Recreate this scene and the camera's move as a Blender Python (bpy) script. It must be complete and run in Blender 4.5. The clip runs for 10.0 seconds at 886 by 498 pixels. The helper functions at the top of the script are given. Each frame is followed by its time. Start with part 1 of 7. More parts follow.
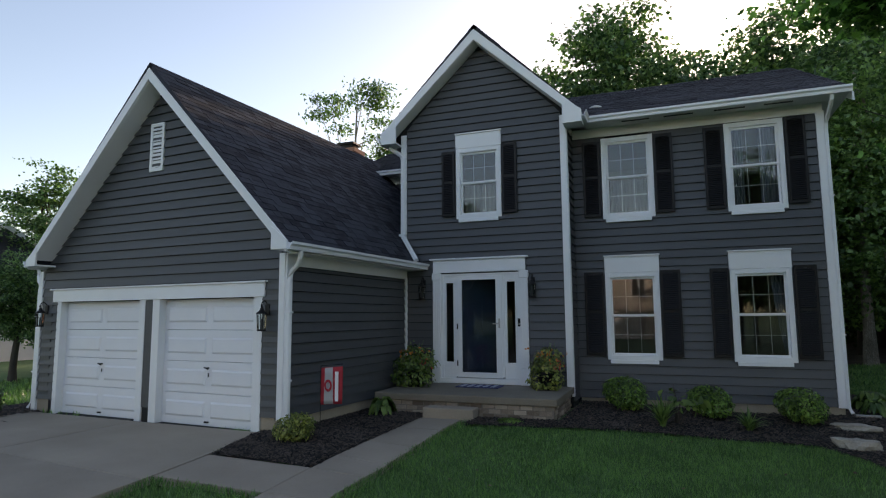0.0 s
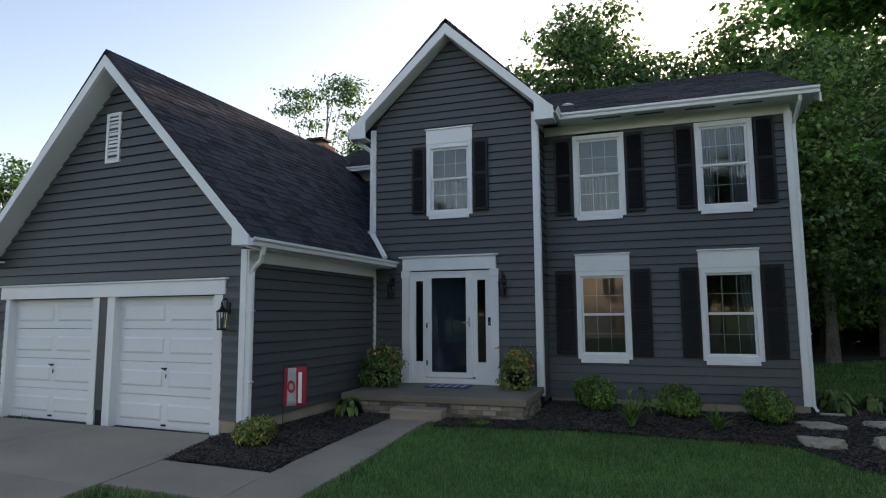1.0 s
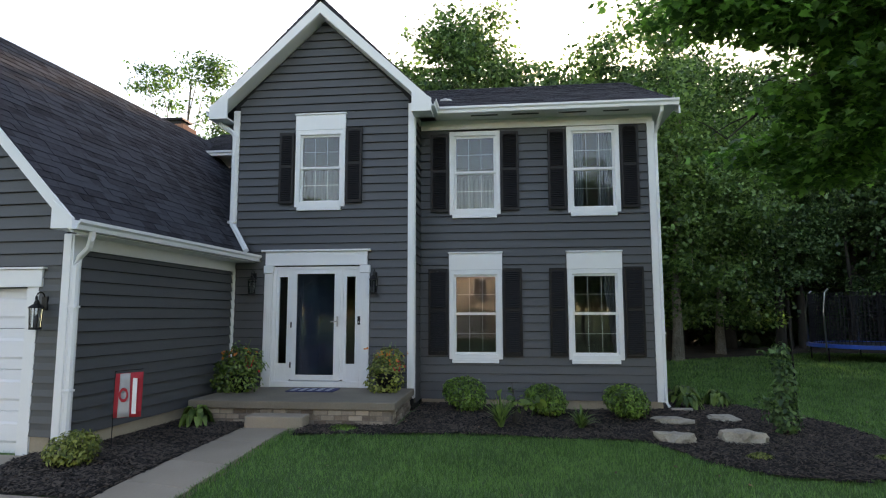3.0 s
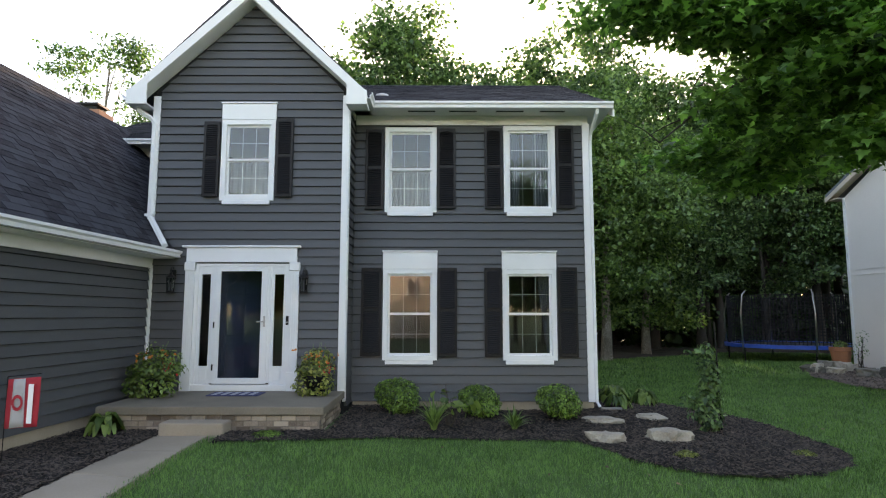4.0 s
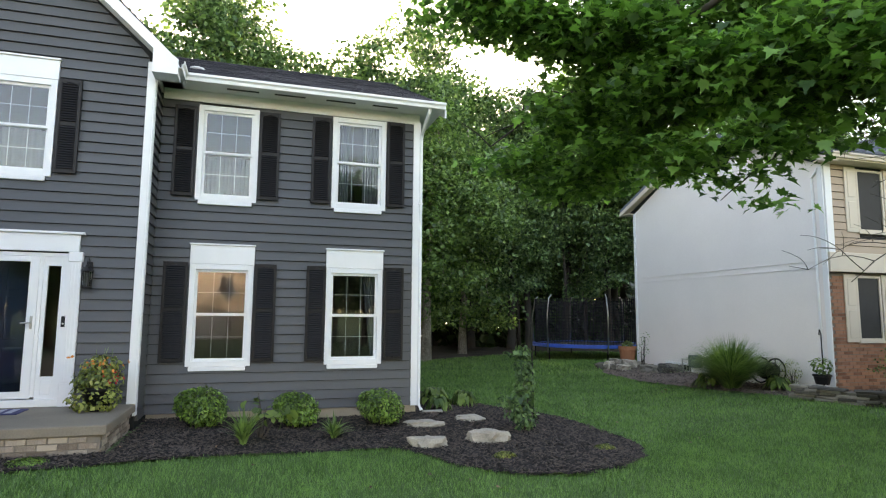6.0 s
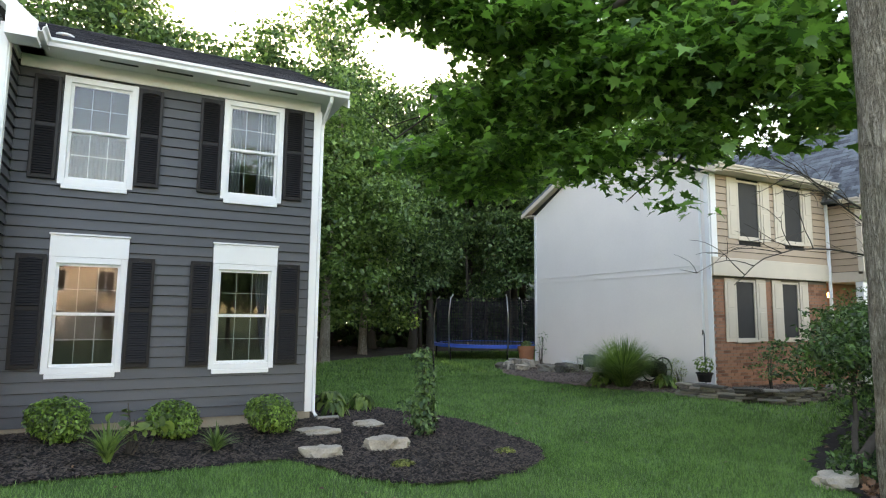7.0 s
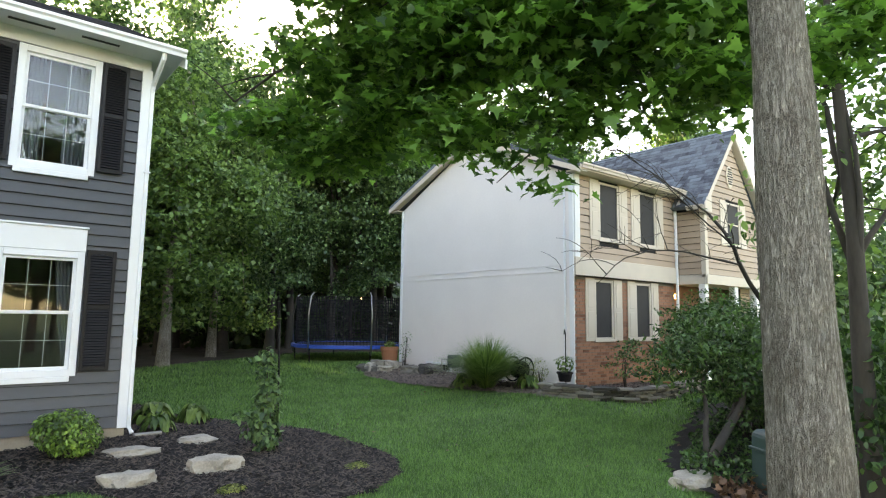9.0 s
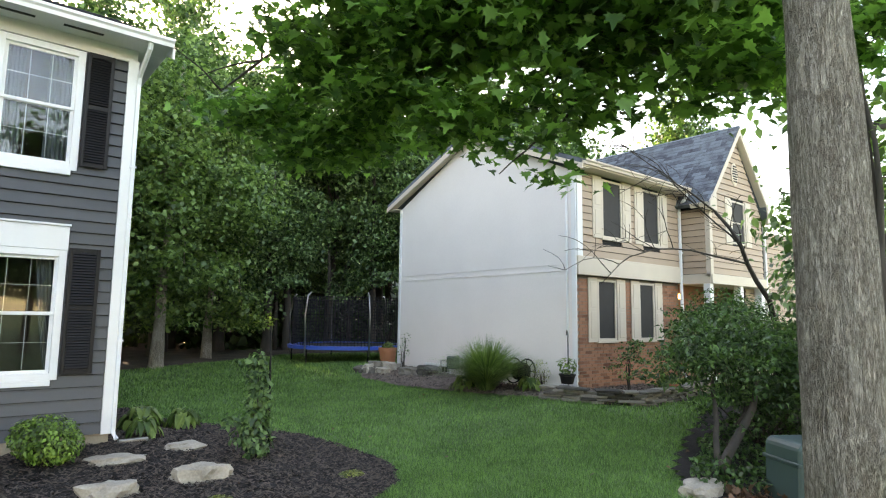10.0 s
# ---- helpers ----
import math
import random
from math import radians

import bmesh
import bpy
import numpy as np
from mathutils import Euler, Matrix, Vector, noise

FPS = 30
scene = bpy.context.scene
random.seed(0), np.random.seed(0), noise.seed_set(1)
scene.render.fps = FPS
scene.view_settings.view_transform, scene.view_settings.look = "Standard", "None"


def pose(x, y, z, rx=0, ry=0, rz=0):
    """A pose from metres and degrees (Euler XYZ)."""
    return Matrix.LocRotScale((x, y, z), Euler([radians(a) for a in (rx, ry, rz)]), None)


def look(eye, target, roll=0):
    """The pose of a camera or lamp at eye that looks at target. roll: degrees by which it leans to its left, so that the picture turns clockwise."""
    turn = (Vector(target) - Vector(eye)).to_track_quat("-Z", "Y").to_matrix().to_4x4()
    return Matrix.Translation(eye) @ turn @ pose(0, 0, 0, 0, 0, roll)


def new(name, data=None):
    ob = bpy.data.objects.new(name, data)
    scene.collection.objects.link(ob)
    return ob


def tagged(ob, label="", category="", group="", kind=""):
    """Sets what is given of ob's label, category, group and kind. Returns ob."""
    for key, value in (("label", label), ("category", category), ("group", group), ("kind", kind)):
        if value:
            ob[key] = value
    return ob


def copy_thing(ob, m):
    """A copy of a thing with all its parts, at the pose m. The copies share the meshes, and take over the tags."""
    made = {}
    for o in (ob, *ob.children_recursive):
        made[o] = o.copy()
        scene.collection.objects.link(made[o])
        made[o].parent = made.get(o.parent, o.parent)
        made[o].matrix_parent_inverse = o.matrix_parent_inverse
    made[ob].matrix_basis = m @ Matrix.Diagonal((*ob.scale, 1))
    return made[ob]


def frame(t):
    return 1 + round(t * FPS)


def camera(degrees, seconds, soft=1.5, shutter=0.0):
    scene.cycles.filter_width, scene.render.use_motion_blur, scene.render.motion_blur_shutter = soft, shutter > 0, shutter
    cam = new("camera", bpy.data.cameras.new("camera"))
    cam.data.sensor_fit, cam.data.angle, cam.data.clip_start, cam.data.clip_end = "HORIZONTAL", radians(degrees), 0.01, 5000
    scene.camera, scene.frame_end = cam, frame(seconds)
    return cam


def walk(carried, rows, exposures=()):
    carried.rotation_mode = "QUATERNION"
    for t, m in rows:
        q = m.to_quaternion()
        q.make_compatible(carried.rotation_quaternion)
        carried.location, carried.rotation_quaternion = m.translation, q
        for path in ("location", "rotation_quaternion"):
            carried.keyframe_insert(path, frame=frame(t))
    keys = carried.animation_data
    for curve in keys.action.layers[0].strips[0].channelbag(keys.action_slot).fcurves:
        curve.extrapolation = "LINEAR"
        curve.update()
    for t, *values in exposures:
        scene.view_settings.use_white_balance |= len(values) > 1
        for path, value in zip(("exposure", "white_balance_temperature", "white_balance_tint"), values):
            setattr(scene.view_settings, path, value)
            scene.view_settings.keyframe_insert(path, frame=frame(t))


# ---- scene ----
cam = camera(73.47, 10.0, soft=1.15)
# seconds, eye x y z, pitch, roll, yaw
ROWS = [
    (0.0, -2.641, -11.690, 1.743, 6.50, 0.42, 20.92),
    (0.5, -2.653, -11.574, 1.741, 6.44, 0.39, 19.37),
    (1.0, -2.647, -11.469, 1.740, 6.38, 0.36, 18.34),
    (1.5, -2.656, -11.342, 1.735, 6.34, 0.28, 16.19),
    (2.0, -2.682, -11.199, 1.722, 6.34, 0.20, 12.78),
    (2.5, -2.699, -11.078, 1.718, 6.34, 0.14, 9.37),
    (4.0, -2.721, -10.708, 1.712, 6.39, -0.07, -0.08),
    (4.5, -2.741, -10.605, 1.714, 6.45, -0.16, -3.74),
    (5.0, -2.769, -10.500, 1.718, 6.49, -0.25, -7.69),
    (5.5, -2.759, -10.386, 1.722, 6.49, -0.34, -12.36),
    (7.0, -2.577, -9.864, 1.762, 6.47, -0.58, -26.71),
    (7.5, -2.408, -9.677, 1.759, 6.51, -0.65, -30.66),
    (8.0, -2.236, -9.490, 1.749, 6.55, -0.71, -34.13),
    (8.5, -2.086, -9.316, 1.745, 6.60, -0.76, -37.66),
    (9.0, -1.949, -9.172, 1.736, 6.63, -0.78, -39.25),
    (9.5, -1.832, -9.033, 1.738, 6.62, -0.75, -39.28),
    (10.0, -1.722, -8.909, 1.748, 6.63, -0.75, -39.30),
]
EXPOSURES = [(0.0, 1.14, 8000, 22), (2.5, 1.77, 8500, 23), (4.5, 2.63, 9400, 25), (7.0, 2.97, 9700, 25), (10.0, 3.17, 9800, 25)]
walk(cam, [(t, pose(x, y, z, 90 + pitch, roll, yaw)) for t, x, y, z, pitch, roll, yaw in ROWS], EXPOSURES)

# ---- world and sun ----
SUN_EL, SUN_AZ = radians(13), radians(8)     # azimuth from +y towards +x
world = bpy.data.worlds.new("world")
scene.world = world
world.use_nodes = True
wn = world.node_tree
sky = wn.nodes.new("ShaderNodeTexSky")
sky.sky_type = 'NISHITA'
sky.sun_disc = False
sky.sun_elevation = SUN_EL
sky.sun_rotation = SUN_AZ
sky.air_density, sky.dust_density, sky.ozone_density = 1.0, 0.9, 1.8
wn.links.new(sky.outputs[0], wn.nodes["Background"].inputs[0])
wn.nodes["Background"].inputs[1].default_value = 0.15
sun_data = bpy.data.lights.new("sun", 'SUN')
sun_data.energy, sun_data.angle, sun_data.color = 2.5, radians(0.6), (1.0, 0.9, 0.76)
sun = new("sun", sun_data)
sun_dir = Vector((math.sin(SUN_AZ) * math.cos(SUN_EL), math.cos(SUN_AZ) * math.cos(SUN_EL), math.sin(SUN_EL)))
sun.matrix_world = look(sun_dir * 60, (0, 0, 0))


# ---- materials ----
def shade(name, color, rough=0.6, scale=6.0, vary=0.18, bump=0.15, fine=60.0, metal=0.0, piece=0.0, island=0.0, stretch=(1, 1, 1), spec=0.5, second=None, coords="Object"):
    """A surface with variation at two scales; piece and island vary whole pieces."""
    m = bpy.data.materials.new(name)
    m.use_nodes = True
    t = m.node_tree
    b = t.nodes["Principled BSDF"]
    co = t.nodes.new("ShaderNodeTexCoord")
    mp = t.nodes.new("ShaderNodeMapping")
    mp.inputs["Scale"].default_value = stretch
    t.links.new(co.outputs[coords], mp.inputs[0])
    n1, n2 = t.nodes.new("ShaderNodeTexNoise"), t.nodes.new("ShaderNodeTexNoise")
    n1.inputs["Scale"].default_value, n1.inputs["Detail"].default_value = scale, 5
    n2.inputs["Scale"].default_value, n2.inputs["Detail"].default_value = fine, 3
    for n in (n1, n2):
        t.links.new(mp.outputs[0], n.inputs["Vector"])
    mixn = t.nodes.new("ShaderNodeMath")
    mixn.operation = 'MULTIPLY_ADD'
    mixn.inputs[1].default_value, mixn.inputs[2].default_value = 0.6, 0.0
    t.links.new(n1.outputs[0], mixn.inputs[0])
    add = t.nodes.new("ShaderNodeMath")
    add.operation = 'MULTIPLY_ADD'
    add.inputs[1].default_value = 0.4
    t.links.new(n2.outputs[0], add.inputs[0])
    t.links.new(mixn.outputs[0], add.inputs[2])
    last = add.outputs[0]
    for amount, kind, sock in ((piece, "ShaderNodeObjectInfo", "Random"), (island, "ShaderNodeNewGeometry", "Random Per Island")):
        if amount:
            info = t.nodes.new(kind)
            ma = t.nodes.new("ShaderNodeMath")
            ma.operation = 'MULTIPLY_ADD'
            ma.inputs[1].default_value = amount
            off = t.nodes.new("ShaderNodeMath")
            off.operation = 'SUBTRACT'
            off.inputs[1].default_value = amount / 2
            t.links.new(info.outputs[sock], ma.inputs[0])
            t.links.new(last, ma.inputs[2])
            t.links.new(ma.outputs[0], off.inputs[0])
            last = off.outputs[0]
    ramp = t.nodes.new("ShaderNodeValToRGB")
    lo, hi = ramp.color_ramp.elements[0], ramp.color_ramp.elements[1]
    lo.position, hi.position = 0.25, 0.75
    lo.color = (*[c * (1 - vary) for c in color], 1)
    hi.color = (*[min(1, c * (1 + vary)) for c in (second or color)], 1)
    t.links.new(last, ramp.inputs[0])
    t.links.new(ramp.outputs[0], b.inputs["Base Color"])
    b.inputs["Roughness"].default_value = rough
    b.inputs["Metallic"].default_value = metal
    b.inputs["Specular IOR Level"].default_value = spec
    if bump:
        bp = t.nodes.new("ShaderNodeBump")
        bp.inputs["Strength"].default_value = bump
        bp.inputs["Distance"].default_value = 0.01
        t.links.new(add.outputs[0], bp.inputs["Height"])
        t.links.new(bp.outputs[0], b.inputs["Normal"])
    return m


def leaf_shade(name, color, second, trans=0.45, island=0.4):
    m = shade(name, color, 0.42, 1.5, 0.25, 0.0, 8.0, island=island, second=second, spec=0.5)
    t = m.node_tree
    b = t.nodes["Principled BSDF"]
    # Steep ramp: clump-scale light and shade put into the leaf colour.
    stops = b.inputs["Base Color"].links[0].from_node.color_ramp.elements
    stops[0].position, stops[1].position = 0.36, 0.66
    tr = t.nodes.new("ShaderNodeBsdfTranslucent")
    mx = t.nodes.new("ShaderNodeMixShader")
    mx.inputs[0].default_value = trans
    src = b.inputs["Base Color"].links[0].from_socket
    gain = t.nodes.new("ShaderNodeMix")
    gain.data_type, gain.blend_type = 'RGBA', 'MULTIPLY'
    gain.inputs["Factor"].default_value = 1.0
    gain.inputs["B"].default_value = (1.2, 1.4, 0.75, 1)
    t.links.new(src, gain.inputs["A"])
    t.links.new(gain.outputs["Result"], tr.inputs[0])
    t.links.new(b.outputs[0], mx.inputs[1])
    t.links.new(tr.outputs[0], mx.inputs[2])
    t.links.new(mx.outputs[0], t.nodes["Material Output"].inputs[0])
    return m


def glass_shade(name, ior=1.7, tint=(0.9, 0.93, 0.93)):
    m = bpy.data.materials.new(name)
    m.use_nodes = True
    t = m.node_tree
    t.nodes.remove(t.nodes["Principled BSDF"])
    fr, tp, gl, mx = (t.nodes.new(k) for k in ("ShaderNodeFresnel", "ShaderNodeBsdfTransparent", "ShaderNodeBsdfGlossy", "ShaderNodeMixShader"))
    fr.inputs[0].default_value = ior
    tp.inputs[0].default_value = (*tint, 1)
    gl.inputs["Roughness"].default_value = 0.0
    t.links.new(fr.outputs[0], mx.inputs[0])
    t.links.new(tp.outputs[0], mx.inputs[1])
    t.links.new(gl.outputs[0], mx.inputs[2])
    t.links.new(mx.outputs[0], t.nodes["Material Output"].inputs[0])
    return m


def bark_shade():
    """Furrowed bark: long dark branching cracks between pale grey-brown ridges."""
    m = shade("grey_bark", (0.335, 0.302, 0.258), 0.95, 2.2, 0.35, 0.0, 26.0, second=(0.435, 0.405, 0.355), spec=0.2)
    t = m.node_tree
    b = t.nodes["Principled BSDF"]
    co = t.nodes.new("ShaderNodeTexCoord")
    height = None
    for scale, flat, deep, wide in ((38, 0.15, 0.66, 0.09), (95, 0.20, 0.72, 0.15)):
        mp = t.nodes.new("ShaderNodeMapping")
        mp.inputs["Scale"].default_value = (1, 1, flat)
        t.links.new(co.outputs["Object"], mp.inputs[0])
        n = t.nodes.new("ShaderNodeTexNoise")
        n.inputs["Scale"].default_value, n.inputs["Detail"].default_value, n.inputs["Roughness"].default_value, n.inputs["Distortion"].default_value = scale, 5, 0.6, 0.7
        t.links.new(mp.outputs[0], n.inputs["Vector"])
        mid = t.nodes.new("ShaderNodeMath")
        mid.operation = 'SUBTRACT'
        mid.inputs[1].default_value = 0.5
        t.links.new(n.outputs[0], mid.inputs[0])
        ridge = t.nodes.new("ShaderNodeMath")
        ridge.operation = 'ABSOLUTE'
        t.links.new(mid.outputs[0], ridge.inputs[0])
        ramp = t.nodes.new("ShaderNodeValToRGB")
        ramp.color_ramp.elements[0].position, ramp.color_ramp.elements[1].position = 0.0, wide
        ramp.color_ramp.elements[0].color, ramp.color_ramp.elements[1].color = (deep, deep * 0.95, deep * 0.9, 1), (1.25, 1.25, 1.25, 1)
        t.links.new(ridge.outputs[0], ramp.inputs[0])
        mx = t.nodes.new("ShaderNodeMix")
        mx.data_type, mx.blend_type = 'RGBA', 'MULTIPLY'
        mx.inputs["Factor"].default_value = 1.0
        src = b.inputs["Base Color"].links[0].from_socket
        t.links.new(src, mx.inputs["A"])
        t.links.new(ramp.outputs[0], mx.inputs["B"])
        t.links.new(mx.outputs["Result"], b.inputs["Base Color"])
        bp = t.nodes.new("ShaderNodeBump")
        bp.inputs["Strength"].default_value, bp.inputs["Distance"].default_value = 0.9, 0.03
        t.links.new(ramp.outputs[0], bp.inputs["Height"])
        if height:
            t.links.new(height, bp.inputs["Normal"])
        height = bp.outputs[0]
    t.links.new(height, b.inputs["Normal"])
    return m


SIDING = shade("slate_grey_siding", (0.070, 0.074, 0.080), 0.55, 3.0, 0.12, 0.25, 120.0, piece=0.22, stretch=(0.25, 1, 3))
WHITE = shade("white_paint", (0.78, 0.79, 0.80), 0.45, 2.0, 0.05, 0.05, 80.0)
WHITE_DOOR = shade("white_garage_paint", (0.76, 0.77, 0.80), 0.5, 1.5, 0.05, 0.05, 60.0)
SHINGLE = shade("asphalt_shingle", (0.015, 0.016, 0.021), 0.9, 8.0, 0.35, 0.6, 220.0, piece=0.5, island=0.5, second=(0.036, 0.038, 0.047), spec=0.2)
SHINGLE_FAR = shade("weathered_shingle", (0.075, 0.078, 0.095), 0.95, 5.0, 0.3, 0.6, 160.0, island=0.4, piece=0.4, second=(0.12, 0.145, 0.165), spec=0.15)
SHUTTER = shade("black_shutter", (0.0105, 0.0095, 0.0105), 0.5, 5.0, 0.2, 0.05, 90.0, spec=0.28)
BLACK = shade("black_metal", (0.007, 0.007, 0.008), 0.5, 8.0, 0.2, 0.1, 90.0, spec=0.3)
CHROME = shade("brushed_metal", (0.45, 0.44, 0.42), 0.3, 8.0, 0.1, 0.0, 90.0, metal=1.0)
CONCRETE = shade("concrete", (0.32, 0.262, 0.205), 0.85, 0.9, 0.3, 0.4, 90.0, piece=0.12)
PORCH = shade("porch_concrete", (0.205, 0.172, 0.135), 0.85, 1.6, 0.3, 0.4, 70.0)
BLOCK = shade("painted_block", (0.36, 0.30, 0.225), 0.85, 2.5, 0.2, 0.5, 60.0)
BRICK_PALE = shade("pale_brick", (0.21, 0.155, 0.12), 0.9, 6.0, 0.3, 0.6, 70.0, piece=0.9, second=(0.33, 0.27, 0.22))
MORTAR = shade("mortar", (0.22, 0.185, 0.155), 0.95, 6.0, 0.2, 0.5, 70.0)
BRICK_RED = shade("red_brick", (0.19, 0.075, 0.045), 0.9, 4.0, 0.3, 0.5, 60.0, island=0.9, piece=0.9, second=(0.30, 0.14, 0.09))
MULCH = shade("dark_mulch", (0.013, 0.010, 0.009), 0.95, 5.0, 0.45, 0.9, 45.0, island=1.1, second=(0.075, 0.056, 0.045))
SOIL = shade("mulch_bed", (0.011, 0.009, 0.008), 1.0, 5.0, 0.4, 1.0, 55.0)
MULCH_BROWN = shade("brown_mulch", (0.10, 0.075, 0.06), 0.95, 5.0, 0.4, 0.9, 45.0, island=0.9, second=(0.17, 0.13, 0.11))
TURF = shade("turf", (0.053, 0.120, 0.036), 0.95, 0.7, 0.35, 0.8, 35.0, second=(0.085, 0.165, 0.048))
BLADE = leaf_shade("grass_blade", (0.064, 0.172, 0.051), (0.148, 0.284, 0.086), 0.32, 0.5)
STONE = shade("pale_fieldstone", (0.28, 0.24, 0.195), 0.85, 3.0, 0.3, 0.8, 40.0, second=(0.40, 0.36, 0.30))
STONE_GREY = shade("grey_ledgestone", (0.075, 0.070, 0.060), 0.9, 4.0, 0.35, 0.7, 40.0, piece=0.9, second=(0.17, 0.155, 0.13))
BARK = bark_shade()
BARK_DARK = shade("dark_bark", (0.055, 0.046, 0.038), 0.95, 5.0, 0.4, 0.9, 30.0, stretch=(1, 1, 0.2))
LEAF_MAPLE = leaf_shade("maple_leaf", (0.050, 0.148, 0.042), (0.165, 0.340, 0.098), 0.54)
LEAF_WOODS = leaf_shade("woodland_leaf", (0.044, 0.112, 0.046), (0.140, 0.245, 0.095), 0.34)
LEAF_WOODS_LIGHT = leaf_shade("light_woodland_leaf", (0.070, 0.155, 0.052), (0.19, 0.30, 0.105), 0.42)
LEAF_BOX = leaf_shade("boxwood_leaf", (0.048, 0.115, 0.020), (0.165, 0.30, 0.058), 0.3)
LEAF_YELLOW = leaf_shade("variegated_leaf", (0.10, 0.15, 0.03), (0.28, 0.30, 0.08), 0.3)
LEAF_HOSTA = leaf_shade("hosta_leaf", (0.05, 0.12, 0.02), (0.16, 0.24, 0.06), 0.3)
LEAF_GRASS = leaf_shade("ornamental_grass", (0.085, 0.165, 0.048), (0.185, 0.29, 0.095), 0.35)
LEAF_SHRUB = leaf_shade("spreading_shrub_leaf", (0.024, 0.075, 0.024), (0.075, 0.165, 0.05), 0.3)
# Dark shrub leaf; on far_woods the colour paints in the gloom.
LEAF_DARK = leaf_shade("dark_shrub_and_gloom_leaf", (0.016, 0.05, 0.014), (0.036, 0.085, 0.02), 0.3)
PETAL = shade("red_petal", (0.55, 0.03, 0.025), 0.6, 5, 0.2, 0)
PETAL_O = shade("orange_petal", (0.62, 0.20, 0.03), 0.6, 5, 0.2, 0)
# Wall core coloured near-black to paint shadow lines in the board slits.
LAP_SHADOW = shade("lap_shadow_core", (0.016, 0.016, 0.017), 0.95, 3, 0.2, 0)
NAVY = shade("navy_door_paint", (0.030, 0.050, 0.100), 0.4, 3.0, 0.1, 0.05)
# Rooms and curtains: dimness behind the glass is put into these low colours.
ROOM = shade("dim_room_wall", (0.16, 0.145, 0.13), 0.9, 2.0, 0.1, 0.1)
FLOORWOOD = shade("dark_floorboards", (0.09, 0.055, 0.035), 0.5, 4.0, 0.3, 0.1, stretch=(1, 8, 1))
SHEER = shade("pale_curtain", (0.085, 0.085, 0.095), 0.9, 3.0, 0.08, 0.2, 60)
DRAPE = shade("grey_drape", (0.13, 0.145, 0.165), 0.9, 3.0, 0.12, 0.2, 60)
STUCCO = shade("white_stucco", (0.80, 0.755, 0.735), 0.85, 0.9, 0.05, 0.25, 30.0)
TAN = shade("tan_siding", (0.43, 0.315, 0.232), 0.6, 3.0, 0.08, 0.15, 90.0, piece=0.2)
CREAM = shade("cream_trim", (0.62, 0.535, 0.445), 0.6, 3.0, 0.06, 0.1, 80.0)
TERRACOTTA = shade("terracotta", (0.34, 0.135, 0.07), 0.8, 4.0, 0.2, 0.2, 60)
BLUE_PAD = shade("blue_vinyl", (0.010, 0.10, 0.50), 0.5, 3.0, 0.15, 0.1)
NET = shade("black_net", (0.012, 0.012, 0.014), 0.8, 4, 0.2, 0)
TEAL = shade("green_utility_paint", (0.042, 0.080, 0.076), 0.45, 3.0, 0.12, 0.08)
RED_FLAG = shade("red_flag_cloth", (0.42, 0.022, 0.035), 0.8, 5, 0.1, 0.1)
GREY_FLAG = shade("grey_flag_cloth", (0.40, 0.40, 0.41), 0.8, 5, 0.08, 0.1)
MAT_BLUE = shade("blue_doormat", (0.045, 0.05, 0.13), 0.95, 12, 0.3, 0.5)
MAT_PALE = shade("pale_mat_yarn", (0.35, 0.36, 0.45), 0.95, 12, 0.2, 0.5)
GLASS = glass_shade("window_glass", 1.56)
GRILLE = shade("white_grille", (0.60, 0.61, 0.62), 0.6, 3.0, 0.05, 0.0)
GLASS_DARK = glass_shade("screened_glass", 1.25, (0.16, 0.16, 0.17))
GLASS_DOOR = glass_shade("storm_glass", 1.45)
LAMP_GLASS = glass_shade("lantern_glass", 1.35)
SCREEN = shade("insect_screen", (0.020, 0.020, 0.022), 0.7, 6, 0.2, 0)


# ---- mesh helpers ----
def box(bm, x0, x1, y0, y1, z0, z1, m=None):
    co = [(x, y, z) for x in (x0, x1) for y in (y0, y1) for z in (z0, z1)]
    v = [bm.verts.new(m @ Vector(c) if m else c) for c in co]
    for f in ((0, 1, 3, 2), (4, 6, 7, 5), (0, 4, 5, 1), (2, 3, 7, 6), (0, 2, 6, 4), (1, 5, 7, 3)):
        bm.faces.new([v[i] for i in f])
    return v


def prism(bm, outline, y0, y1, m=None):
    """An outline of (x, z) run from y0 to y1."""
    a = [bm.verts.new(m @ Vector((x, y0, z)) if m else (x, y0, z)) for x, z in outline]
    b = [bm.verts.new(m @ Vector((x, y1, z)) if m else (x, y1, z)) for x, z in outline]
    bm.faces.new(a)
    bm.faces.new(b[::-1])
    n = len(a)
    for i in range(n):
        bm.faces.new((a[i], b[i], b[(i + 1) % n], a[(i + 1) % n]))


def tube(bm, points, radius, sides=8, flat=1.0, cap=True):
    """A tube along points; radius is a number or a list; flat squeezes one axis."""
    pts = [Vector(p) for p in points]
    rings = []
    up = Vector((0, 0, 1))
    for i, p in enumerate(pts):
        d = (pts[min(i + 1, len(pts) - 1)] - pts[max(i - 1, 0)]).normalized()
        a = d.cross(up) if abs(d.z) < 0.95 else d.cross(Vector((0, 1, 0)))
        a.normalize()
        b = d.cross(a).normalized()
        r = radius[i] if isinstance(radius, (list, tuple)) else radius
        rings.append([bm.verts.new(p + a * r * math.cos(2 * math.pi * k / sides) + b * r * flat * math.sin(2 * math.pi * k / sides)) for k in range(sides)])
    for r0, r1 in zip(rings, rings[1:]):
        for k in range(sides):
            bm.faces.new((r0[k], r0[(k + 1) % sides], r1[(k + 1) % sides], r1[k]))
    if cap:
        bm.faces.new(rings[0][::-1])
        bm.faces.new(rings[-1])


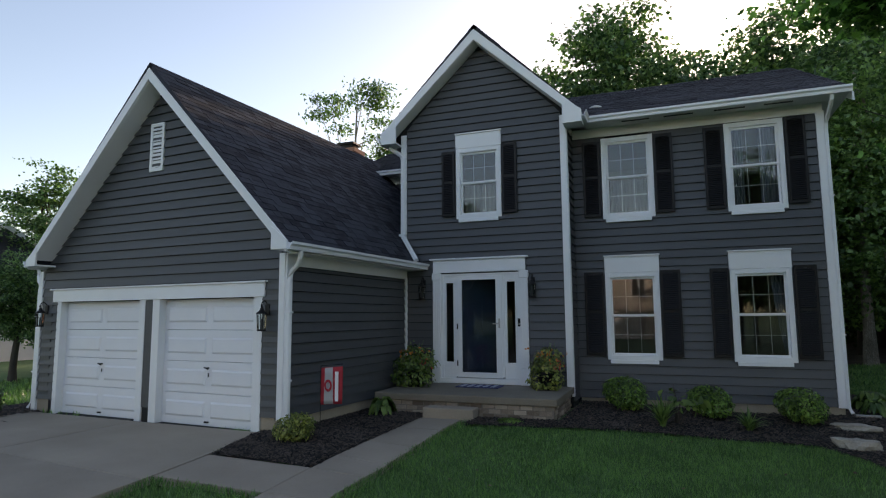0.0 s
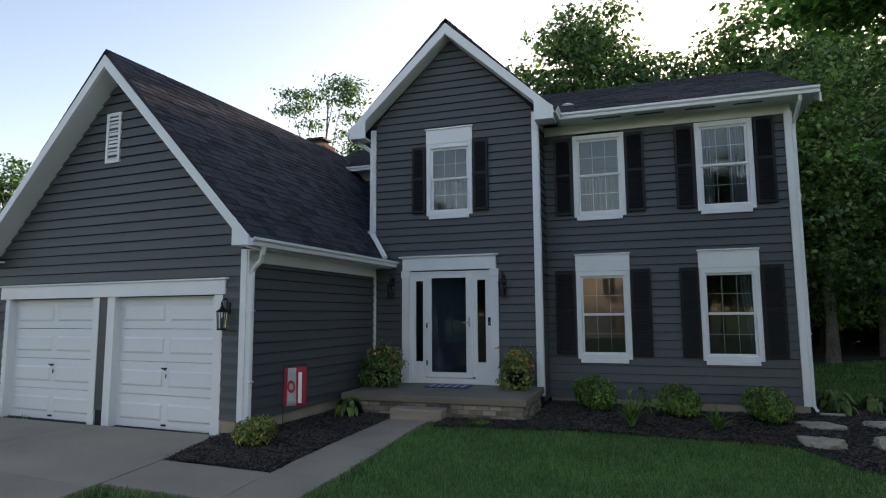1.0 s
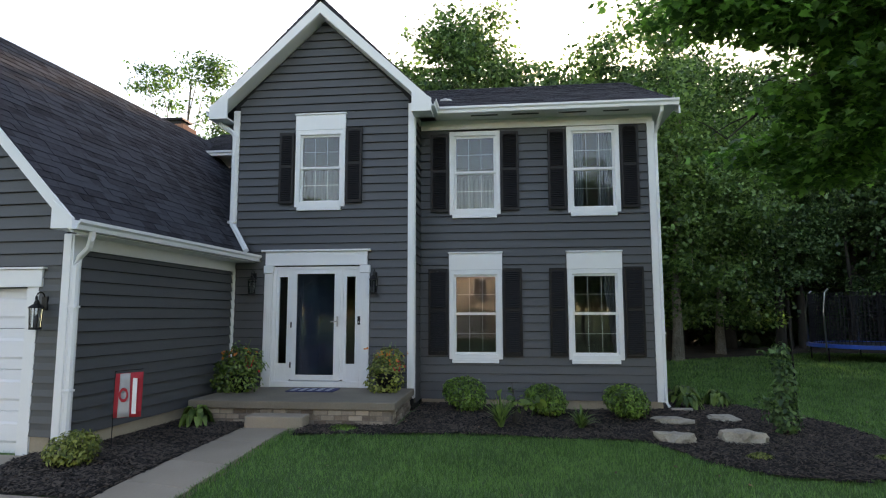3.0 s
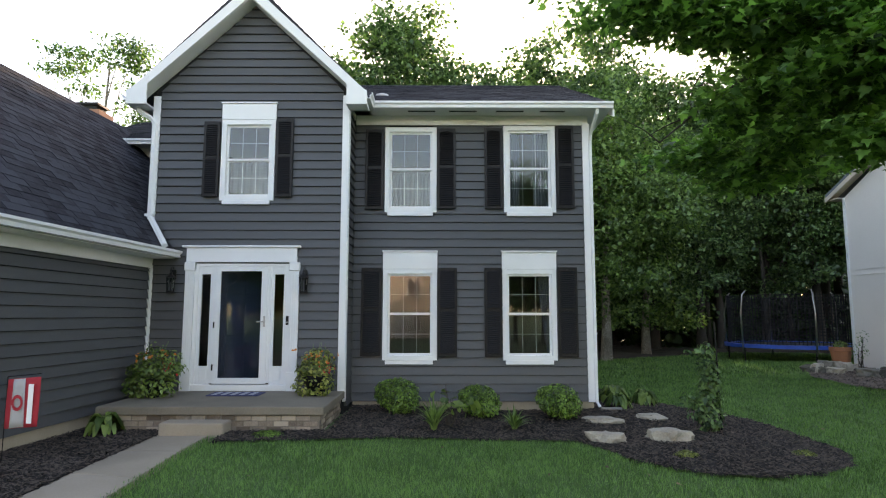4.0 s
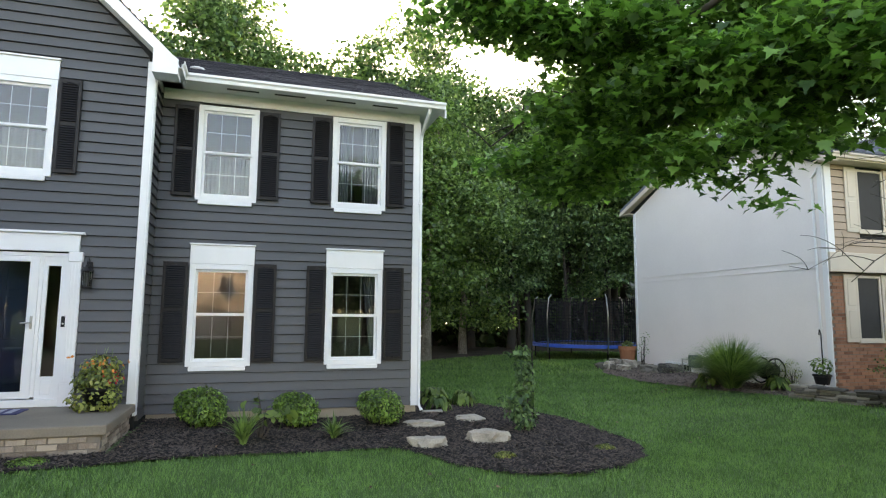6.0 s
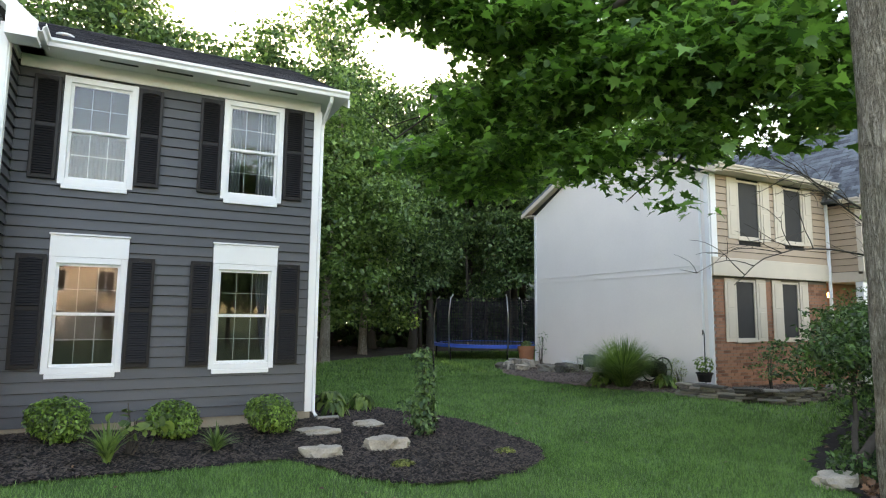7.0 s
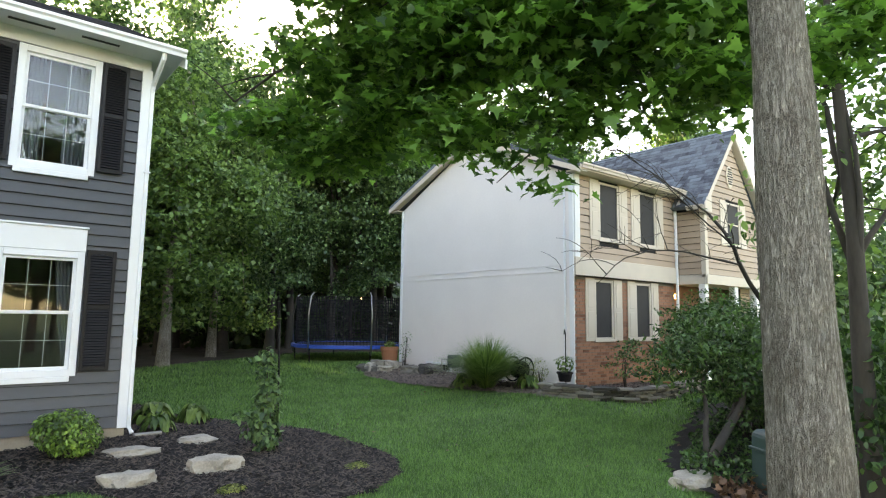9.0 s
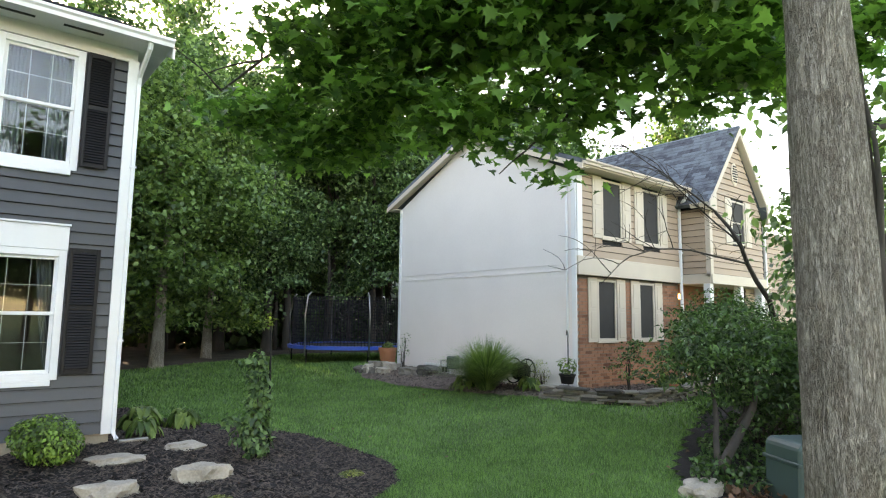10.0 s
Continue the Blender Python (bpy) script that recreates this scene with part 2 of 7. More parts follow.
def lathe(bm, profile, sides=16, at=(0, 0, 0)):
    """A profile of (radius, z) turned about the upright axis."""
    rings = [[bm.verts.new((at[0] + r * math.cos(2 * math.pi * k / sides), at[1] + r * math.sin(2 * math.pi * k / sides), at[2] + z)) for k in range(sides)] for r, z in profile]
    for r0, r1 in zip(rings, rings[1:]):
        for k in range(sides):
            bm.faces.new((r0[k], r0[(k + 1) % sides], r1[(k + 1) % sides], r1[k]))
    bm.faces.new(rings[0][::-1])
    bm.faces.new(rings[-1])


def finish(bm, name, material, m=None, bevel=0.0, smooth=False):
    if m is not None:
        bm.transform(m)
    if bevel:
        bmesh.ops.bevel(bm, geom=bm.edges[:], offset=bevel, segments=1, affect='EDGES', clamp_overlap=True)
    bmesh.ops.recalc_face_normals(bm, faces=bm.faces[:])
    me = bpy.data.meshes.new(name)
    bm.to_mesh(me)
    bm.free()
    if smooth:
        me.polygons.foreach_set("use_smooth", [True] * len(me.polygons))
    me.materials.append(material)
    return me


def part(name, bm, material, parent=None, label="", m=None, bevel=0.0, smooth=False):
    ob = new(name, finish(bm, name, material, m, bevel, smooth))
    if parent:
        ob.parent = parent
    return tagged(ob, label) if label else ob


def boxes(name, rows, material, parent=None, label="", m=None, bevel=0.0):
    bm = bmesh.new()
    for r in rows:
        box(bm, *r)
    return part(name, bm, material, parent, label, m, bevel)


def raw(name, verts, faces, material, parent=None, label="", smooth=False):
    me = bpy.data.meshes.new(name)
    me.from_pydata(verts, [], faces)
    me.materials.append(material)
    if smooth:
        me.polygons.foreach_set("use_smooth", [True] * len(me.polygons))
    ob = new(name, me)
    if parent:
        ob.parent = parent
    return tagged(ob, label) if label else ob


def empty(name, m=None, label="", category="", group="", kind=""):
    e = new(name)
    e.empty_display_size = 0.2
    if m is not None:
        e.matrix_world = m
    return tagged(e, label, category, group, kind)


def structure(ob, label, category):
    return tagged(ob, label, category, kind="structure")


# ---- ground ----
LEVELS = np.array([(-9, -4.5, .10), (-12, -4.5, .1), (-7.6, -4.5, .12), (-5.9, -2.7, .12), (-4.3, -2.4, .12), (-4.3, 0, .1), (0, 0, .08), (-.3, -1.6, -.1),
                   (.4, -2.05, -.12), (1.36, -1.45, -.06), (3.1, -2.0, -.27), (-4, -5, -.1), (0, -5, -.3), (-8, -9, -.15), (-2, -11, -.4), (4, -7, -.35), (8.7, -.6, .2),
                   (8.7, 6, .3), (3, 6, .05), (5, 12, .2), (9, 14, .3), (14, -3, .25), (-14, -6, .05), (-3, 6, .1)])


def ground_z(x, y):
    w = 1 / (((LEVELS[:, 0] - x) ** 2 + (LEVELS[:, 1] - y) ** 2) ** 1.5 + 0.6)
    return float((w * LEVELS[:, 2]).sum() / w.sum())


def ground_zs(xs, ys):
    d = (LEVELS[None, :, 0] - xs[:, None]) ** 2 + (LEVELS[None, :, 1] - ys[:, None]) ** 2
    w = 1 / (d ** 1.5 + 0.6)
    return (w * LEVELS[None, :, 2]).sum(1) / w.sum(1)


def inside(px, py, poly):
    """Which of the points lie inside the outline."""
    poly = np.array(poly)
    hit = np.zeros(len(px), bool)
    for (x0, y0), (x1, y1) in zip(poly, np.roll(poly, -1, 0)):
        c = (y0 > py) != (y1 > py)
        hit ^= c & (px < (x1 - x0) * (py - y0) / (y1 - y0 + 1e-12) + x0)
    return hit


def build_ground():
    far = [-1500, -600, -250, -120, -70, -45, -32, -25]
    axis = np.array(far + list(np.arange(-20, 20.01, 0.4)) + [-v for v in far[::-1]])
    xs, ys = np.meshgrid(axis, axis)
    xs, ys = xs.ravel(), ys.ravel()
    zs = ground_zs(xs, ys)
    zs -= 0.09 * (inside(xs, ys, DRIVE) | inside(xs, ys, WALKWAY))
    n = len(axis)
    faces = [(j * n + i, j * n + i + 1, (j + 1) * n + i + 1, (j + 1) * n + i) for j in range(n - 1) for i in range(n - 1)]
    ob = raw("ground", np.stack([xs, ys, zs], 1).tolist(), faces, TURF, smooth=True)
    structure(ob, "gently sloping green lawn ground round the houses", "ground")


BED_FRONT = [(-4.3, 0.2), (-4.3, -2.3), (-5.6, -2.45), (-5.62, -3.1), (-4.92, -2.95), (-4.23, -2.88), (-3.3, -2.66), (-2.1, -2.25), (-1.4, -2.05), (-0.85, -2.02), (-0.55, -2.47), (-0.29, -3.07),
             (0.1, -3.36), (0.5, -3.56), (1.13, -3.66), (1.77, -3.52), (2.47, -3.0), (2.9, -2.3), (3.05, -1.75), (2.92, -1.02), (2.61, -0.18), (1.89, 0.55), (1.35, 1.18), (0.9, 2.0),
             (0.85, 3.2), (0.0, 3.3), (0.0, 0.2)]
BED_LEFT = [(-7.86, -5.83), (-6.47, -5.83), (-6.44, -2.4), (-7.3, -2.2), (-7.4, -0.6), (-7.75, -0.6), (-7.98, -4.4), (-8.15, -4.55)]
BED_GARAGE = [(-13.4, -5.2), (-13.2, -4.2), (-13.5, -1), (-14.6, -1.2), (-14.9, -6.4), (-12.6, -5.1)]
BED_NEXT = [(8.7, 6.2), (7.6, 6.0), (6.5, 4.4), (6.6, 3.0), (7.0, 1.4), (7.1, 0.2), (7.5, -0.7), (8.4, -2.4), (11.4, -2.1), (11.4, -0.5), (8.7, -0.5)]
WALKWAY = [(-6.47, -2.6), (-6.47, -5.83), (-8.0, -5.83), (-8.05, -6.62), (-6.4, -6.66), (-5.8, -6.62), (-5.83, -4.9), (-5.76, -2.6)]
TH = radians(-4.3)
GARAGE = Matrix.Translation((-7.93, -4.47, 0)) @ Matrix.Rotation(TH, 4, 'Z')
GL, GD = 5.6, 7.0      # the garage's width and depth


def to_world(m, pts):
    return [(m @ Vector((x, y, 0)))[:2] for x, y in pts]


DRIVE = to_world(GARAGE, [(-0.2, 0.0), (0.14, -1.36), (0.14, -16), (-5.55, -16), (-5.5, -0.1)])


build_ground()


def build_bed(name, outline, material, lift, label, step=0.09):
    o = np.array(outline)
    ax = np.arange(o[:, 0].min(), o[:, 0].max() + step, step)
    ay = np.arange(o[:, 1].min(), o[:, 1].max() + step, step)
    xs, ys = np.meshgrid(ax, ay)
    cx, cy = xs.ravel(), ys.ravel()
    ok = inside(cx + step / 2, cy + step / 2, outline).reshape(xs.shape)
    rng = np.random.RandomState(3)
    zs = ground_zs(cx, cy) + lift + rng.uniform(-0.008, 0.012, len(cx)) + 0.022 * np.array([noise.noise((x * 2.6, y * 2.6, 1.0)) for x, y in zip(cx, cy)])
    n = len(ax)
    faces = [(j * n + i, j * n + i + 1, (j + 1) * n + i + 1, (j + 1) * n + i) for j in range(len(ay) - 1) for i in range(n - 1) if ok[j, i]]
    ob = raw(name, np.stack([cx, cy, zs], 1).tolist(), faces, material)
    structure(ob, label, "mulch bed")


build_bed("ground_bed_front", BED_FRONT, SOIL, 0.03, "dark shredded mulch bed along the front of the house")
build_bed("ground_bed_garage_side", BED_LEFT, SOIL, 0.03, "dark mulch bed between the garage and walkway")
build_bed("ground_bed_drive", BED_GARAGE, SOIL, 0.03, "dark mulch bed beside the driveway")
build_bed("ground_bed_neighbour", BED_NEXT, MULCH_BROWN, 0.03, "brown mulch bed along the neighbouring white house")

WOODS_FLOOR = [(0.2, 10.2), (2.2, 10.0), (4.2, 10.6), (6.0, 11.6), (8.0, 12.4), (11.5, 12.0), (14, 10.5), (20, 9.5), (24, 14), (24, 32), (-6, 32), (-6, 11.5)]
BED_VERGE = [(4.95, -5.7), (5.25, -5.0), (5.9, -4.55), (7.2, -4.0), (9.0, -3.4), (11.5, -3.4), (11.5, -8.5), (5.4, -8.5), (4.9, -6.6)]
LITTER = shade("leaf_litter", (0.030, 0.021, 0.015), 1.0, 1.6, 0.45, 0.9, 30.0, second=(0.062, 0.045, 0.032))
build_bed("ground_woods_floor", WOODS_FLOOR, LITTER, 0.04, "bare dark earth and leaf litter under the woods", 0.3)
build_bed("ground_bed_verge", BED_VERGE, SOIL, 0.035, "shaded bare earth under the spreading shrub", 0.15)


def slab(parent, corners, thick=0.06, lift=0.035, material=CONCRETE, gap=0.008):
    """One concrete slab with slightly rounded top edges, laid on the ground."""
    c = Vector((sum(p[0] for p in corners) / len(corners), sum(p[1] for p in corners) / len(corners)))
    bm = bmesh.new()
    rings = []
    for shrink, dz in ((gap, -thick), (gap, lift - 0.008), (gap + 0.008, lift)):
        ring = []
        for x, y in corners:
            d = (c - Vector((x, y)))
            p = Vector((x, y)) + d.normalized() * shrink
            ring.append(bm.verts.new((p.x, p.y, ground_z(x, y) + dz)))
        rings.append(ring)
    n = len(corners)
    for a, b in zip(rings, rings[1:]):
        for k in range(n):
            bm.faces.new((a[k], a[(k + 1) % n], b[(k + 1) % n], b[k]))
    bm.faces.new(rings[-1])
    bm.faces.new(rings[0][::-1])
    part("slab", bm, material, parent)


walkway = empty("pavement_walkway", label="pale grey concrete walkway of poured slabs leading to the porch", category="walkway", kind="structure")
for a, b in ((-2.6, -3.55), (-3.55, -4.5), (-4.5, -5.3), (-5.3, -5.83)):
    slab(walkway, [(-6.47, b), (-5.8, b), (-5.78, a), (-6.47, a)])
slab(walkway, [(-6.47, -6.66), (-5.8, -6.62), (-5.8, -5.83), (-6.47, -5.83)])
slab(walkway, [(-7.93, -6.62), (-6.47, -6.66), (-6.47, -5.83), (-7.9, -5.83)])
slab(walkway, [(-6.47, -8.6), (-5.7, -8.6), (-5.8, -6.62), (-6.47, -6.66)])
driveway = empty("road_driveway", label="grey poured concrete driveway with saw-cut joints before the garage", category="driveway", kind="structure")
for v0, v1 in ((-0.12, -2.25), (-2.25, -4.7), (-4.7, -7.2), (-7.2, -10), (-10, -13), (-13, -16)):
    slab(driveway, to_world(GARAGE, [(-5.5, v1), (-2.75, v1), (-2.75, v0), (-5.5, v0)]))
    right = [(0.12, v1), (0.12, -1.36), (-0.2, v0)] if v0 > -1 else [(0.12, v1), (0.12, v0)]
    slab(driveway, to_world(GARAGE, [(-2.75, v1), *right, (-2.75, v0)]))


# ---- walls and siding ----
EXPO = 0.152
MAIN = Matrix.Translation((0, 0, 0))                     # front wall of the main block, y inward
GABLE = Matrix.Translation((0, -0.68, 0))                # door wall
RETURN = Matrix.Translation((-4.35, -0.68, 0)) @ Matrix.Rotation(radians(90), 4, 'Z')
GSIDE = GARAGE @ Matrix.Translation((0.115, 0, 0)) @ Matrix.Rotation(radians(91.7), 4, 'Z')
WING = Matrix.Translation((0, 2.2, 0))


def cut_wall(name, u0, u1, z0, z1, holes, m, material, label, thick=0.16, peak=None):
    """A wall with real openings; peak (u, z) adds a gable."""
    us = sorted({u0, u1, *[h[0] for h in holes], *[h[1] for h in holes]})
    zs = sorted({z0, z1, *[h[2] for h in holes], *[h[3] for h in holes]})
    bm = bmesh.new()
    for a, b in zip(us, us[1:]):
        for c, d in zip(zs, zs[1:]):
            if not any(h[0] <= a and b <= h[1] and h[2] <= c and d <= h[3] for h in holes):
                box(bm, a, b, 0.0, thick, c, d)
    if peak:
        prism(bm, [(u0, z1), (u1, z1), peak], 0.0, thick)
    ob = part(name, bm, material, m=m)
    structure(ob, label, "wall")
    return ob


def lap_siding(wall, u0, u1, z0, z1, holes, m, peak=None, material=None, expo=EXPO):
    """Lapped boards, each a plank of its own, cut round the openings."""
    material = material or SIDING
    k = 0
    while z0 + k * expo < (peak[1] if peak else z1) - 0.02:
        a, b = z0 + k * expo, z0 + (k + 1) * expo
        k += 1
        spans = [(u0, u1, u0, u1)]
        if a >= z1 - 1e-6 and not peak:
            break
        if peak and b > z1:
            def edge(z):
                f = min(1, max(0, (z - z1) / (peak[1] - z1)))
                return u0 + f * (peak[0] - u0), u1 + f * (peak[0] - u1)
            (l0, r0), (l1, r1) = edge(a), edge(min(b, peak[1]))
            spans = [(l0, r0, l1, r1)]
        elif not peak:
            b = min(b, z1)
        for h in holes:
            if h[2] < b - 0.01 and h[3] > a + 0.01:
                nxt = []
                for s in spans:
                    if h[1] <= s[0] or h[0] >= s[1]:
                        nxt.append(s)
                        continue
                    if h[0] > s[0] + 0.01:
                        nxt.append((s[0], h[0], s[2], h[0]))
                    if h[1] < s[1] - 0.01:
                        nxt.append((h[1], s[1], h[1], s[3]))
                spans = nxt
        for l0, r0, l1, r1 in spans:
            bm = bmesh.new()
            # Boards stop 9 mm short, so the black core shows as a shadow line.
            lo, hi = -0.036, -0.006
            v = [bm.verts.new(m @ Vector(c)) for c in ((l0, lo, a), (r0, lo, a), (r1, hi, b - 0.009), (l1, hi, b - 0.009), (l0, 0.002, a + 0.002), (r0, 0.002, a + 0.002), (r1, 0.002, b - 0.010), (l1, 0.002, b - 0.010))]
            for f in ((0, 1, 2, 3), (4, 5, 1, 0), (7, 6, 5, 4), (3, 2, 6, 7), (0, 3, 7, 4), (1, 5, 6, 2)):
                bm.faces.new([v[i] for i in f])
            part("plank", bm, material, wall)


# window openings (inside the casing): centre, width, bottom, top
W1, W2, W3, W4, W0 = (-3.30, 0.97, 0.92, 2.54), (-1.155, 0.97, 0.92, 2.54), (-3.30, 0.95, 3.58, 5.17), (-1.12, 0.95, 3.58, 5.20), (-6.07, 0.93, 3.66, 5.08)


def hole(w):
    return (w[0] - w[1] / 2 + 0.07, w[0] + w[1] / 2 - 0.07, w[2] + 0.06, w[3] - 0.06)


MAIN_HOLES = [hole(w) for w in (W1, W2, W3, W4)]
DOOR_HOLE = (-6.90, -5.27, 0.47, 2.58)
GABLE_HOLES = [hole(W0), DOOR_HOLE]
wall_main = cut_wall("wall_front", -4.35, -0.03, 0.0, 5.45, MAIN_HOLES, MAIN, LAP_SHADOW, "front wall clad in dark slate grey lap siding")
lap_siding(wall_main, -4.35, -0.10, 0.21, 5.22, MAIN_HOLES, MAIN)
wall_gable = cut_wall("wall_gable", -7.72, -4.35, 0.3, 5.62, GABLE_HOLES, GABLE, LAP_SHADOW, "gabled entrance wall clad in dark slate grey lap siding", peak=(-6.035, 7.20))
lap_siding(wall_gable, -7.62, -4.44, 0.42, 5.62, GABLE_HOLES, GABLE, peak=(-6.035, 7.18))
wall_return = cut_wall("wall_return", 0.0, 0.68, 0.0, 5.45, [], RETURN, LAP_SHADOW, "short return wall clad in dark grey lap siding", thick=0.12)
lap_siding(wall_return, 0.09, 0.66, 0.21, 5.3, [], RETURN)
wall_gleft = structure(boxes("wall_gable_side", [(-7.72, -7.60, -0.52, 4.0, 0.0, 5.45)], SIDING), "side wall of the gabled entrance bay", "wall")
wall_right = structure(boxes("wall_right", [(-0.19, -0.03, 0.16, 8.0, 0.0, 5.45)], SIDING), "right side wall of the house", "wall")
wall_back = structure(boxes("wall_back", [(-10.2, -0.03, 8.0, 8.16, 0.0, 5.45)], ROOM), "back wall of the house", "wall")
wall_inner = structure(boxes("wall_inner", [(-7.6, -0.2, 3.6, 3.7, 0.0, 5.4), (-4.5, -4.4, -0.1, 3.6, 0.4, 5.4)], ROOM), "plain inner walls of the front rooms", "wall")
structure(boxes("floor_ground_storey", [(-7.6, -4.4, -0.5, 8.0, 0.36, 0.44), (-4.4, -0.2, 0.17, 8.0, 0.36, 0.44)], FLOORWOOD), "dark wooden ground floor inside", "floor")
structure(boxes("floor_upper_storey", [(-7.6, -4.4, -0.5, 8.0, 2.86, 3.06), (-4.4, -0.2, 0.17, 8.0, 2.86, 3.06)], FLOORWOOD), "floor of the upper storey", "floor")
structure(boxes("ceiling", [(-7.6, -4.4, -0.5, 8.0, 5.36, 5.44), (-4.4, -0.2, 0.17, 8.0, 5.36, 5.44)], ROOM), "plain ceiling of the upper rooms", "ceiling")
wall_wing = cut_wall("wall_wing", -10.2, -7.72, 0.0, 5.45, [], WING, LAP_SHADOW, "recessed side wing clad in dark grey lap siding")
lap_siding(wall_wing, -10.2, -7.74, 3.8, 5.2, [], WING)
structure(boxes("wall_wing_side", [(-10.2, -10.05, 2.36, 8.0, 0.0, 5.45)], SIDING), "side wall of the recessed wing", "wall")

GC = -2.53       # the garage ridge
DOOR_L, DOOR_R = (-4.97, -2.91, 0.10, 2.05), (-2.45, -0.45, 0.10, 2.05)
wall_garage = cut_wall("wall_garage_front", -GL, 0.115, 0.0, 2.98, [DOOR_L, DOOR_R], GARAGE, LAP_SHADOW, "garage gable wall clad in dark slate grey lap siding", peak=(GC, 5.74))
lap_siding(wall_garage, -GL + 0.02, 0.015, 0.33, 2.98, [(-5.05, -0.30, 0.0, 2.2), ], GARAGE, peak=(GC, 5.72))
wall_gside = cut_wall("wall_garage_side", 0.0, 3.9, 0.0, 2.75, [], GSIDE, LAP_SHADOW, "garage side wall clad in dark slate grey lap siding")
lap_siding(wall_gside, 0.10, 3.78, 0.31, 2.50, [], GSIDE)
structure(boxes("wall_garage_left", [(-GL, -GL + 0.16, 0.16, GD, 0.0, 2.75)], SIDING, m=GARAGE), "far side wall of the garage", "wall")
structure(boxes("wall_garage_back", [(-GL, 0.0, GD, GD + 0.16, 0.0, 2.75)], SIDING, m=GARAGE), "back wall of the garage", "wall")
structure(boxes("floor_garage", [(-GL + 0.16, -0.16, 0.16, GD, 0.02, 0.09)], CONCRETE, m=GARAGE), "concrete garage floor", "floor")
# narrow siding strip between the two garage doors and at the ends
for u0, u1 in ((-2.78, -2.60), (-0.30, 0.015), (-GL + 0.10, -5.22)):
    for k in range(13):
        bm = bmesh.new()
        a = 0.33 + k * EXPO
        prism(bm, [(u0, a), (u1, a), (u1, min(a + EXPO, 2.3)), (u0, min(a + EXPO, 2.3))], -0.020, 0.0, GARAGE)
        part("plank", bm, SIDING, wall_garage)

# foundation strips
structure(boxes("wall_foundation_front", [(-4.3, -0.04, -0.005, 0.16, -0.5, 0.205)], BLOCK), "low tan concrete block foundation", "foundation")
structure(boxes("wall_foundation_garage", [(-0.30, 0.119, -0.004, 0.16, -0.5, 0.325), (-GL, -5.2, -0.004, 0.16, -0.5, 0.325)], BLOCK, m=GARAGE), "low tan concrete block foundation of the garage", "foundation")
structure(boxes("wall_foundation_garage_side", [(0.0, 3.9, -0.005, 0.16, -0.5, 0.305)], BLOCK, m=GSIDE), "low tan concrete block foundation of the garage side", "foundation")


# ---- white trim ----
def trim(name, rows, m, label, bevel=0.003):
    return structure(boxes(name, rows, WHITE, m=m, bevel=bevel), label, "trim")


trim("trim_corner_right", [(-0.14, -0.02, -0.046, 0.0, 0.2, 5.25), (-0.035, -0.005, -0.03, 0.12, 0.2, 5.25)], MAIN, "white painted corner board")
trim("trim_corner_gable_right", [(-4.45, -4.345, -0.046, 0.0, 0.44, 5.52), (-4.37, -4.325, -0.03, 0.09, 0.3, 5.52)], GABLE, "white painted corner board of the entrance bay")
trim("trim_corner_gable_left", [(-7.74, -7.62, -0.046, 0.0, 2.6, 5.5)], GABLE, "white painted corner board of the entrance bay")
trim("trim_corner_garage", [(0.012, 0.118, -0.046, 0.0, 0.30, 2.68), (0.095, 0.145, -0.03, 0.10, 0.30, 2.68)], GARAGE, "white painted garage corner board")
trim("trim_corner_garage_left", [(-GL - 0.03, -GL + 0.09, -0.046, 0.0, 0.12, 2.62)], GARAGE, "white painted garage corner board")
trim("trim_inner_corner", [(3.70, 3.79, -0.04, 0.0, 0.30, 2.5)], GSIDE, "white corner strip where garage meets house")
trim("trim_frieze_front", [(-4.32, -0.03, -0.028, 0.0, 5.22, 5.42)], MAIN, "white frieze board under the eaves")
trim("trim_frieze_return", [(0.0, 0.64, -0.028, 0.0, 5.30, 5.44)], RETURN, "white frieze board on the return wall")
trim("trim_frieze_garage_side", [(0.03, 3.9, -0.028, 0.0, 2.50, 2.72)], GSIDE, "white frieze board under the garage eaves")
trim("trim_frieze_wing", [(-10.2, -7.74, -0.028, 0.0, 5.2, 5.42)], WING, "white frieze board on the recessed wing")


# ---- roofs ----
def roof_frame(origin, along, up):
    """Local x along the eave, y up the slope, z out of the roof."""
    x, y = Vector(along).normalized(), Vector(up).normalized()
    z = x.cross(y)
    m = Matrix((x, y, z)).transposed().to_4x4()
    m.translation = Vector(origin)
    return m


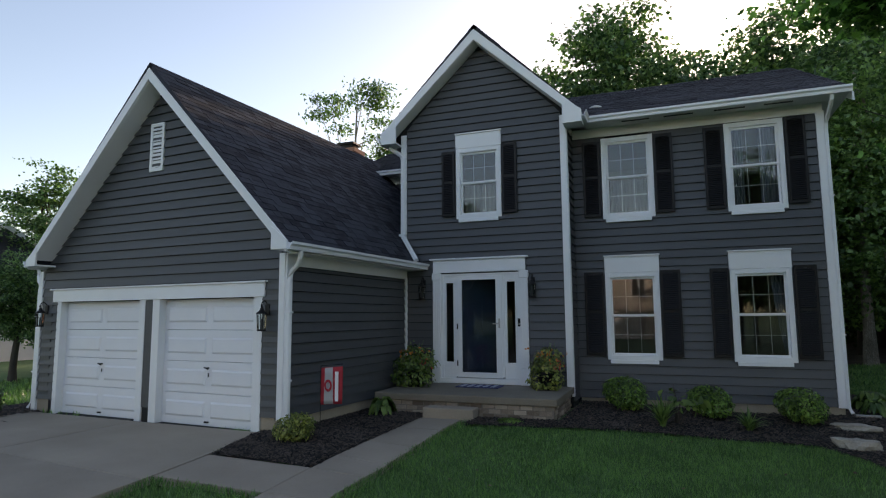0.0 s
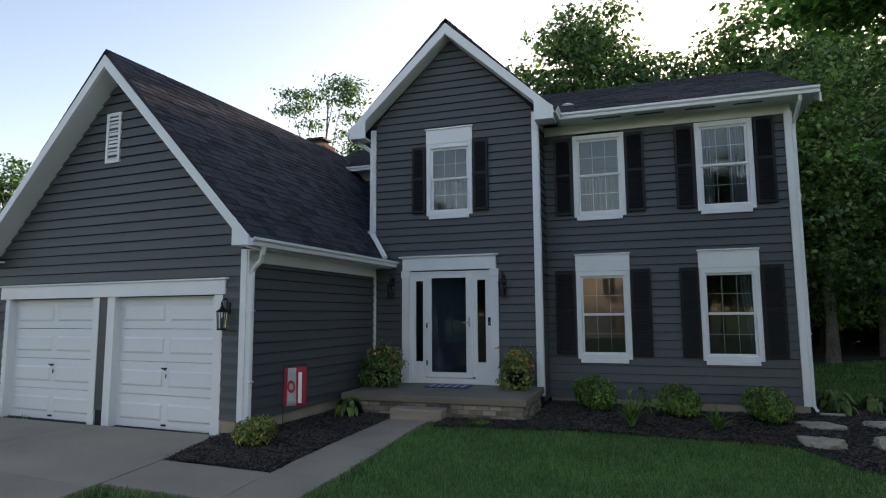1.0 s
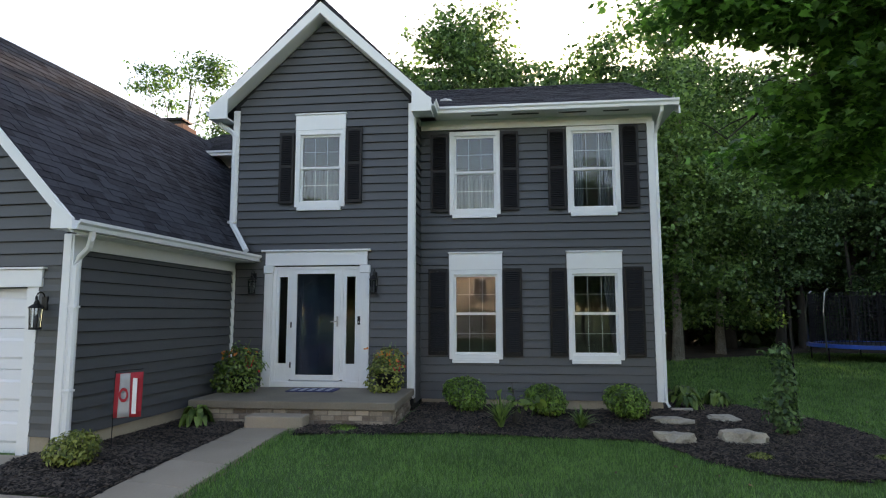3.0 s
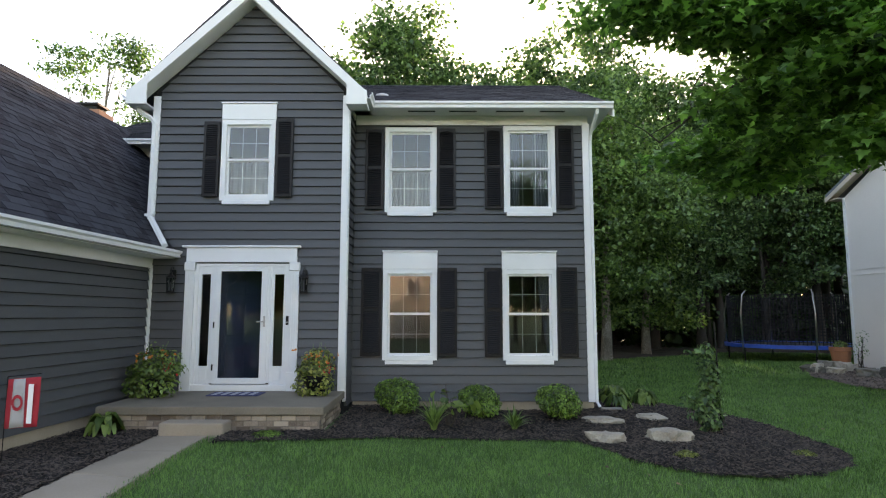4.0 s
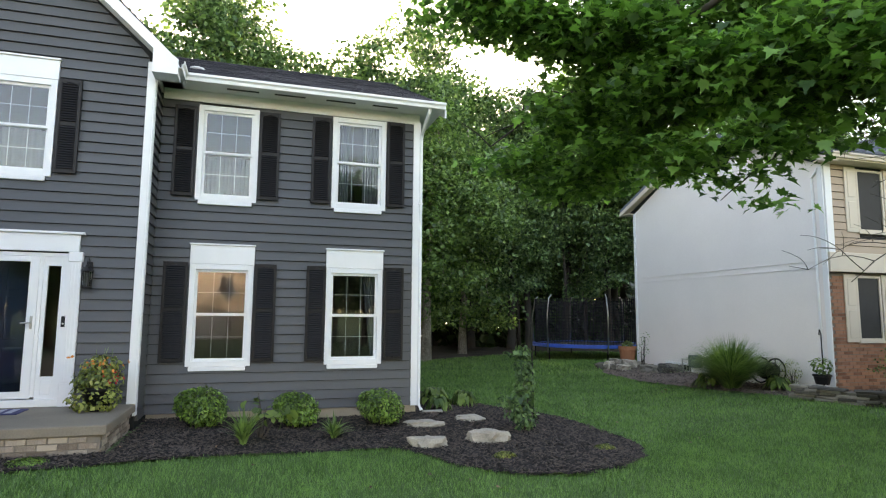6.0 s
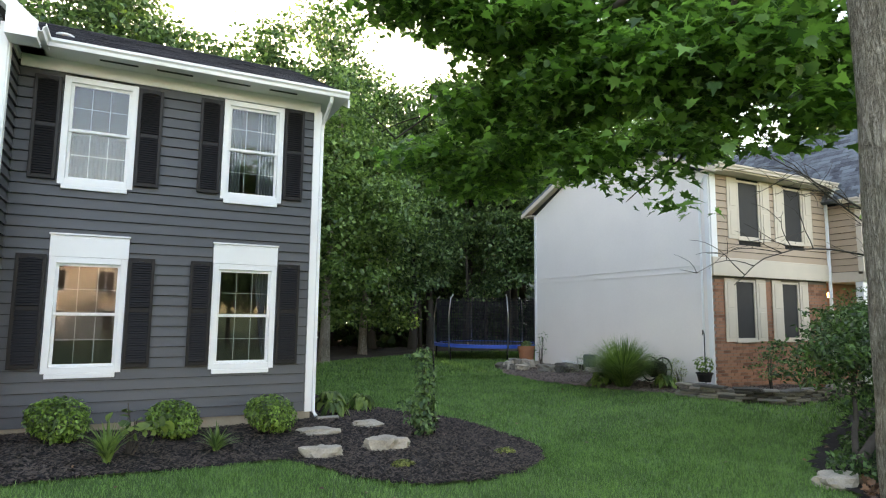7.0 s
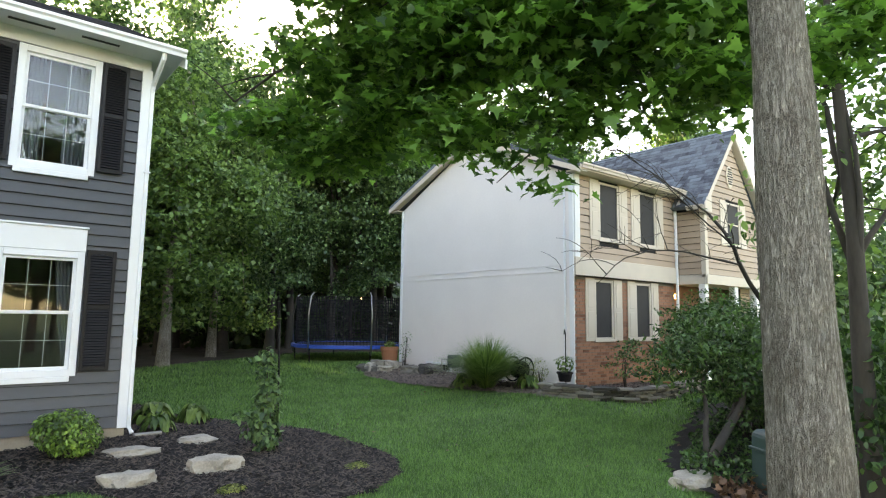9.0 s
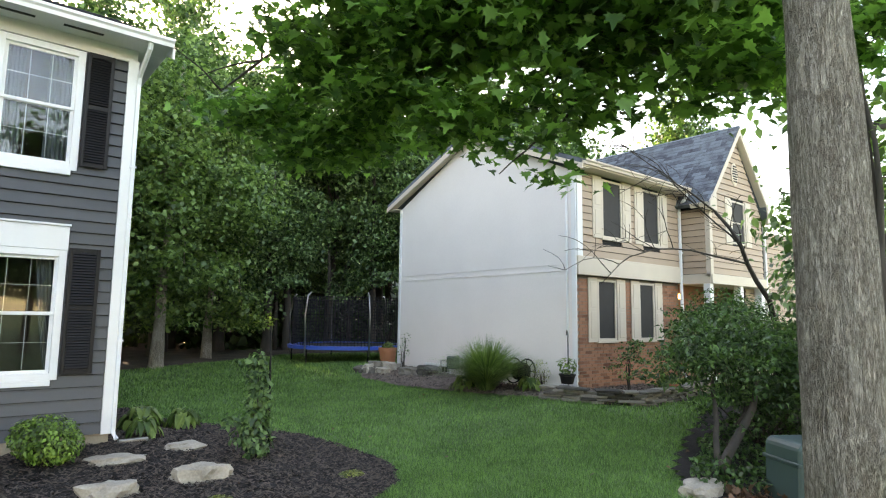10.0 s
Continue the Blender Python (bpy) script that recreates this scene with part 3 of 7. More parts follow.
def shingle_roof(name, origin, along, up, length, height, label, near=None, material=None, thick=0.10, clip=None):
    """A roof slope: a deck, and shingles in staggered courses. near=(x0, x1, y0, y1): the stretch whose shingles are parts."""
    material = material or SHINGLE
    m = roof_frame(origin, along, up)
    roof = boxes(name, [(0, length, 0, height, -thick, 0)], material, m=m)
    structure(roof, label, "roof")
    rng = random.Random(len(name) * 7 + 1)
    expo, wide = 0.142, 0.32
    verts, faces = [], []
    bm = bmesh.new()
    box(bm, 0.004, wide - 0.004, 0, expo + 0.03, 0, 0.008)
    single = finish(bm, "shingle", material)
    singles = 0
    for r in range(int(height / expo)):
        y = r * expo
        x = -wide * rng.random()
        while x < length:
            w = wide * rng.choice((0.5, 0.75, 1.0, 1.0))
            a, b = max(0, x), min(length, x + w)
            x += w
            if b - a < 0.03:
                continue
            if clip and not clip((a + b) / 2, y):
                continue
            t0 = 0.008 + 0.005 * rng.random()
            if near and singles < 300 and abs(w - wide) < 1e-6 and b - a > wide - 0.01 and near[0] < a < near[1] and near[2] < y < near[3]:
                o = new("shingle", single)
                o.parent = roof
                o.matrix_world = m @ Matrix.Translation((a, y, t0 - 0.005)) @ Matrix.Rotation(-0.04, 4, 'X')
                singles += 1
                continue
            n = len(verts)
            top = min(height, y + expo + 0.02)
            for p in ((a + .003, y, 0), (b - .003, y, 0), (b - .003, y, t0), (a + .003, y, t0), (a + .003, top, 0.003), (b - .003, top, 0.003)):
                verts.append((m @ Vector(p))[:])
            faces += [(n, n + 1, n + 2, n + 3), (n + 3, n + 2, n + 5, n + 4), (n, n + 3, n + 4), (n + 1, n + 5, n + 2)]
    rest = raw("shingles", verts, faces, material, roof)
    tagged(rest, "rows of dark asphalt shingles", kind="stuff")
    return roof, m


gx, gy = GARAGE.to_3x3() @ Vector((1, 0, 0)), GARAGE.to_3x3() @ Vector((0, 1, 0))
G_RIDGE, G_EAVE, G_OVER, G_FRONT = 5.95, 2.78, 0.415, -0.36
half = -GC + G_OVER
shingle_roof("roof_garage_right", GARAGE @ Vector((G_OVER, G_FRONT, G_EAVE)), gy, -gx * half + Vector((0, 0, G_RIDGE - G_EAVE)), GD + 0.5, math.hypot(half, G_RIDGE - G_EAVE),
             "dark charcoal asphalt shingle garage roof slope", near=(0, 3.6, 0, 3.0))
shingle_roof("roof_garage_left", GARAGE @ Vector((GC - half, GD + 0.14, G_EAVE)), -gy, gx * half + Vector((0, 0, G_RIDGE - G_EAVE)), GD + 0.5, math.hypot(half, G_RIDGE - G_EAVE),
             "dark charcoal asphalt shingle garage roof slope")
M_RIDGE_Y, M_RIDGE, M_EAVE_Y, M_EAVE = 4.0, 7.58, -0.52, 5.46
hgt = math.hypot(M_RIDGE_Y - M_EAVE_Y, M_RIDGE - M_EAVE)
shingle_roof("roof_front", (-7.7, M_EAVE_Y, M_EAVE), (1, 0, 0), (0, M_RIDGE_Y - M_EAVE_Y, M_RIDGE - M_EAVE), 8.02, hgt, "dark charcoal asphalt shingle main roof", near=(3.6, 8.0, 0, 2.6),
             clip=lambda x, y: x > 3.2 or y > 2.0)
shingle_roof("roof_back", (0.32, 8.5, M_EAVE), (-1, 0, 0), (0, M_RIDGE_Y - 8.5, M_RIDGE - M_EAVE), 8.02, hgt, "dark charcoal asphalt shingle back roof slope")
B_RIDGE, B_EAVE, B_HALF, B_FRONT = 7.50, 5.47, 2.03, -1.00
bl = math.hypot(B_HALF, B_RIDGE - B_EAVE)
shingle_roof("roof_gable_right", (-6.035 + B_HALF, B_FRONT, B_EAVE), (0, 1, 0), (-B_HALF, 0, B_RIDGE - B_EAVE), 4.9, bl, "dark shingle slope over the entrance gable", near=(0, 0.5, 0, 1.0))
shingle_roof("roof_gable_left", (-6.035 - B_HALF, 3.9, B_EAVE), (0, -1, 0), (B_HALF, 0, B_RIDGE - B_EAVE), 4.9, bl, "dark shingle slope over the entrance gable")
shingle_roof("roof_wing", (-10.5, 1.72, 5.46), (1, 0, 0), (0, 2.6, 1.25), 3.0, math.hypot(2.6, 1.25), "dark shingle roof of the recessed wing")


def rake(name, m, half_w, zc, z_tip, front, back, cx, label, drop=0.19, material=None, foot=0.34, under=0.06):
    """White rake boards, soffit and boxed eave returns of a gable."""
    bm = bmesh.new()
    rise = zc - z_tip
    for s in (-1, 1):
        tip, top = (cx + s * half_w, z_tip), (cx, zc)
        prism(bm, [tip, top, (cx, zc - drop * 1.35), (cx + s * (half_w - 0.02), z_tip - drop)], front, front + 0.03, m)
        # soffit under the overhang
        prism(bm, [(tip[0], z_tip - drop * 0.95), (cx, zc - drop * 1.30), (cx, zc - drop * 1.30 - 0.02), (tip[0], z_tip - drop * 0.95 - 0.02)], front + 0.03, back, m)
        # boxed return at the foot of the rake
        x_out, x_in = cx + s * (half_w + 0.005), cx + s * (half_w - foot)
        zi = z_tip + rise * foot / half_w
        prism(bm, [(x_out, z_tip + 0.01), (x_in, zi - 0.06), (x_in, z_tip - drop - under), (x_out, z_tip - drop - under)], front - 0.012, front + 0.02, m)
        prism(bm, [(x_out, z_tip - drop - under + 0.03), (x_in, z_tip - drop - under + 0.03), (x_in, z_tip - drop - under), (x_out, z_tip - drop - under)], front + 0.02, back, m)
    return structure(part(name, bm, material or WHITE), label, "trim")


rake("trim_rake_garage", GARAGE, half, G_RIDGE - 0.10, G_EAVE + 0.02, G_FRONT - 0.015, 0.0, GC, "white painted rake boards and soffit of the garage gable", drop=0.145, foot=0.27, under=-0.035)
rake("trim_rake_gable", Matrix.Identity(4), B_HALF, B_RIDGE - 0.10, B_EAVE + 0.01, B_FRONT - 0.015, -0.68, -6.035, "white painted rake boards and soffit of the entrance gable", drop=0.16)
trim("trim_soffit_front", [(-4.32, 0.32, -0.50, 0.0, 5.40, 5.425), (-0.02, 0.32, 0.0, 8.0, 5.40, 5.425)], Matrix.Identity(4), "white soffit under the main eaves")
trim("trim_soffit_return", [(-4.35, -4.02, -0.9, 0.0, 5.40, 5.43)], Matrix.Identity(4), "white soffit beside the entrance gable")
trim("trim_soffit_garage", [(0.06, 0.39, -0.02, 3.9, 2.66, 2.68)], GARAGE, "white soffit under the garage eaves")
trim("trim_soffit_wing", [(-10.2, -7.72, 1.75, 2.2, 5.40, 5.42)], Matrix.Identity(4), "white soffit of the recessed wing")
bm = bmesh.new()
prism(bm, [(M_EAVE_Y, M_EAVE - 0.10), (M_RIDGE_Y, M_RIDGE - 0.10), (8.5, M_EAVE - 0.10), (8.5, M_EAVE - 0.22), (M_RIDGE_Y, M_RIDGE - 0.26), (M_EAVE_Y, M_EAVE - 0.24)], 0.0, 0.03,
      Matrix.Translation((0.33, 0, 0)) @ Matrix.Rotation(radians(90), 4, 'Z'))
structure(part("trim_rake_right", bm, WHITE), "white rake board on the side gable", "trim")
bm = bmesh.new()
prism(bm, [(0.0, 5.45), (8.1, 5.45), (4.0, 7.36)], 0.0, 0.16, Matrix.Translation((-0.03, 0, 0)) @ Matrix.Rotation(radians(90), 4, 'Z'))
structure(part("wall_right_gable", bm, SIDING), "grey clad side gable wall", "wall")
for x0, x1 in ((-3.35, -2.85), (-2.6, -2.1), (-1.75, -1.25), (-0.95, -0.5)):
    ob = boxes("soffit_vent", [(x0, x1, -0.30, -0.24, 5.394, 5.399)], BLACK)
    tagged(ob, "narrow black vent slot in the white soffit", "vent", group="soffit vents")


# ---- gutters and downspouts ----
def gutter(name, start, end, out, label, material=None):
    """A white K-style gutter hung under the roof edge."""
    a, b, o = Vector(start), Vector(end), Vector(out).normalized()
    bm = bmesh.new()
    prof = [(0.0, 0.0), (0.0, -0.11), (0.075, -0.11), (0.085, -0.06), (0.115, -0.035), (0.115, 0.0), (0.103, 0.0), (0.103, -0.028), (0.073, -0.052), (0.065, -0.10), (0.012, -0.10), (0.012, 0.0)]
    rings = [[bm.verts.new(p + o * u + Vector((0, 0, z))) for u, z in prof] for p in (a, b)]
    n = len(prof)
    for k in range(n):
        bm.faces.new((rings[0][k], rings[0][(k + 1) % n], rings[1][(k + 1) % n], rings[1][k]))
    bm.faces.new(rings[0])
    bm.faces.new(rings[1][::-1])
    return tagged(part(name, bm, material or WHITE), label, "gutter")


gutter("gutter", (-3.97, -0.50, 5.47), (0.30, -0.50, 5.47), (0, -1, 0), "white metal gutter along the main eaves")
gutter("gutter", (-4.02, -1.02, 5.47), (-4.02, -0.40, 5.47), (1, 0, 0), "short white gutter beside the entrance gable")
gutter("gutter", (-8.05, -1.0, 5.44), (-8.05, 1.6, 5.44), (-1, 0, 0), "white gutter on the side of the entrance gable")
gutter("gutter", GARAGE @ Vector((0.41, -0.38, 2.79)), GARAGE @ Vector((0.41, 4.35, 2.79)), gx, "white metal gutter along the garage eaves")
gutter("gutter", GARAGE @ Vector((GC - half + 0.01, 6.8, 2.79)), GARAGE @ Vector((GC - half + 0.01, -0.38, 2.79)), -gx, "white metal gutter on the far garage eaves")
gutter("gutter", (-10.4, 1.74, 5.46), (-7.8, 1.74, 5.46), (0, -1, 0), "white gutter on the recessed wing")


def downspout(pts, label, w=0.034):
    thing = empty("downspout", label=label, category="downspout")
    bm = bmesh.new()
    tube(bm, pts, w, 6, 0.8)
    part("pipe", bm, WHITE, thing, smooth=False)
    for k in (0.25, 0.75):
        a, b = Vector(pts[-3 if len(pts) > 3 else 0]), Vector(pts[-2])
        p = a.lerp(b, k)
        boxes("strap", [(p.x - w * 1.25, p.x + w * 1.25, p.y - w, p.y + w, p.z - 0.012, p.z + 0.012)], WHITE, thing)


downspout([(0.02, -0.52, 5.37), (0.02, -0.50, 5.29), (0.0, -0.08, 5.02), (0.0, -0.04, 4.92), (0.0, -0.04, 0.22), (0.04, -0.10, 0.13)], "white metal downspout at the house corner")
downspout([(-7.96, -0.84, 5.30), (-7.95, -0.80, 5.22), (-7.74, -0.73, 5.08), (-7.69, -0.73, 4.98), (-7.69, -0.73, 3.42), (-7.69, -0.74, 3.38), (-7.24, -1.10, 2.84)], "white downspout emptying onto the garage roof", 0.056)
g3 = [GARAGE @ Vector(p) for p in ((0.46, -0.12, 2.68), (0.45, -0.12, 2.58), (0.39, -0.08, 2.50), (0.22, -0.02, 2.40), (0.185, -0.02, 2.30), (0.185, -0.02, 0.38), (0.185, -0.08, 0.26))]
downspout(g3, "white metal downspout at the garage corner", 0.04)
g4 = [GARAGE @ Vector(p) for p in ((-GL - 0.30, 0.1, 2.68), (-GL - 0.28, 0.1, 2.55), (-GL - 0.08, 0.0, 2.42), (-GL - 0.06, 0.0, 2.3), (-GL - 0.06, 0.0, 0.3), (-GL - 0.10, -0.06, 0.16))]
downspout(g4, "white metal downspout at the far garage corner", 0.036)
ob = boxes("splash_pipe", [(0.06, 0.42, -0.14, -0.06, 0.07, 0.12)], CHROME, bevel=0.01)
tagged(ob, "grey drain extension lying on the mulch", "drain pipe")
bm = bmesh.new()
lathe(bm, [(0.10, 0.0), (0.10, 0.10), (0.13, 0.10), (0.13, 0.13), (0.03, 0.17)], 14, (-3.95, 1.0, 6.05))
tagged(part("roof_vent", bm, WHITE, smooth=False), "small white roof vent cap on the shingles", "roof vent")


# ---- windows ----
window_count = [0]


def window(w, m, header=0.0, grille=True, label="white double-hung window with a divided grille"):
    """A double-hung window with casing, sill, two sashes, grilles and glass."""
    window_count[0] += 1
    cx, width, z0, z1 = w
    x0, x1 = cx - width / 2, cx + width / 2
    win = empty("window_%d" % window_count[0], label=label, category="window", kind="structure")
    c = 0.085
    boxes("casing", [(x0, x0 + c, -0.045, 0.03, z0, z1), (x1 - c, x1, -0.045, 0.03, z0, z1), (x0 + c, x1 - c, -0.045, 0.03, z1 - c, z1), (x0 + c, x1 - c, -0.045, 0.03, z0, z0 + c)], WHITE, win, m=m, bevel=0.003)
    boxes("window_sill", [(x0 + 0.05, x1 - 0.07, -0.06, 0.0, z0 - 0.068, z0 - 0.002)], WHITE, win, m=m, bevel=0.004)
    if header:
        boxes("header_board", [(x0 - 0.005, x1 + 0.005, -0.05, 0.0, z1 + 0.003, z1 + header - 0.028)], WHITE, win, m=m, bevel=0.003)
        boxes("header_cap", [(x0 - 0.02, x1 + 0.02, -0.075, 0.0, z1 + header - 0.026, z1 + header)], WHITE, win, m=m, bevel=0.004)
    a0, a1, b0, b1 = x0 + c, x1 - c, z0 + c, z1 - c
    mid = (b0 + b1) / 2 + 0.01
    s = 0.038
    for name, lo, hi, dy in (("upper_sash", mid - 0.015, b1, 0.0), ("lower_sash", b0, mid + 0.015, 0.03)):
        sash = boxes(name, [(a0, a0 + s, dy, dy + 0.03, lo, hi), (a1 - s, a1, dy, dy + 0.03, lo, hi), (a0 + s, a1 - s, dy, dy + 0.03, hi - s, hi), (a0 + s, a1 - s, dy, dy + 0.03, lo, lo + s)], WHITE, win, m=m)
        g0, g1, h0, h1 = a0 + s, a1 - s, lo + s, hi - s
        pane = boxes("pane", [(g0 - 0.005, g1 + 0.005, dy + 0.012, dy + 0.016, h0 - 0.005, h1 + 0.005)], GLASS, sash, m=m)
        pane.visible_shadow = False
        if grille:
            rows = [(g0 + (g1 - g0) * k / 3 - 0.0045, g0 + (g1 - g0) * k / 3 + 0.0045, dy + 0.020, dy + 0.026, h0, h1) for k in (1, 2)]
            rows.append((g0, g1, dy + 0.0205, dy + 0.0255, (h0 + h1) / 2 - 0.0045, (h0 + h1) / 2 + 0.0045))
            boxes("grille", rows, GRILLE, sash, m=m)
    return win


window(W1, MAIN, 0.335)
window(W2, MAIN, 0.335)
window(W3, MAIN)
window(W4, MAIN)
window(W0, GABLE, 0.315)


def curtain(x0, x1, y, z0, z1, material, label, gather=0.0, waves=7, group=""):
    """A hanging cloth in folds; gather draws the lower edge to one side."""
    verts, faces = [], []
    nu, nv = 48, 10
    for j in range(nv + 1):
        f = j / nv
        z = z1 + (z0 - z1) * f
        for i in range(nu + 1):
            u = i / nu
            x = x0 + (x1 - x0) * u
            x = x + gather * (f ** 1.4) * (1 - u if gather > 0 else u)
            verts.append((x, y + 0.018 * math.sin(u * waves * 2 * math.pi + 0.4 * f) + 0.006 * math.sin(u * 31), z))
    n = nu + 1
    faces = [(j * n + i, j * n + i + 1, (j + 1) * n + i + 1, (j + 1) * n + i) for j in range(nv) for i in range(nu)]
    ob = raw("curtain", verts, faces, material, smooth=True)
    ob.modifiers.new("thickness", 'SOLIDIFY').thickness = 0.004
    tagged(ob, label, "curtain", group=group)


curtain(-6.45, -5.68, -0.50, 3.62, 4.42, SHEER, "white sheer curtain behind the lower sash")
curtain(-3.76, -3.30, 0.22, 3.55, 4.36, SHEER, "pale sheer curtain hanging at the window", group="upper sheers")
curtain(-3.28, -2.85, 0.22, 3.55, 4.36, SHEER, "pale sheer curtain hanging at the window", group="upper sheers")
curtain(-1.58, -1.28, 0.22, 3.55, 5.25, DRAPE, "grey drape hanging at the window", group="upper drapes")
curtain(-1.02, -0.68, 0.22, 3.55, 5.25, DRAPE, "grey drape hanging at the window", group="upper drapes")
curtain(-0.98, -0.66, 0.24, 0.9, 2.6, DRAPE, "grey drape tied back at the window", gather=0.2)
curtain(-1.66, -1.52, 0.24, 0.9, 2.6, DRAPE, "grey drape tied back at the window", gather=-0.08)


# ---- shutters ----
def shutter(x0, x1, z0, z1, m, label="black louvred plastic shutter beside a window", group="window shutters"):
    m = m @ Matrix.Translation((0, -0.028, 0))
    thing = empty("shutter", label=label, category="shutter", group=group)
    s = 0.045
    zm = z0 + (z1 - z0) * 0.52
    y0, y1 = -0.052, -0.014
    boxes("frame", [(x0, x0 + s, y0, y1, z0, z1), (x1 - s, x1, y0, y1, z0, z1), (x0 + s, x1 - s, y0, y1, z0, z0 + 0.055), (x0 + s, x1 - s, y0, y1, zm - 0.03, zm + 0.03)], SHUTTER, thing, m=m, bevel=0.003)
    bm = bmesh.new()
    a, b = x0 + s, x1 - s
    arch = [(a, z1), (b, z1), (b, z1 - 0.085)]
    arch += [(a + (b - a) * (1 - k / 8), z1 - 0.085 + 0.04 * math.sin(math.pi * k / 8)) for k in range(1, 8)] + [(a, z1 - 0.085)]
    prism(bm, arch, y0, y1)
    part("arched_rail", bm, SHUTTER, thing, m=m)
    bm = bmesh.new()
    for lo, hi in ((z0 + 0.06, zm - 0.035), (zm + 0.035, z1 - 0.05)):
        n = int((hi - lo) / 0.034)
        for k in range(n):
            z = lo + (k + 0.5) * (hi - lo) / n
            prism(bm, [(0, 0), (0.012, 0), (0.012, 0.03), (0, 0.03)], 0, b - a, Matrix.Translation((a, -0.046, z - 0.012)) @ Matrix.Rotation(radians(-90), 4, 'Z') @ Matrix.Rotation(radians(-28), 4, 'Y'))
    box(bm, a, b, -0.022, -0.015, z0 + 0.05, z1 - 0.06)
    part("louvres", bm, SHUTTER, thing, m=m)


shutter(-4.17, -3.81, 0.995, 2.565, MAIN)
shutter(-2.80, -2.455, 0.985, 2.565, MAIN)
shutter(-1.965, -1.655, 0.985, 2.565, MAIN)
shutter(-0.65, -0.30, 0.985, 2.575, MAIN)
shutter(-4.13, -3.80, 3.63, 5.12, MAIN)
shutter(-2.815, -2.48, 3.64, 5.14, MAIN)
shutter(-1.945, -1.62, 3.64, 5.15, MAIN)
shutter(-0.63, -0.31, 3.65, 5.20, MAIN)
shutter(-6.83, -6.555, 3.72, 5.04, GABLE)
shutter(-5.585, -5.29, 3.72, 5.10, GABLE)


# ---- front entrance ----
def entrance():
    m = GABLE
    d = empty("door_front", label="white panelled entrance surround with sidelights, fluted pilasters and flat header", category="front door", kind="structure")
    boxes("header_board", [(-7.03, -5.17, -0.07, 0.0, 2.60, 2.845)], WHITE, d, m=m, bevel=0.004)
    boxes("header_cap", [(-7.10, -5.11, -0.11, 0.0, 2.847, 2.88)], WHITE, d, m=m, bevel=0.006)
    for x0, x1 in ((-7.04, -6.89), (-5.28, -5.13)):
        pil = boxes("pilaster", [(x0, x1, -0.06, 0.0, 0.78, 2.46)] + [(x0 + 0.02 + 0.04 * k, x0 + 0.038 + 0.04 * k, -0.066, -0.06, 0.82, 2.42) for k in range(3)], WHITE, d, m=m)
        boxes("plinth", [(x0 - 0.012, x1 + 0.012, -0.078, 0.0, 0.47, 0.778)], WHITE, pil, m=m, bevel=0.004)
        boxes("capital", [(x0 - 0.014, x1 + 0.014, -0.080, 0.0, 2.462, 2.598)], WHITE, pil, m=m, bevel=0.006)
    boxes("door_frame", [(-6.89, -6.83, -0.02, 0.12, 0.47, 2.58), (-5.34, -5.28, -0.02, 0.12, 0.47, 2.58), (-6.83, -5.34, -0.02, 0.12, 2.53, 2.58), (-6.58, -6.535, -0.02, 0.12, 0.60, 2.53), (-5.645, -5.60, -0.02, 0.12, 0.60, 2.53)], WHITE, d, m=m)
    boxes("threshold", [(-6.89, -5.28, -0.06, 0.14, 0.472, 0.57)], WHITE, d, m=m, bevel=0.006)
    for x0, x1 in ((-6.83, -6.58), (-5.60, -5.34)):
        sl = boxes("sidelight", [(x0, x0 + 0.05, 0.0, 0.05, 0.57, 2.53), (x1 - 0.05, x1, 0.0, 0.05, 0.57, 2.53), (x0 + 0.05, x1 - 0.05, 0.0, 0.05, 0.57, 0.87), (x0 + 0.05, x1 - 0.05, 0.0, 0.05, 2.40, 2.53)], WHITE, d, m=m, bevel=0.002)
        boxes("panel", [(x0 + 0.07, x1 - 0.07, -0.008, 0.0, 0.63, 0.82)], WHITE, sl, m=m, bevel=0.003)
        p = boxes("pane", [(x0 + 0.045, x1 - 0.045, 0.022, 0.027, 0.865, 2.405)], GLASS_DOOR, sl, m=m)
        p.visible_shadow = False
    x0, x1 = -6.535, -5.645
    st = boxes("storm_door", [(x0, x0 + 0.09, -0.035, 0.0, 0.585, 2.525), (x1 - 0.115, x1, -0.035, 0.0, 0.585, 2.525), (x0 + 0.09, x1 - 0.115, -0.035, 0.0, 0.585, 0.68), (x0 + 0.09, x1 - 0.115, -0.035, 0.0, 2.45, 2.525)], WHITE, d, m=m, bevel=0.004)
    p = boxes("pane", [(x0 + 0.085, x1 - 0.11, -0.02, -0.015, 0.675, 2.455)], GLASS_DOOR, st, m=m)
    p.visible_shadow = False
    bm = bmesh.new()
    tube(bm, [(x1 - 0.05, -0.035, 1.62), (x1 - 0.05, -0.085, 1.62), (x1 - 0.06, -0.09, 1.61), (x1 - 0.16, -0.09, 1.60)], 0.011, 8)
    box(bm, x1 - 0.065, x1 - 0.035, -0.045, -0.033, 1.52, 1.70)
    part("handle", bm, CHROME, st, "brass-toned lever handle", m=m)
    for z in (0.85, 1.55, 2.25):
        boxes("hinge", [(x0 - 0.012, x0 + 0.012, -0.045, -0.02, z - 0.05, z + 0.05)], BLACK if z < 2 else WHITE, st, m=m)
    # the inner door stands open into the hall
    im = m @ Matrix.Translation((x0 + 0.02, 0.16, 0)) @ Matrix.Rotation(radians(47), 4, 'Z')
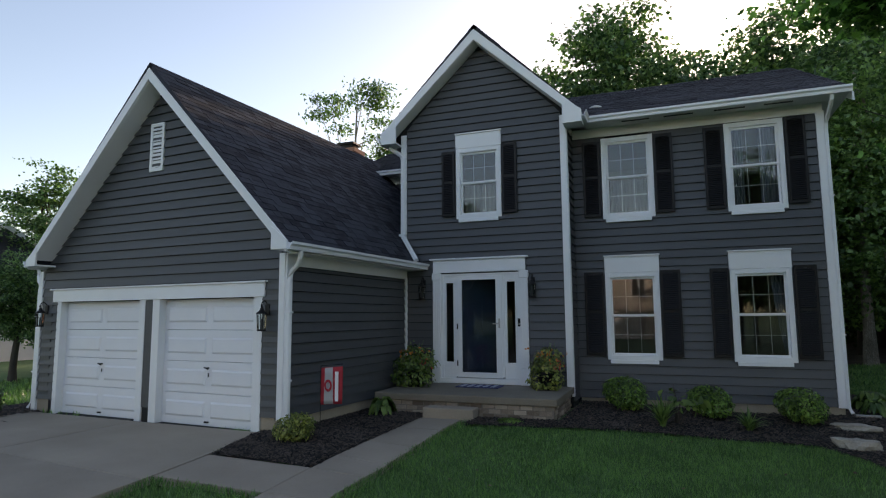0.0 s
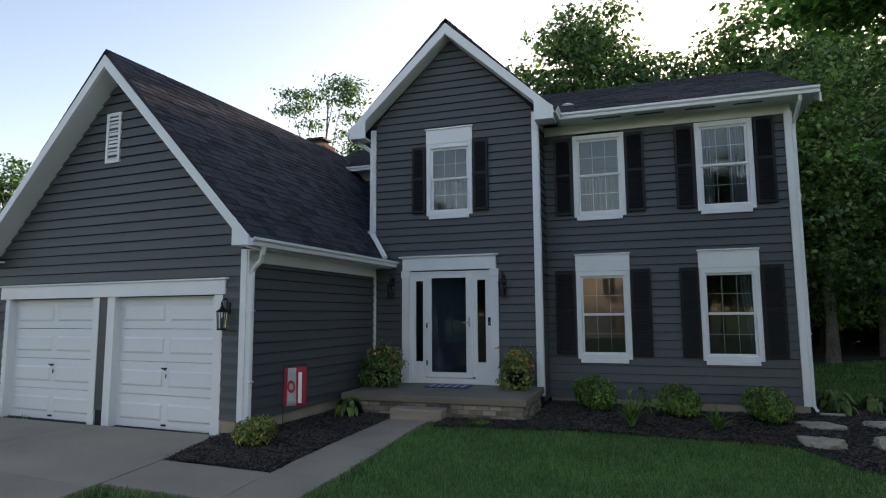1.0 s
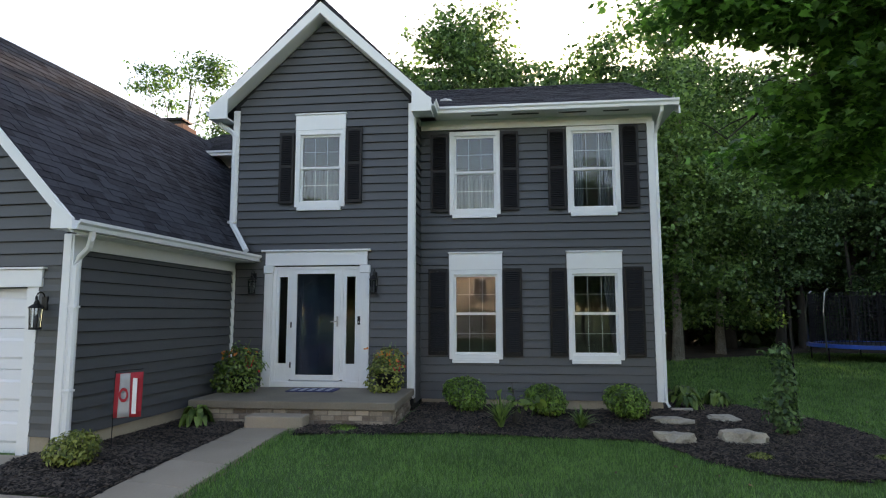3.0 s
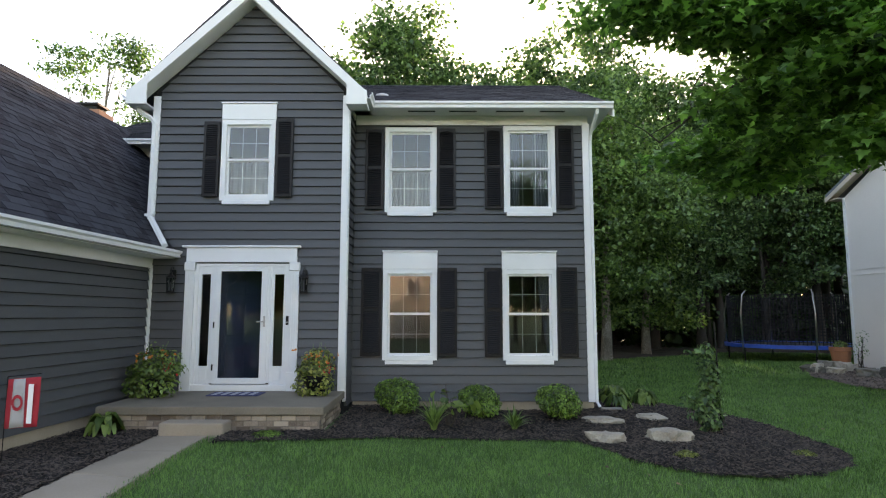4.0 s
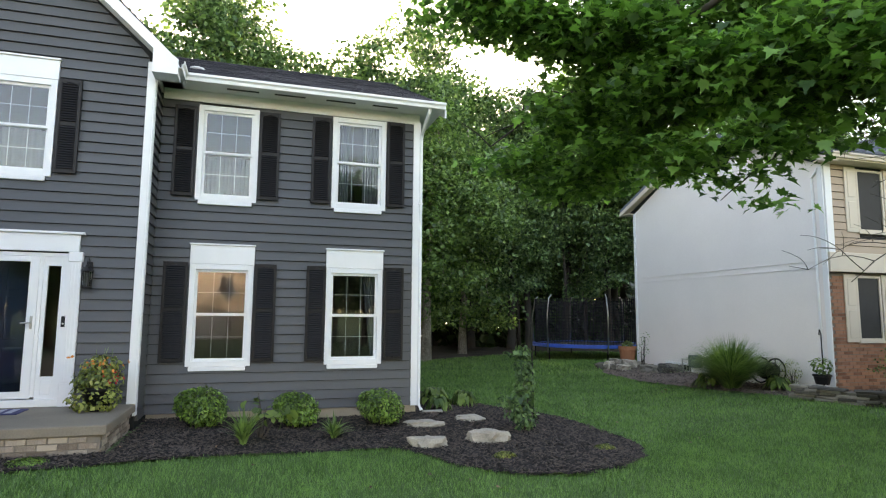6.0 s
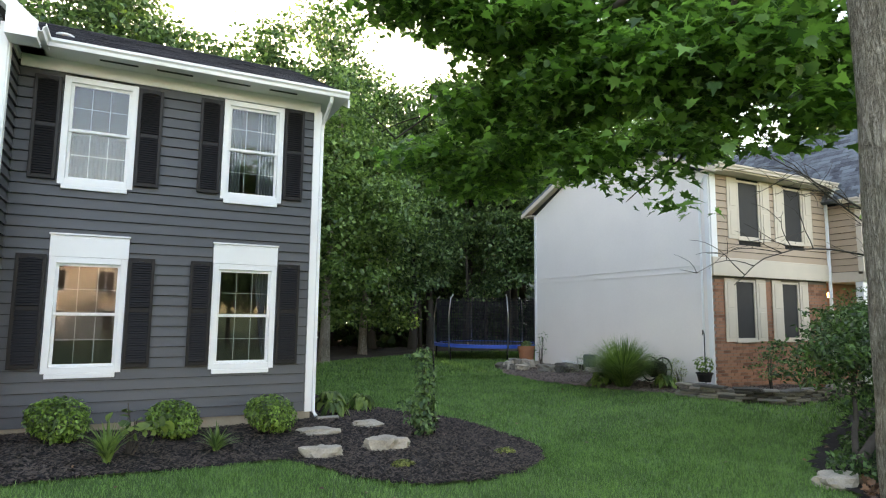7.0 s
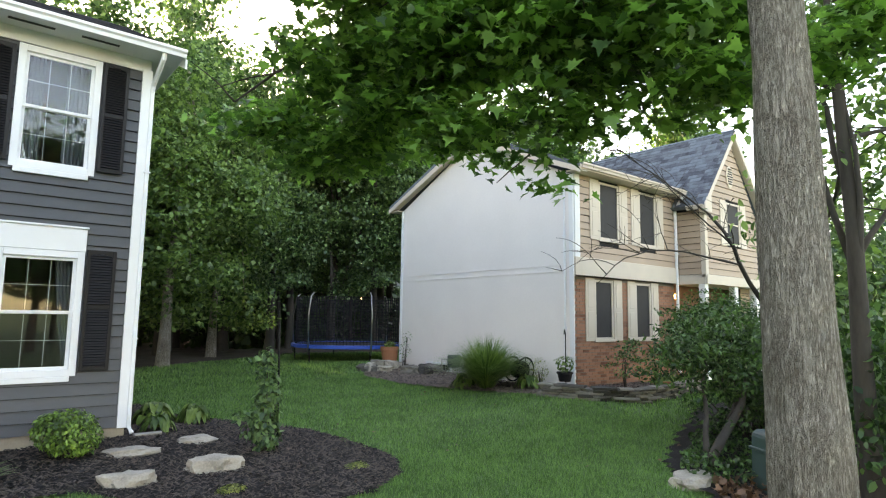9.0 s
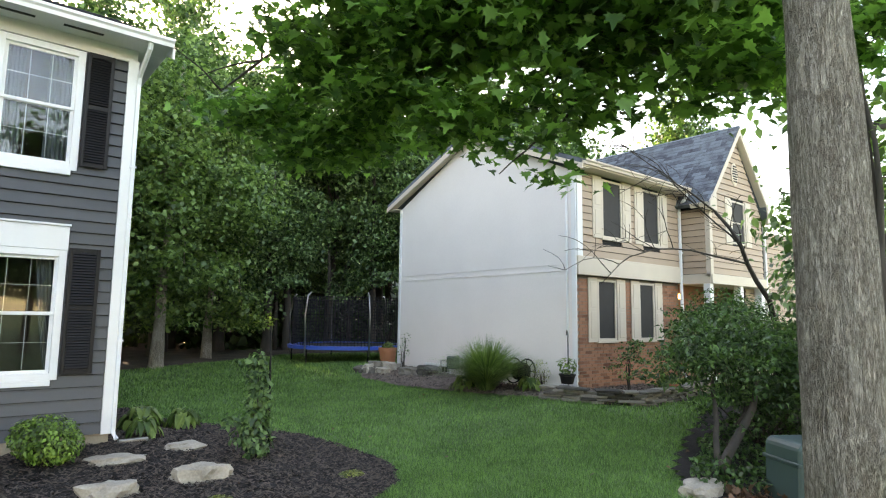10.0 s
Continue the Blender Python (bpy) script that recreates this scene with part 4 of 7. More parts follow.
    inner = boxes("inner_door", [(0, 0.86, 0.0, 0.045, 0.58, 2.50)] + [(0.12 + 0.34 * a, 0.40 + 0.34 * a, -0.012, 0.0, zz, zz + hh) for a in (0, 1) for zz, hh in ((0.72, 0.52), (1.36, 0.62), (2.08, 0.3))], NAVY, d, "dark navy inner door standing open", m=im, bevel=0.004)
    bm = bmesh.new()
    lathe(bm, [(0.012, 0.0), (0.012, 0.03), (0.03, 0.04), (0.03, 0.065), (0.012, 0.075)], 12)
    part("knob", bm, CHROME, inner, m=im @ Matrix.Translation((0.79, 0.0, 1.52)) @ Matrix.Rotation(radians(90), 4, 'X'))
    bell = boxes("doorbell", [(-5.335, -5.285, -0.045, -0.02, 1.55, 1.70)], BLACK, m=m, bevel=0.006)
    tagged(bell, "black doorbell with a round button on the white frame", "doorbell")
    bm = bmesh.new()
    lathe(bm, [(0.014, 0), (0.014, 0.006), (0.006, 0.008)], 12)
    part("button", bm, CHROME, bell, m=m @ Matrix.Translation((-5.31, -0.045, 1.595)) @ Matrix.Rotation(radians(90), 4, 'X'))


entrance()


# ---- porch and step ----
def porch():
    p = empty("porch", label="weathered concrete porch slab on a low pale brick base", category="porch", kind="structure")
    bm = bmesh.new()
    box(bm, -7.45, -4.33, -2.42, -0.69, 0.355, 0.47)
    part("slab", bm, PORCH, p, bevel=0.012)
    boxes("base", [(-7.38, -4.40, -2.355, -0.7, -0.3, 0.354)], MORTAR, p)
    rng = random.Random(5)
    shapes = []
    for ln in (0.19, 0.198, 0.204):
        b = bmesh.new()
        box(b, 0.003, ln - 0.008, -0.014, 0.006, 0.0, 0.063)
        shapes.append(finish(b, "brick", BRICK_PALE, bevel=0.004))
    for r in range(5):
        z = -0.02 + r * 0.075
        x = -7.38 + (0.1 if r % 2 else 0.0)
        while x < -4.56:
            if not (-6.45 < x < -5.70 and z < 0.25):
                o = new("brick", rng.choice(shapes))
                o.parent = p
                o.matrix_world = pose(x, -2.357 + rng.uniform(-0.004, 0.004), z + rng.uniform(-0.003, 0.003), 0, 0, rng.uniform(-1, 1))
            x += 0.205
        y = -2.34 + (0.1 if r % 2 else 0.0)
        while y < -0.9:
            o = new("brick", rng.choice(shapes))
            o.parent = p
            o.matrix_world = pose(-4.399, y, z, 0, 0, 90)
            y += 0.205
    st = boxes("porch_step", [(-6.43, -5.58, -2.74, -2.43, -0.1, 0.305)], CONCRETE, bevel=0.014)
    tagged(st, "worn concrete step block before the porch", "step")
    mat = boxes("doormat", [(-6.36, -5.56, -1.38, -0.95, 0.472, 0.487)], MAT_BLUE, bevel=0.004)
    tagged(mat, "blue doormat with pale stripes on the porch", "doormat")
    for k in range(5):
        boxes("stripe", [(-6.30 + 0.145 * k, -6.22 + 0.145 * k, -1.34, -0.99, 0.4875, 0.4895)], MAT_PALE, mat)


porch()


# ---- garage doors ----
def garage_door(spec):
    u0, u1, z0, z1 = spec
    d = empty("garage_door", label="white sectional garage door with raised panels, closed", category="garage door", group="garage doors")
    n, gap = 4, 0.006
    hgt = (z1 - z0) / n
    y = 0.10
    for k in range(n):
        lo = z0 + k * hgt
        sec = boxes("section", [(u0, u1, y, y + 0.045, lo + gap / 2, lo + hgt - gap / 2)], WHITE_DOOR, d, m=GARAGE, bevel=0.004)
        w = (u1 - u0 - 0.06) / 2
        for c in range(2):
            a, b = u0 + 0.03 + c * w + 0.06, u0 + 0.03 + (c + 1) * w - 0.06
            bm = bmesh.new()
            lo2, hi2 = lo + 0.12, lo + hgt - 0.12
            v0 = [bm.verts.new((x, y - 0.001, z)) for x, z in ((a, lo2), (b, lo2), (b, hi2), (a, hi2))]
            v1 = [bm.verts.new((x, y - 0.018, z)) for x, z in ((a + 0.03, lo2 + 0.03), (b - 0.03, lo2 + 0.03), (b - 0.03, hi2 - 0.03), (a + 0.03, hi2 - 0.03))]
            bm.faces.new(v1)
            for i in range(4):
                bm.faces.new((v0[i], v0[(i + 1) % 4], v1[(i + 1) % 4], v1[i]))
            part("panel", bm, WHITE_DOOR, sec, m=GARAGE)
    cx = (u0 + u1) / 2
    bm = bmesh.new()
    tube(bm, [(cx, y, 0.98), (cx, y - 0.05, 0.98)], 0.012, 8)
    tube(bm, [(cx - 0.045, y - 0.05, 0.99), (cx + 0.035, y - 0.05, 0.965)], 0.011, 8)
    tube(bm, [(cx + 0.005, y - 0.008, 0.90), (cx + 0.005, y - 0.012, 0.84)], 0.008, 6)
    part("handle", bm, BLACK, d, "small dark turn handle", m=GARAGE)
    boxes("pull", [(cx - 0.04, cx + 0.04, y - 0.03, y, z0 + 0.05, z0 + 0.075)], BLACK, d, m=GARAGE, bevel=0.004)
    boxes("weather_strip", [(u0, u1, y, y + 0.04, z0 - 0.02, z0)], BLACK, d, m=GARAGE)


garage_door(DOOR_L)
garage_door(DOOR_R)
trim("trim_garage_jambs", [(-5.07, -4.96, -0.03, 0.15, 0.08, 2.06), (-2.92, -2.78, -0.03, 0.15, 0.08, 2.06), (-2.60, -2.44, -0.03, 0.15, 0.08, 2.06), (-0.46, -0.30, -0.03, 0.15, 0.08, 2.06)], GARAGE, "white garage door jamb boards")
trim("trim_garage_header", [(-5.18, -0.25, -0.05, 0.10, 2.055, 2.262)], GARAGE, "white garage header board")
trim("trim_garage_header_cap", [(-5.24, -0.21, -0.08, 0.0, 2.265, 2.29)], GARAGE, "white cap over the garage header")
vent = empty("gable_vent", label="white louvred gable vent on the grey siding", category="vent")
boxes("frame", [(-2.83, -2.78, -0.045, 0.0, 4.20, 5.03), (-2.56, -2.51, -0.045, 0.0, 4.20, 5.03), (-2.78, -2.56, -0.045, 0.0, 4.20, 4.26), (-2.78, -2.56, -0.045, 0.0, 4.97, 5.03)], WHITE, vent, m=GARAGE, bevel=0.003)
for k in range(11):
    bm = bmesh.new()
    prism(bm, [(0, 0), (0.008, 0), (0.008, 0.062), (0, 0.062)], 0, 0.22, Matrix.Translation((-2.78, -0.036, 4.265 + k * 0.064)) @ Matrix.Rotation(radians(-90), 4, 'Z') @ Matrix.Rotation(radians(-25), 4, 'Y'))
    part("slat", bm, WHITE, vent, m=GARAGE)


# ---- lanterns ----
def lantern(m, label="black metal wall lantern with clear glass"):
    """A coach lantern hung from a scrolled arm; local y points into the wall, z up, origin at the back plate's middle."""
    t = empty("wall_lantern", m, label, "wall lantern", group="wall lanterns")
    boxes("back_plate", [(-0.04, 0.04, -0.045, -0.02, -0.02, 0.14)], BLACK, t, bevel=0.006)
    bm = bmesh.new()
    arc = [(0, -0.04, 0.02)] + [(0, -0.10 + 0.065 * math.cos(a), 0.10 + 0.09 * math.sin(a)) for a in np.linspace(-0.2, math.pi, 9)]
    tube(bm, arc, 0.008, 6)
    part("arm", bm, BLACK, t, smooth=True)
    cx = -0.165
    bm = bmesh.new()
    lathe(bm, [(0.088, 0.0), (0.075, 0.02), (0.03, 0.055), (0.026, 0.08), (0.008, 0.10), (0.006, 0.14)], 10, (0, cx + 0.02, 0.0))
    part("roof", bm, BLACK, t)
    bm = bmesh.new()
    lathe(bm, [(0.062, -0.005), (0.066, 0.0), (0.066, 0.018), (0.05, 0.022)], 10, (0, cx + 0.02, -0.24))
    part("base", bm, BLACK, t)
    for k in range(6):
        a = 2 * math.pi * k / 6
        bm = bmesh.new()
        tube(bm, [(0.07 * math.cos(a), cx + 0.02 + 0.07 * math.sin(a), 0.0), (0.058 * math.cos(a), cx + 0.02 + 0.058 * math.sin(a), -0.225)], 0.006, 5)
        part("cage_bar", bm, BLACK, t)
    bm = bmesh.new()
    lathe(bm, [(0.052, -0.22), (0.062, -0.005)], 10, (0, cx + 0.02, 0))
    g = part("glass", bm, LAMP_GLASS, t)
    g.visible_shadow = False
    bm = bmesh.new()
    lathe(bm, [(0.012, -0.22), (0.012, -0.12), (0.014, -0.10), (0.004, -0.07)], 8, (0, cx + 0.02, 0))
    part("candle_bulb", bm, SHEER, t)
    return t


lantern(GABLE @ Matrix.Translation((-7.24, 0, 2.33)))
lantern(GABLE @ Matrix.Translation((-5.03, 0, 2.33)))
lantern(GARAGE @ Matrix.Translation((-0.20, 0, 1.80)))
lantern(GARAGE @ Matrix.Translation((-5.36, 0, 1.86)))


# ---- the neighbouring house ----
NX, NY0, NY1, NZ = 8.75, -0.58, 5.98, 5.05
NFRONT = Matrix.Translation((0, NY0 - 0.12, 0))


def neighbour():
    side = Matrix.Translation((NX, NY0, 0)) @ Matrix.Rotation(radians(-90), 4, 'Z')
    bm = bmesh.new()
    box(bm, NX, NX + 0.2, NY0 - 0.10, NY1, 2.84, NZ)
    prism(bm, [(NY0 - 0.10, NZ), (NY1, NZ), (2.7, 6.62)], -0.2, 0.0, Matrix.Translation((NX, 0, 0)) @ Matrix.Rotation(radians(90), 4, 'Z'))
    box(bm, NX - 0.004, NX + 0.2, NY0, NY1, 0.55, 2.84)
    structure(part("wall_neighbour_side", bm, STUCCO), "smooth white rendered gable wall of the neighbouring house", "wall")
    structure(boxes("trim_neighbour_belt", [(NX - 0.02, NX + 0.01, NY0 - 0.1, NY1, 2.83, 2.845), (NX - 0.015, NX + 0.01, NY0 - 0.1, NY1, 2.98, 2.99)], STUCCO), "thin raised belt lines across the white wall", "trim")
    structure(boxes("wall_neighbour_foundation", [(NX - 0.01, NX + 0.2, NY0, NY1, -0.3, 0.56)], STUCCO), "white painted block foundation", "foundation")
    structure(boxes("trim_neighbour_corners", [(NX - 0.03, NX + 0.0, NY0 - 0.14, NY0 - 0.02, 0.3, NZ), (NX - 0.03, NX + 0.02, NY1 - 0.06, NY1 + 0.03, 0.3, NZ)], WHITE), "white corner boards", "trim")
    # brick lower front with two windows, upper storey in tan siding
    low = [(9.64, 10.36, 1.28, 2.68), (11.32, 12.00, 1.28, 2.68)]
    up = [(9.69, 10.48, 3.64, 5.02), (11.37, 12.13, 3.64, 5.02)]
    wl = cut_wall("wall_neighbour_brick", NX + 0.12, 13.2, -0.3, 2.74, low, Matrix.Translation((0, NY0, 0)), MORTAR, "red brick lower front wall of the neighbouring house")
    rng = random.Random(11)
    b = bmesh.new()
    box(b, 0, 0.205, -0.012, 0.0, 0, 0.062)
    shape = finish(b, "brick", BRICK_RED)
    made, verts, faces = 0, [], []
    for r in range(38):
        z = -0.1 + r * 0.073
        x = NX + 0.13 + (0.108 if r % 2 else 0)
        while x < 13.0:
            if not any(h[0] - 0.21 < x < h[1] and h[2] - 0.06 < z < h[3] for h in low):
                if made < 300 and x < 10.4 and z > 0.3:
                    o = new("brick", shape)
                    o.parent = wl
                    o.matrix_world = Matrix.Translation((x, NY0 + rng.uniform(-0.002, 0.002), z))
                    made += 1
                else:
                    n = len(verts)
                    for c in ((0, 0, 0), (.205, 0, 0), (.205, 0, .062), (0, 0, .062), (0, -.012, 0), (.205, -.012, 0), (.205, -.012, .062), (0, -.012, .062)):
                        verts.append((x + c[0], NY0 + c[1], z + c[2]))
                    faces += [tuple(n + i for i in f) for f in ((4, 5, 6, 7), (0, 1, 5, 4), (7, 6, 2, 3), (0, 4, 7, 3), (5, 1, 2, 6))]
            x += 0.215
    tagged(raw("bricks", verts, faces, BRICK_RED, wl), "rows of red brick", kind="stuff")
    wu = cut_wall("wall_neighbour_upper", NX + 0.2, 13.2, 2.74, 5.28, up, NFRONT, LAP_SHADOW, "tan lap-sided upper front wall")
    lap_siding(wu, NX + 0.18, 13.12, 3.16, 5.15, up, NFRONT, material=TAN, expo=0.165)
    structure(boxes("trim_neighbour_band", [(NX + 0.02, 13.2, NY0 - 0.17, NY0 - 0.02, 2.74, 3.16)], CREAM, bevel=0.01), "cream band board below the upper storey", "trim")
    structure(boxes("trim_neighbour_upper_corner", [(NX + 0.02, NX + 0.2, NY0 - 0.16, NY0 - 0.1, 3.16, 5.2)], WHITE), "white corner board of the upper storey", "trim")
    for (x0, x1, z0, z1), m in [(h, Matrix.Translation((0, NY0, 0))) for h in low] + [(h, NFRONT) for h in up]:
        window_count[0] += 1
        win = empty("window_%d" % window_count[0], label="dark window with a cream frame in the neighbouring house", category="window", kind="structure")
        zm = (z0 + z1) / 2
        boxes("window_frame", [(x0, x0 + 0.05, -0.03, 0.05, z0, z1), (x1 - 0.05, x1, -0.03, 0.05, z0, z1), (x0 + .05, x1 - .05, -0.03, 0.05, z1 - 0.05, z1), (x0 + .05, x1 - .05, -0.03, 0.05, z0, z0 + 0.05), (x0 + .05, x1 - .05, 0.0, 0.04, zm - 0.02, zm + 0.02)], CREAM, win, m=m)
        boxes("window_sill", [(x0 - 0.03, x1 + 0.03, -0.06, 0.0, z0 - 0.05, z0)], CREAM, win, m=m)
        p = boxes("pane", [(x0 + 0.04, x1 - 0.04, 0.02, 0.025, z0 + 0.04, z1 - 0.04)], GLASS_DARK, win, m=m)
        p.visible_shadow = False
        boxes("screen", [(x0 + 0.05, x1 - 0.05, -0.004, 0.0, z0 + 0.05, z1 - 0.05)], SCREEN, win, m=m)
        for a, bb in ((x0 - 0.36, x0 - 0.02), (x1 + 0.02, x1 + 0.36)):
            sh = empty("panel_shutter", label="cream raised-panel shutter on the neighbouring house", category="shutter", group="cream shutters")
            boxes("frame", [(a, bb, -0.045, -0.022, z0 - 0.03, z1 + 0.03)], CREAM, sh, m=m, bevel=0.004)
            for c, d in ((z0 + 0.06, zm - 0.05), (zm + 0.05, z1 - 0.06)):
                boxes("panel", [(a + 0.07, bb - 0.07, -0.058, -0.045, c, d)], CREAM, sh, m=m, bevel=0.006)
    structure(boxes("wall_neighbour_room", [(NX + 0.2, 17.0, 2.6, 2.7, 0.0, 5.2), (NX + 0.2, 13.2, -0.4, 2.6, 2.78, 2.9)], ROOM), "plain inner walls of the neighbouring house", "wall")
    # projecting gabled wing
    wx0, wx1, wy = 13.2, 16.4, -1.49
    wing = [(14.42, 15.22, 3.85, 5.05)]
    wm = Matrix.Translation((0, wy, 0))
    ww = cut_wall("wall_neighbour_wing", wx0, wx1, 2.9, 4.75, [(14.42, 15.22, 3.85, 4.75)], wm, LAP_SHADOW, "tan lap-sided gable wing of the neighbouring house", peak=(14.80, 6.95))
    lap_siding(ww, wx0 + 0.12, wx1 - 0.12, 2.98, 4.75, wing, wm, peak=(14.80, 6.87), material=TAN, expo=0.165)
    ws = cut_wall("wall_neighbour_wing_side", 0.0, 0.80, 2.9, 4.9, [], Matrix.Translation((wx0, NY0 - 0.12, 0)) @ Matrix.Rotation(radians(-90), 4, 'Z'), LAP_SHADOW, "tan lap-sided return wall of the wing")
    lap_siding(ws, 0.0, 0.70, 2.98, 4.7, [], Matrix.Translation((wx0, NY0 - 0.12, 0)) @ Matrix.Rotation(radians(-90), 4, 'Z'), material=TAN, expo=0.165)
    window_count[0] += 1
    win = empty("window_%d" % window_count[0], label="dark window in the neighbouring gable", category="window", kind="structure")
    boxes("window_frame", [(14.42, 14.47, -0.03, 0.05, 3.85, 5.05), (15.17, 15.22, -0.03, 0.05, 3.85, 5.05), (14.47, 15.17, -0.03, 0.05, 5.0, 5.05), (14.47, 15.17, -0.03, 0.05, 3.85, 3.9), (14.47, 15.17, -0.01, 0.04, 4.43, 4.47)], CREAM, win, m=wm)
    p = boxes("pane", [(14.46, 15.18, 0.02, 0.025, 3.89, 5.01)], GLASS_DARK, win, m=wm)
    boxes("screen", [(14.46, 15.18, -0.006, -0.002, 3.9, 5.0)], SCREEN, win, m=wm)
    for a in (14.06, 15.25):
        sh = empty("panel_shutter", label="cream raised-panel shutter on the neighbouring house", category="shutter", group="cream shutters")
        boxes("frame", [(a, a + 0.33, -0.045, -0.022, 3.82, 5.08)], CREAM, sh, m=wm, bevel=0.004)
        for c, d in ((4.03, 4.45), (4.55, 4.97)):
            boxes("panel", [(a + 0.07, a + 0.26, -0.058, -0.045, c, d)], CREAM, sh, m=wm, bevel=0.006)
    bm = bmesh.new()
    lathe(bm, [(0.24, 0.0), (0.26, 0.02), (0.22, 0.03)], 20)
    v = empty("oval_vent", label="oval louvred vent in the neighbouring gable", category="vent")
    vm = wm @ Matrix.Translation((14.68, -0.025, 5.80)) @ Matrix.Rotation(radians(90), 4, 'X') @ Matrix.Diagonal((0.75, 1.25, 1, 1))
    part("frame", bm, CREAM, v, m=vm)
    for k in range(7):
        boxes("slat", [(-0.15 + 0.02 * abs(k - 3), 0.15 - 0.02 * abs(k - 3), -0.068, -0.052, -0.22 + k * 0.07, -0.185 + k * 0.07)], BLACK, v, m=wm @ Matrix.Translation((14.68, 0, 5.80)))
    structure(boxes("trim_neighbour_wing", [(wx0 - 0.02, wx0 + 0.12, wy - 0.03, wy + 0.1, 2.9, 4.7), (wx0, wx1, wy - 0.05, wy + 0.1, 2.72, 2.97), (wx0 - 0.02, wx0 + 0.1, wy, NY0 - 0.12, 2.72, 2.97)], CREAM), "cream trim boards of the wing", "trim")
    for x in (13.28, 14.98, 16.3):
        po = boxes("porch_post", [(x - 0.09, x + 0.09, wy + 0.02, wy + 0.2, 0.1, 2.72)], WHITE, bevel=0.01)
        tagged(po, "white square porch post", "post", group="porch posts")
    structure(boxes("wall_neighbour_porch", [(13.2, 17.1, -0.3, -0.15, 0.0, 2.9)], BRICK_RED), "brick wall inside the porch", "wall")
    wk = cut_wall("wall_neighbour_link", 16.4, 20.5, 0.0, 4.6, [], Matrix.Translation((0, -0.9, 0)), LAP_SHADOW, "tan lap-sided side block of the neighbouring house")
    lap_siding(wk, 16.42, 20.5, 0.3, 4.6, [], Matrix.Translation((0, -0.9, 0)), material=TAN, expo=0.165)
    structure(boxes("ceiling_porch", [(13.3, 17.1, wy + 0.1, -0.3, 2.74, 2.8)], CREAM), "porch ceiling", "ceiling")
    # roofs
    up_v = Vector((0, 2.7 - (NY0 - 0.5), 6.78 - 5.22))
    shingle_roof("roof_neighbour_front", (NX - 0.25, NY0 - 0.5, 5.22), (1, 0, 0), up_v, 4.9, up_v.length, "weathered grey shingle roof of the neighbouring house", material=SHINGLE_FAR)
    shingle_roof("roof_neighbour_back", (13.4, 6.4, 5.22), (-1, 0, 0), (0, 2.7 - 6.4, 6.78 - 5.22), 4.9, math.hypot(3.7, 1.56), "weathered grey shingle back roof slope", material=SHINGLE_FAR)
    hv = Vector((1.87, 0, 7.20 - 4.78))
    shingle_roof("roof_neighbour_wing", (12.93, 3.2, 4.78), (0, -1, 0), hv, 4.87, hv.length, "weathered grey shingle roof slope of the wing", material=SHINGLE_FAR)
    shingle_roof("roof_neighbour_wing_far", (16.67, -1.67, 4.78), (0, 1, 0), (-1.87, 0, 7.20 - 4.78), 4.87, hv.length, "weathered grey shingle far roof slope", material=SHINGLE_FAR)
    rake("trim_neighbour_wing_rake", Matrix.Identity(4), 1.87, 7.11, 4.80, -1.68, -1.49, 14.80, "cream rake boards of the wing", drop=0.14, material=CREAM)
    bm = bmesh.new()
    prism(bm, [(NY0 - 0.52, 5.12), (2.7, 6.66), (6.42, 5.12), (6.42, 5.0), (2.7, 6.50), (NY0 - 0.52, 5.0)], 0.0, 0.04, Matrix.Translation((NX - 0.22, 0, 0)) @ Matrix.Rotation(radians(90), 4, 'Z'))
    prism(bm, [(NY0 - 0.52, 5.06), (2.7, 6.60), (6.42, 5.06), (6.42, 5.04), (2.7, 6.58), (NY0 - 0.52, 5.04)], -0.22, 0.0, Matrix.Translation((NX - 0.22, 0, 0)) @ Matrix.Rotation(radians(90), 4, 'Z'))
    structure(part("trim_neighbour_rake", bm, CREAM), "cream rake board of the neighbouring gable", "trim")
    structure(boxes("trim_neighbour_soffit", [(NX - 0.2, 13.2, NY0 - 0.5, NY0 - 0.1, 5.08, 5.11), (NX - 0.2, 13.2, NY1, 6.4, 5.04, 5.07)], CREAM), "cream soffit", "trim")
    gutter("gutter", (NX - 0.2, NY0 - 0.48, 5.22), (13.0, NY0 - 0.48, 5.22), (0, -1, 0), "weathered cream gutter of the neighbouring house", CREAM)
    gutter("gutter", (12.95, NY0 - 0.6, 4.78), (12.95, -1.66, 4.78), (-1, 0, 0), "weathered cream gutter of the wing", CREAM)
    downspout([(12.95, NY0 - 0.5, 5.1), (12.97, NY0 - 0.4, 4.95), (13.10, NY0 - 0.16, 4.75), (13.10, NY0 - 0.16, 4.6), (13.10, NY0 - 0.16, 0.4), (13.12, NY0 - 0.22, 0.3)], "cream downspout beside the wing", 0.05)
    downspout([(NX - 0.03, NY0 - 0.05, 5.0), (NX - 0.04, NY0 - 0.0, 4.9), (NX - 0.04, NY0 + 0.1, 4.8), (NX - 0.04, NY0 + 0.1, 4.7), (NX - 0.04, NY0 + 0.1, 0.5), (NX - 0.08, NY0 + 0.1, 0.4)], "thin white downspout on the white wall", 0.03)
    bm = bmesh.new()
    lathe(bm, [(0.03, 0), (0.045, 0.03), (0.04, 0.11), (0.015, 0.14)], 10)
    lm = bpy.data.materials.new("lit_lamp")
    lm.use_nodes = True
    lm.node_tree.nodes["Principled BSDF"].inputs["Emission Color"].default_value = (1, 0.55, 0.2, 1)
    lm.node_tree.nodes["Principled BSDF"].inputs["Emission Strength"].default_value = 1.8
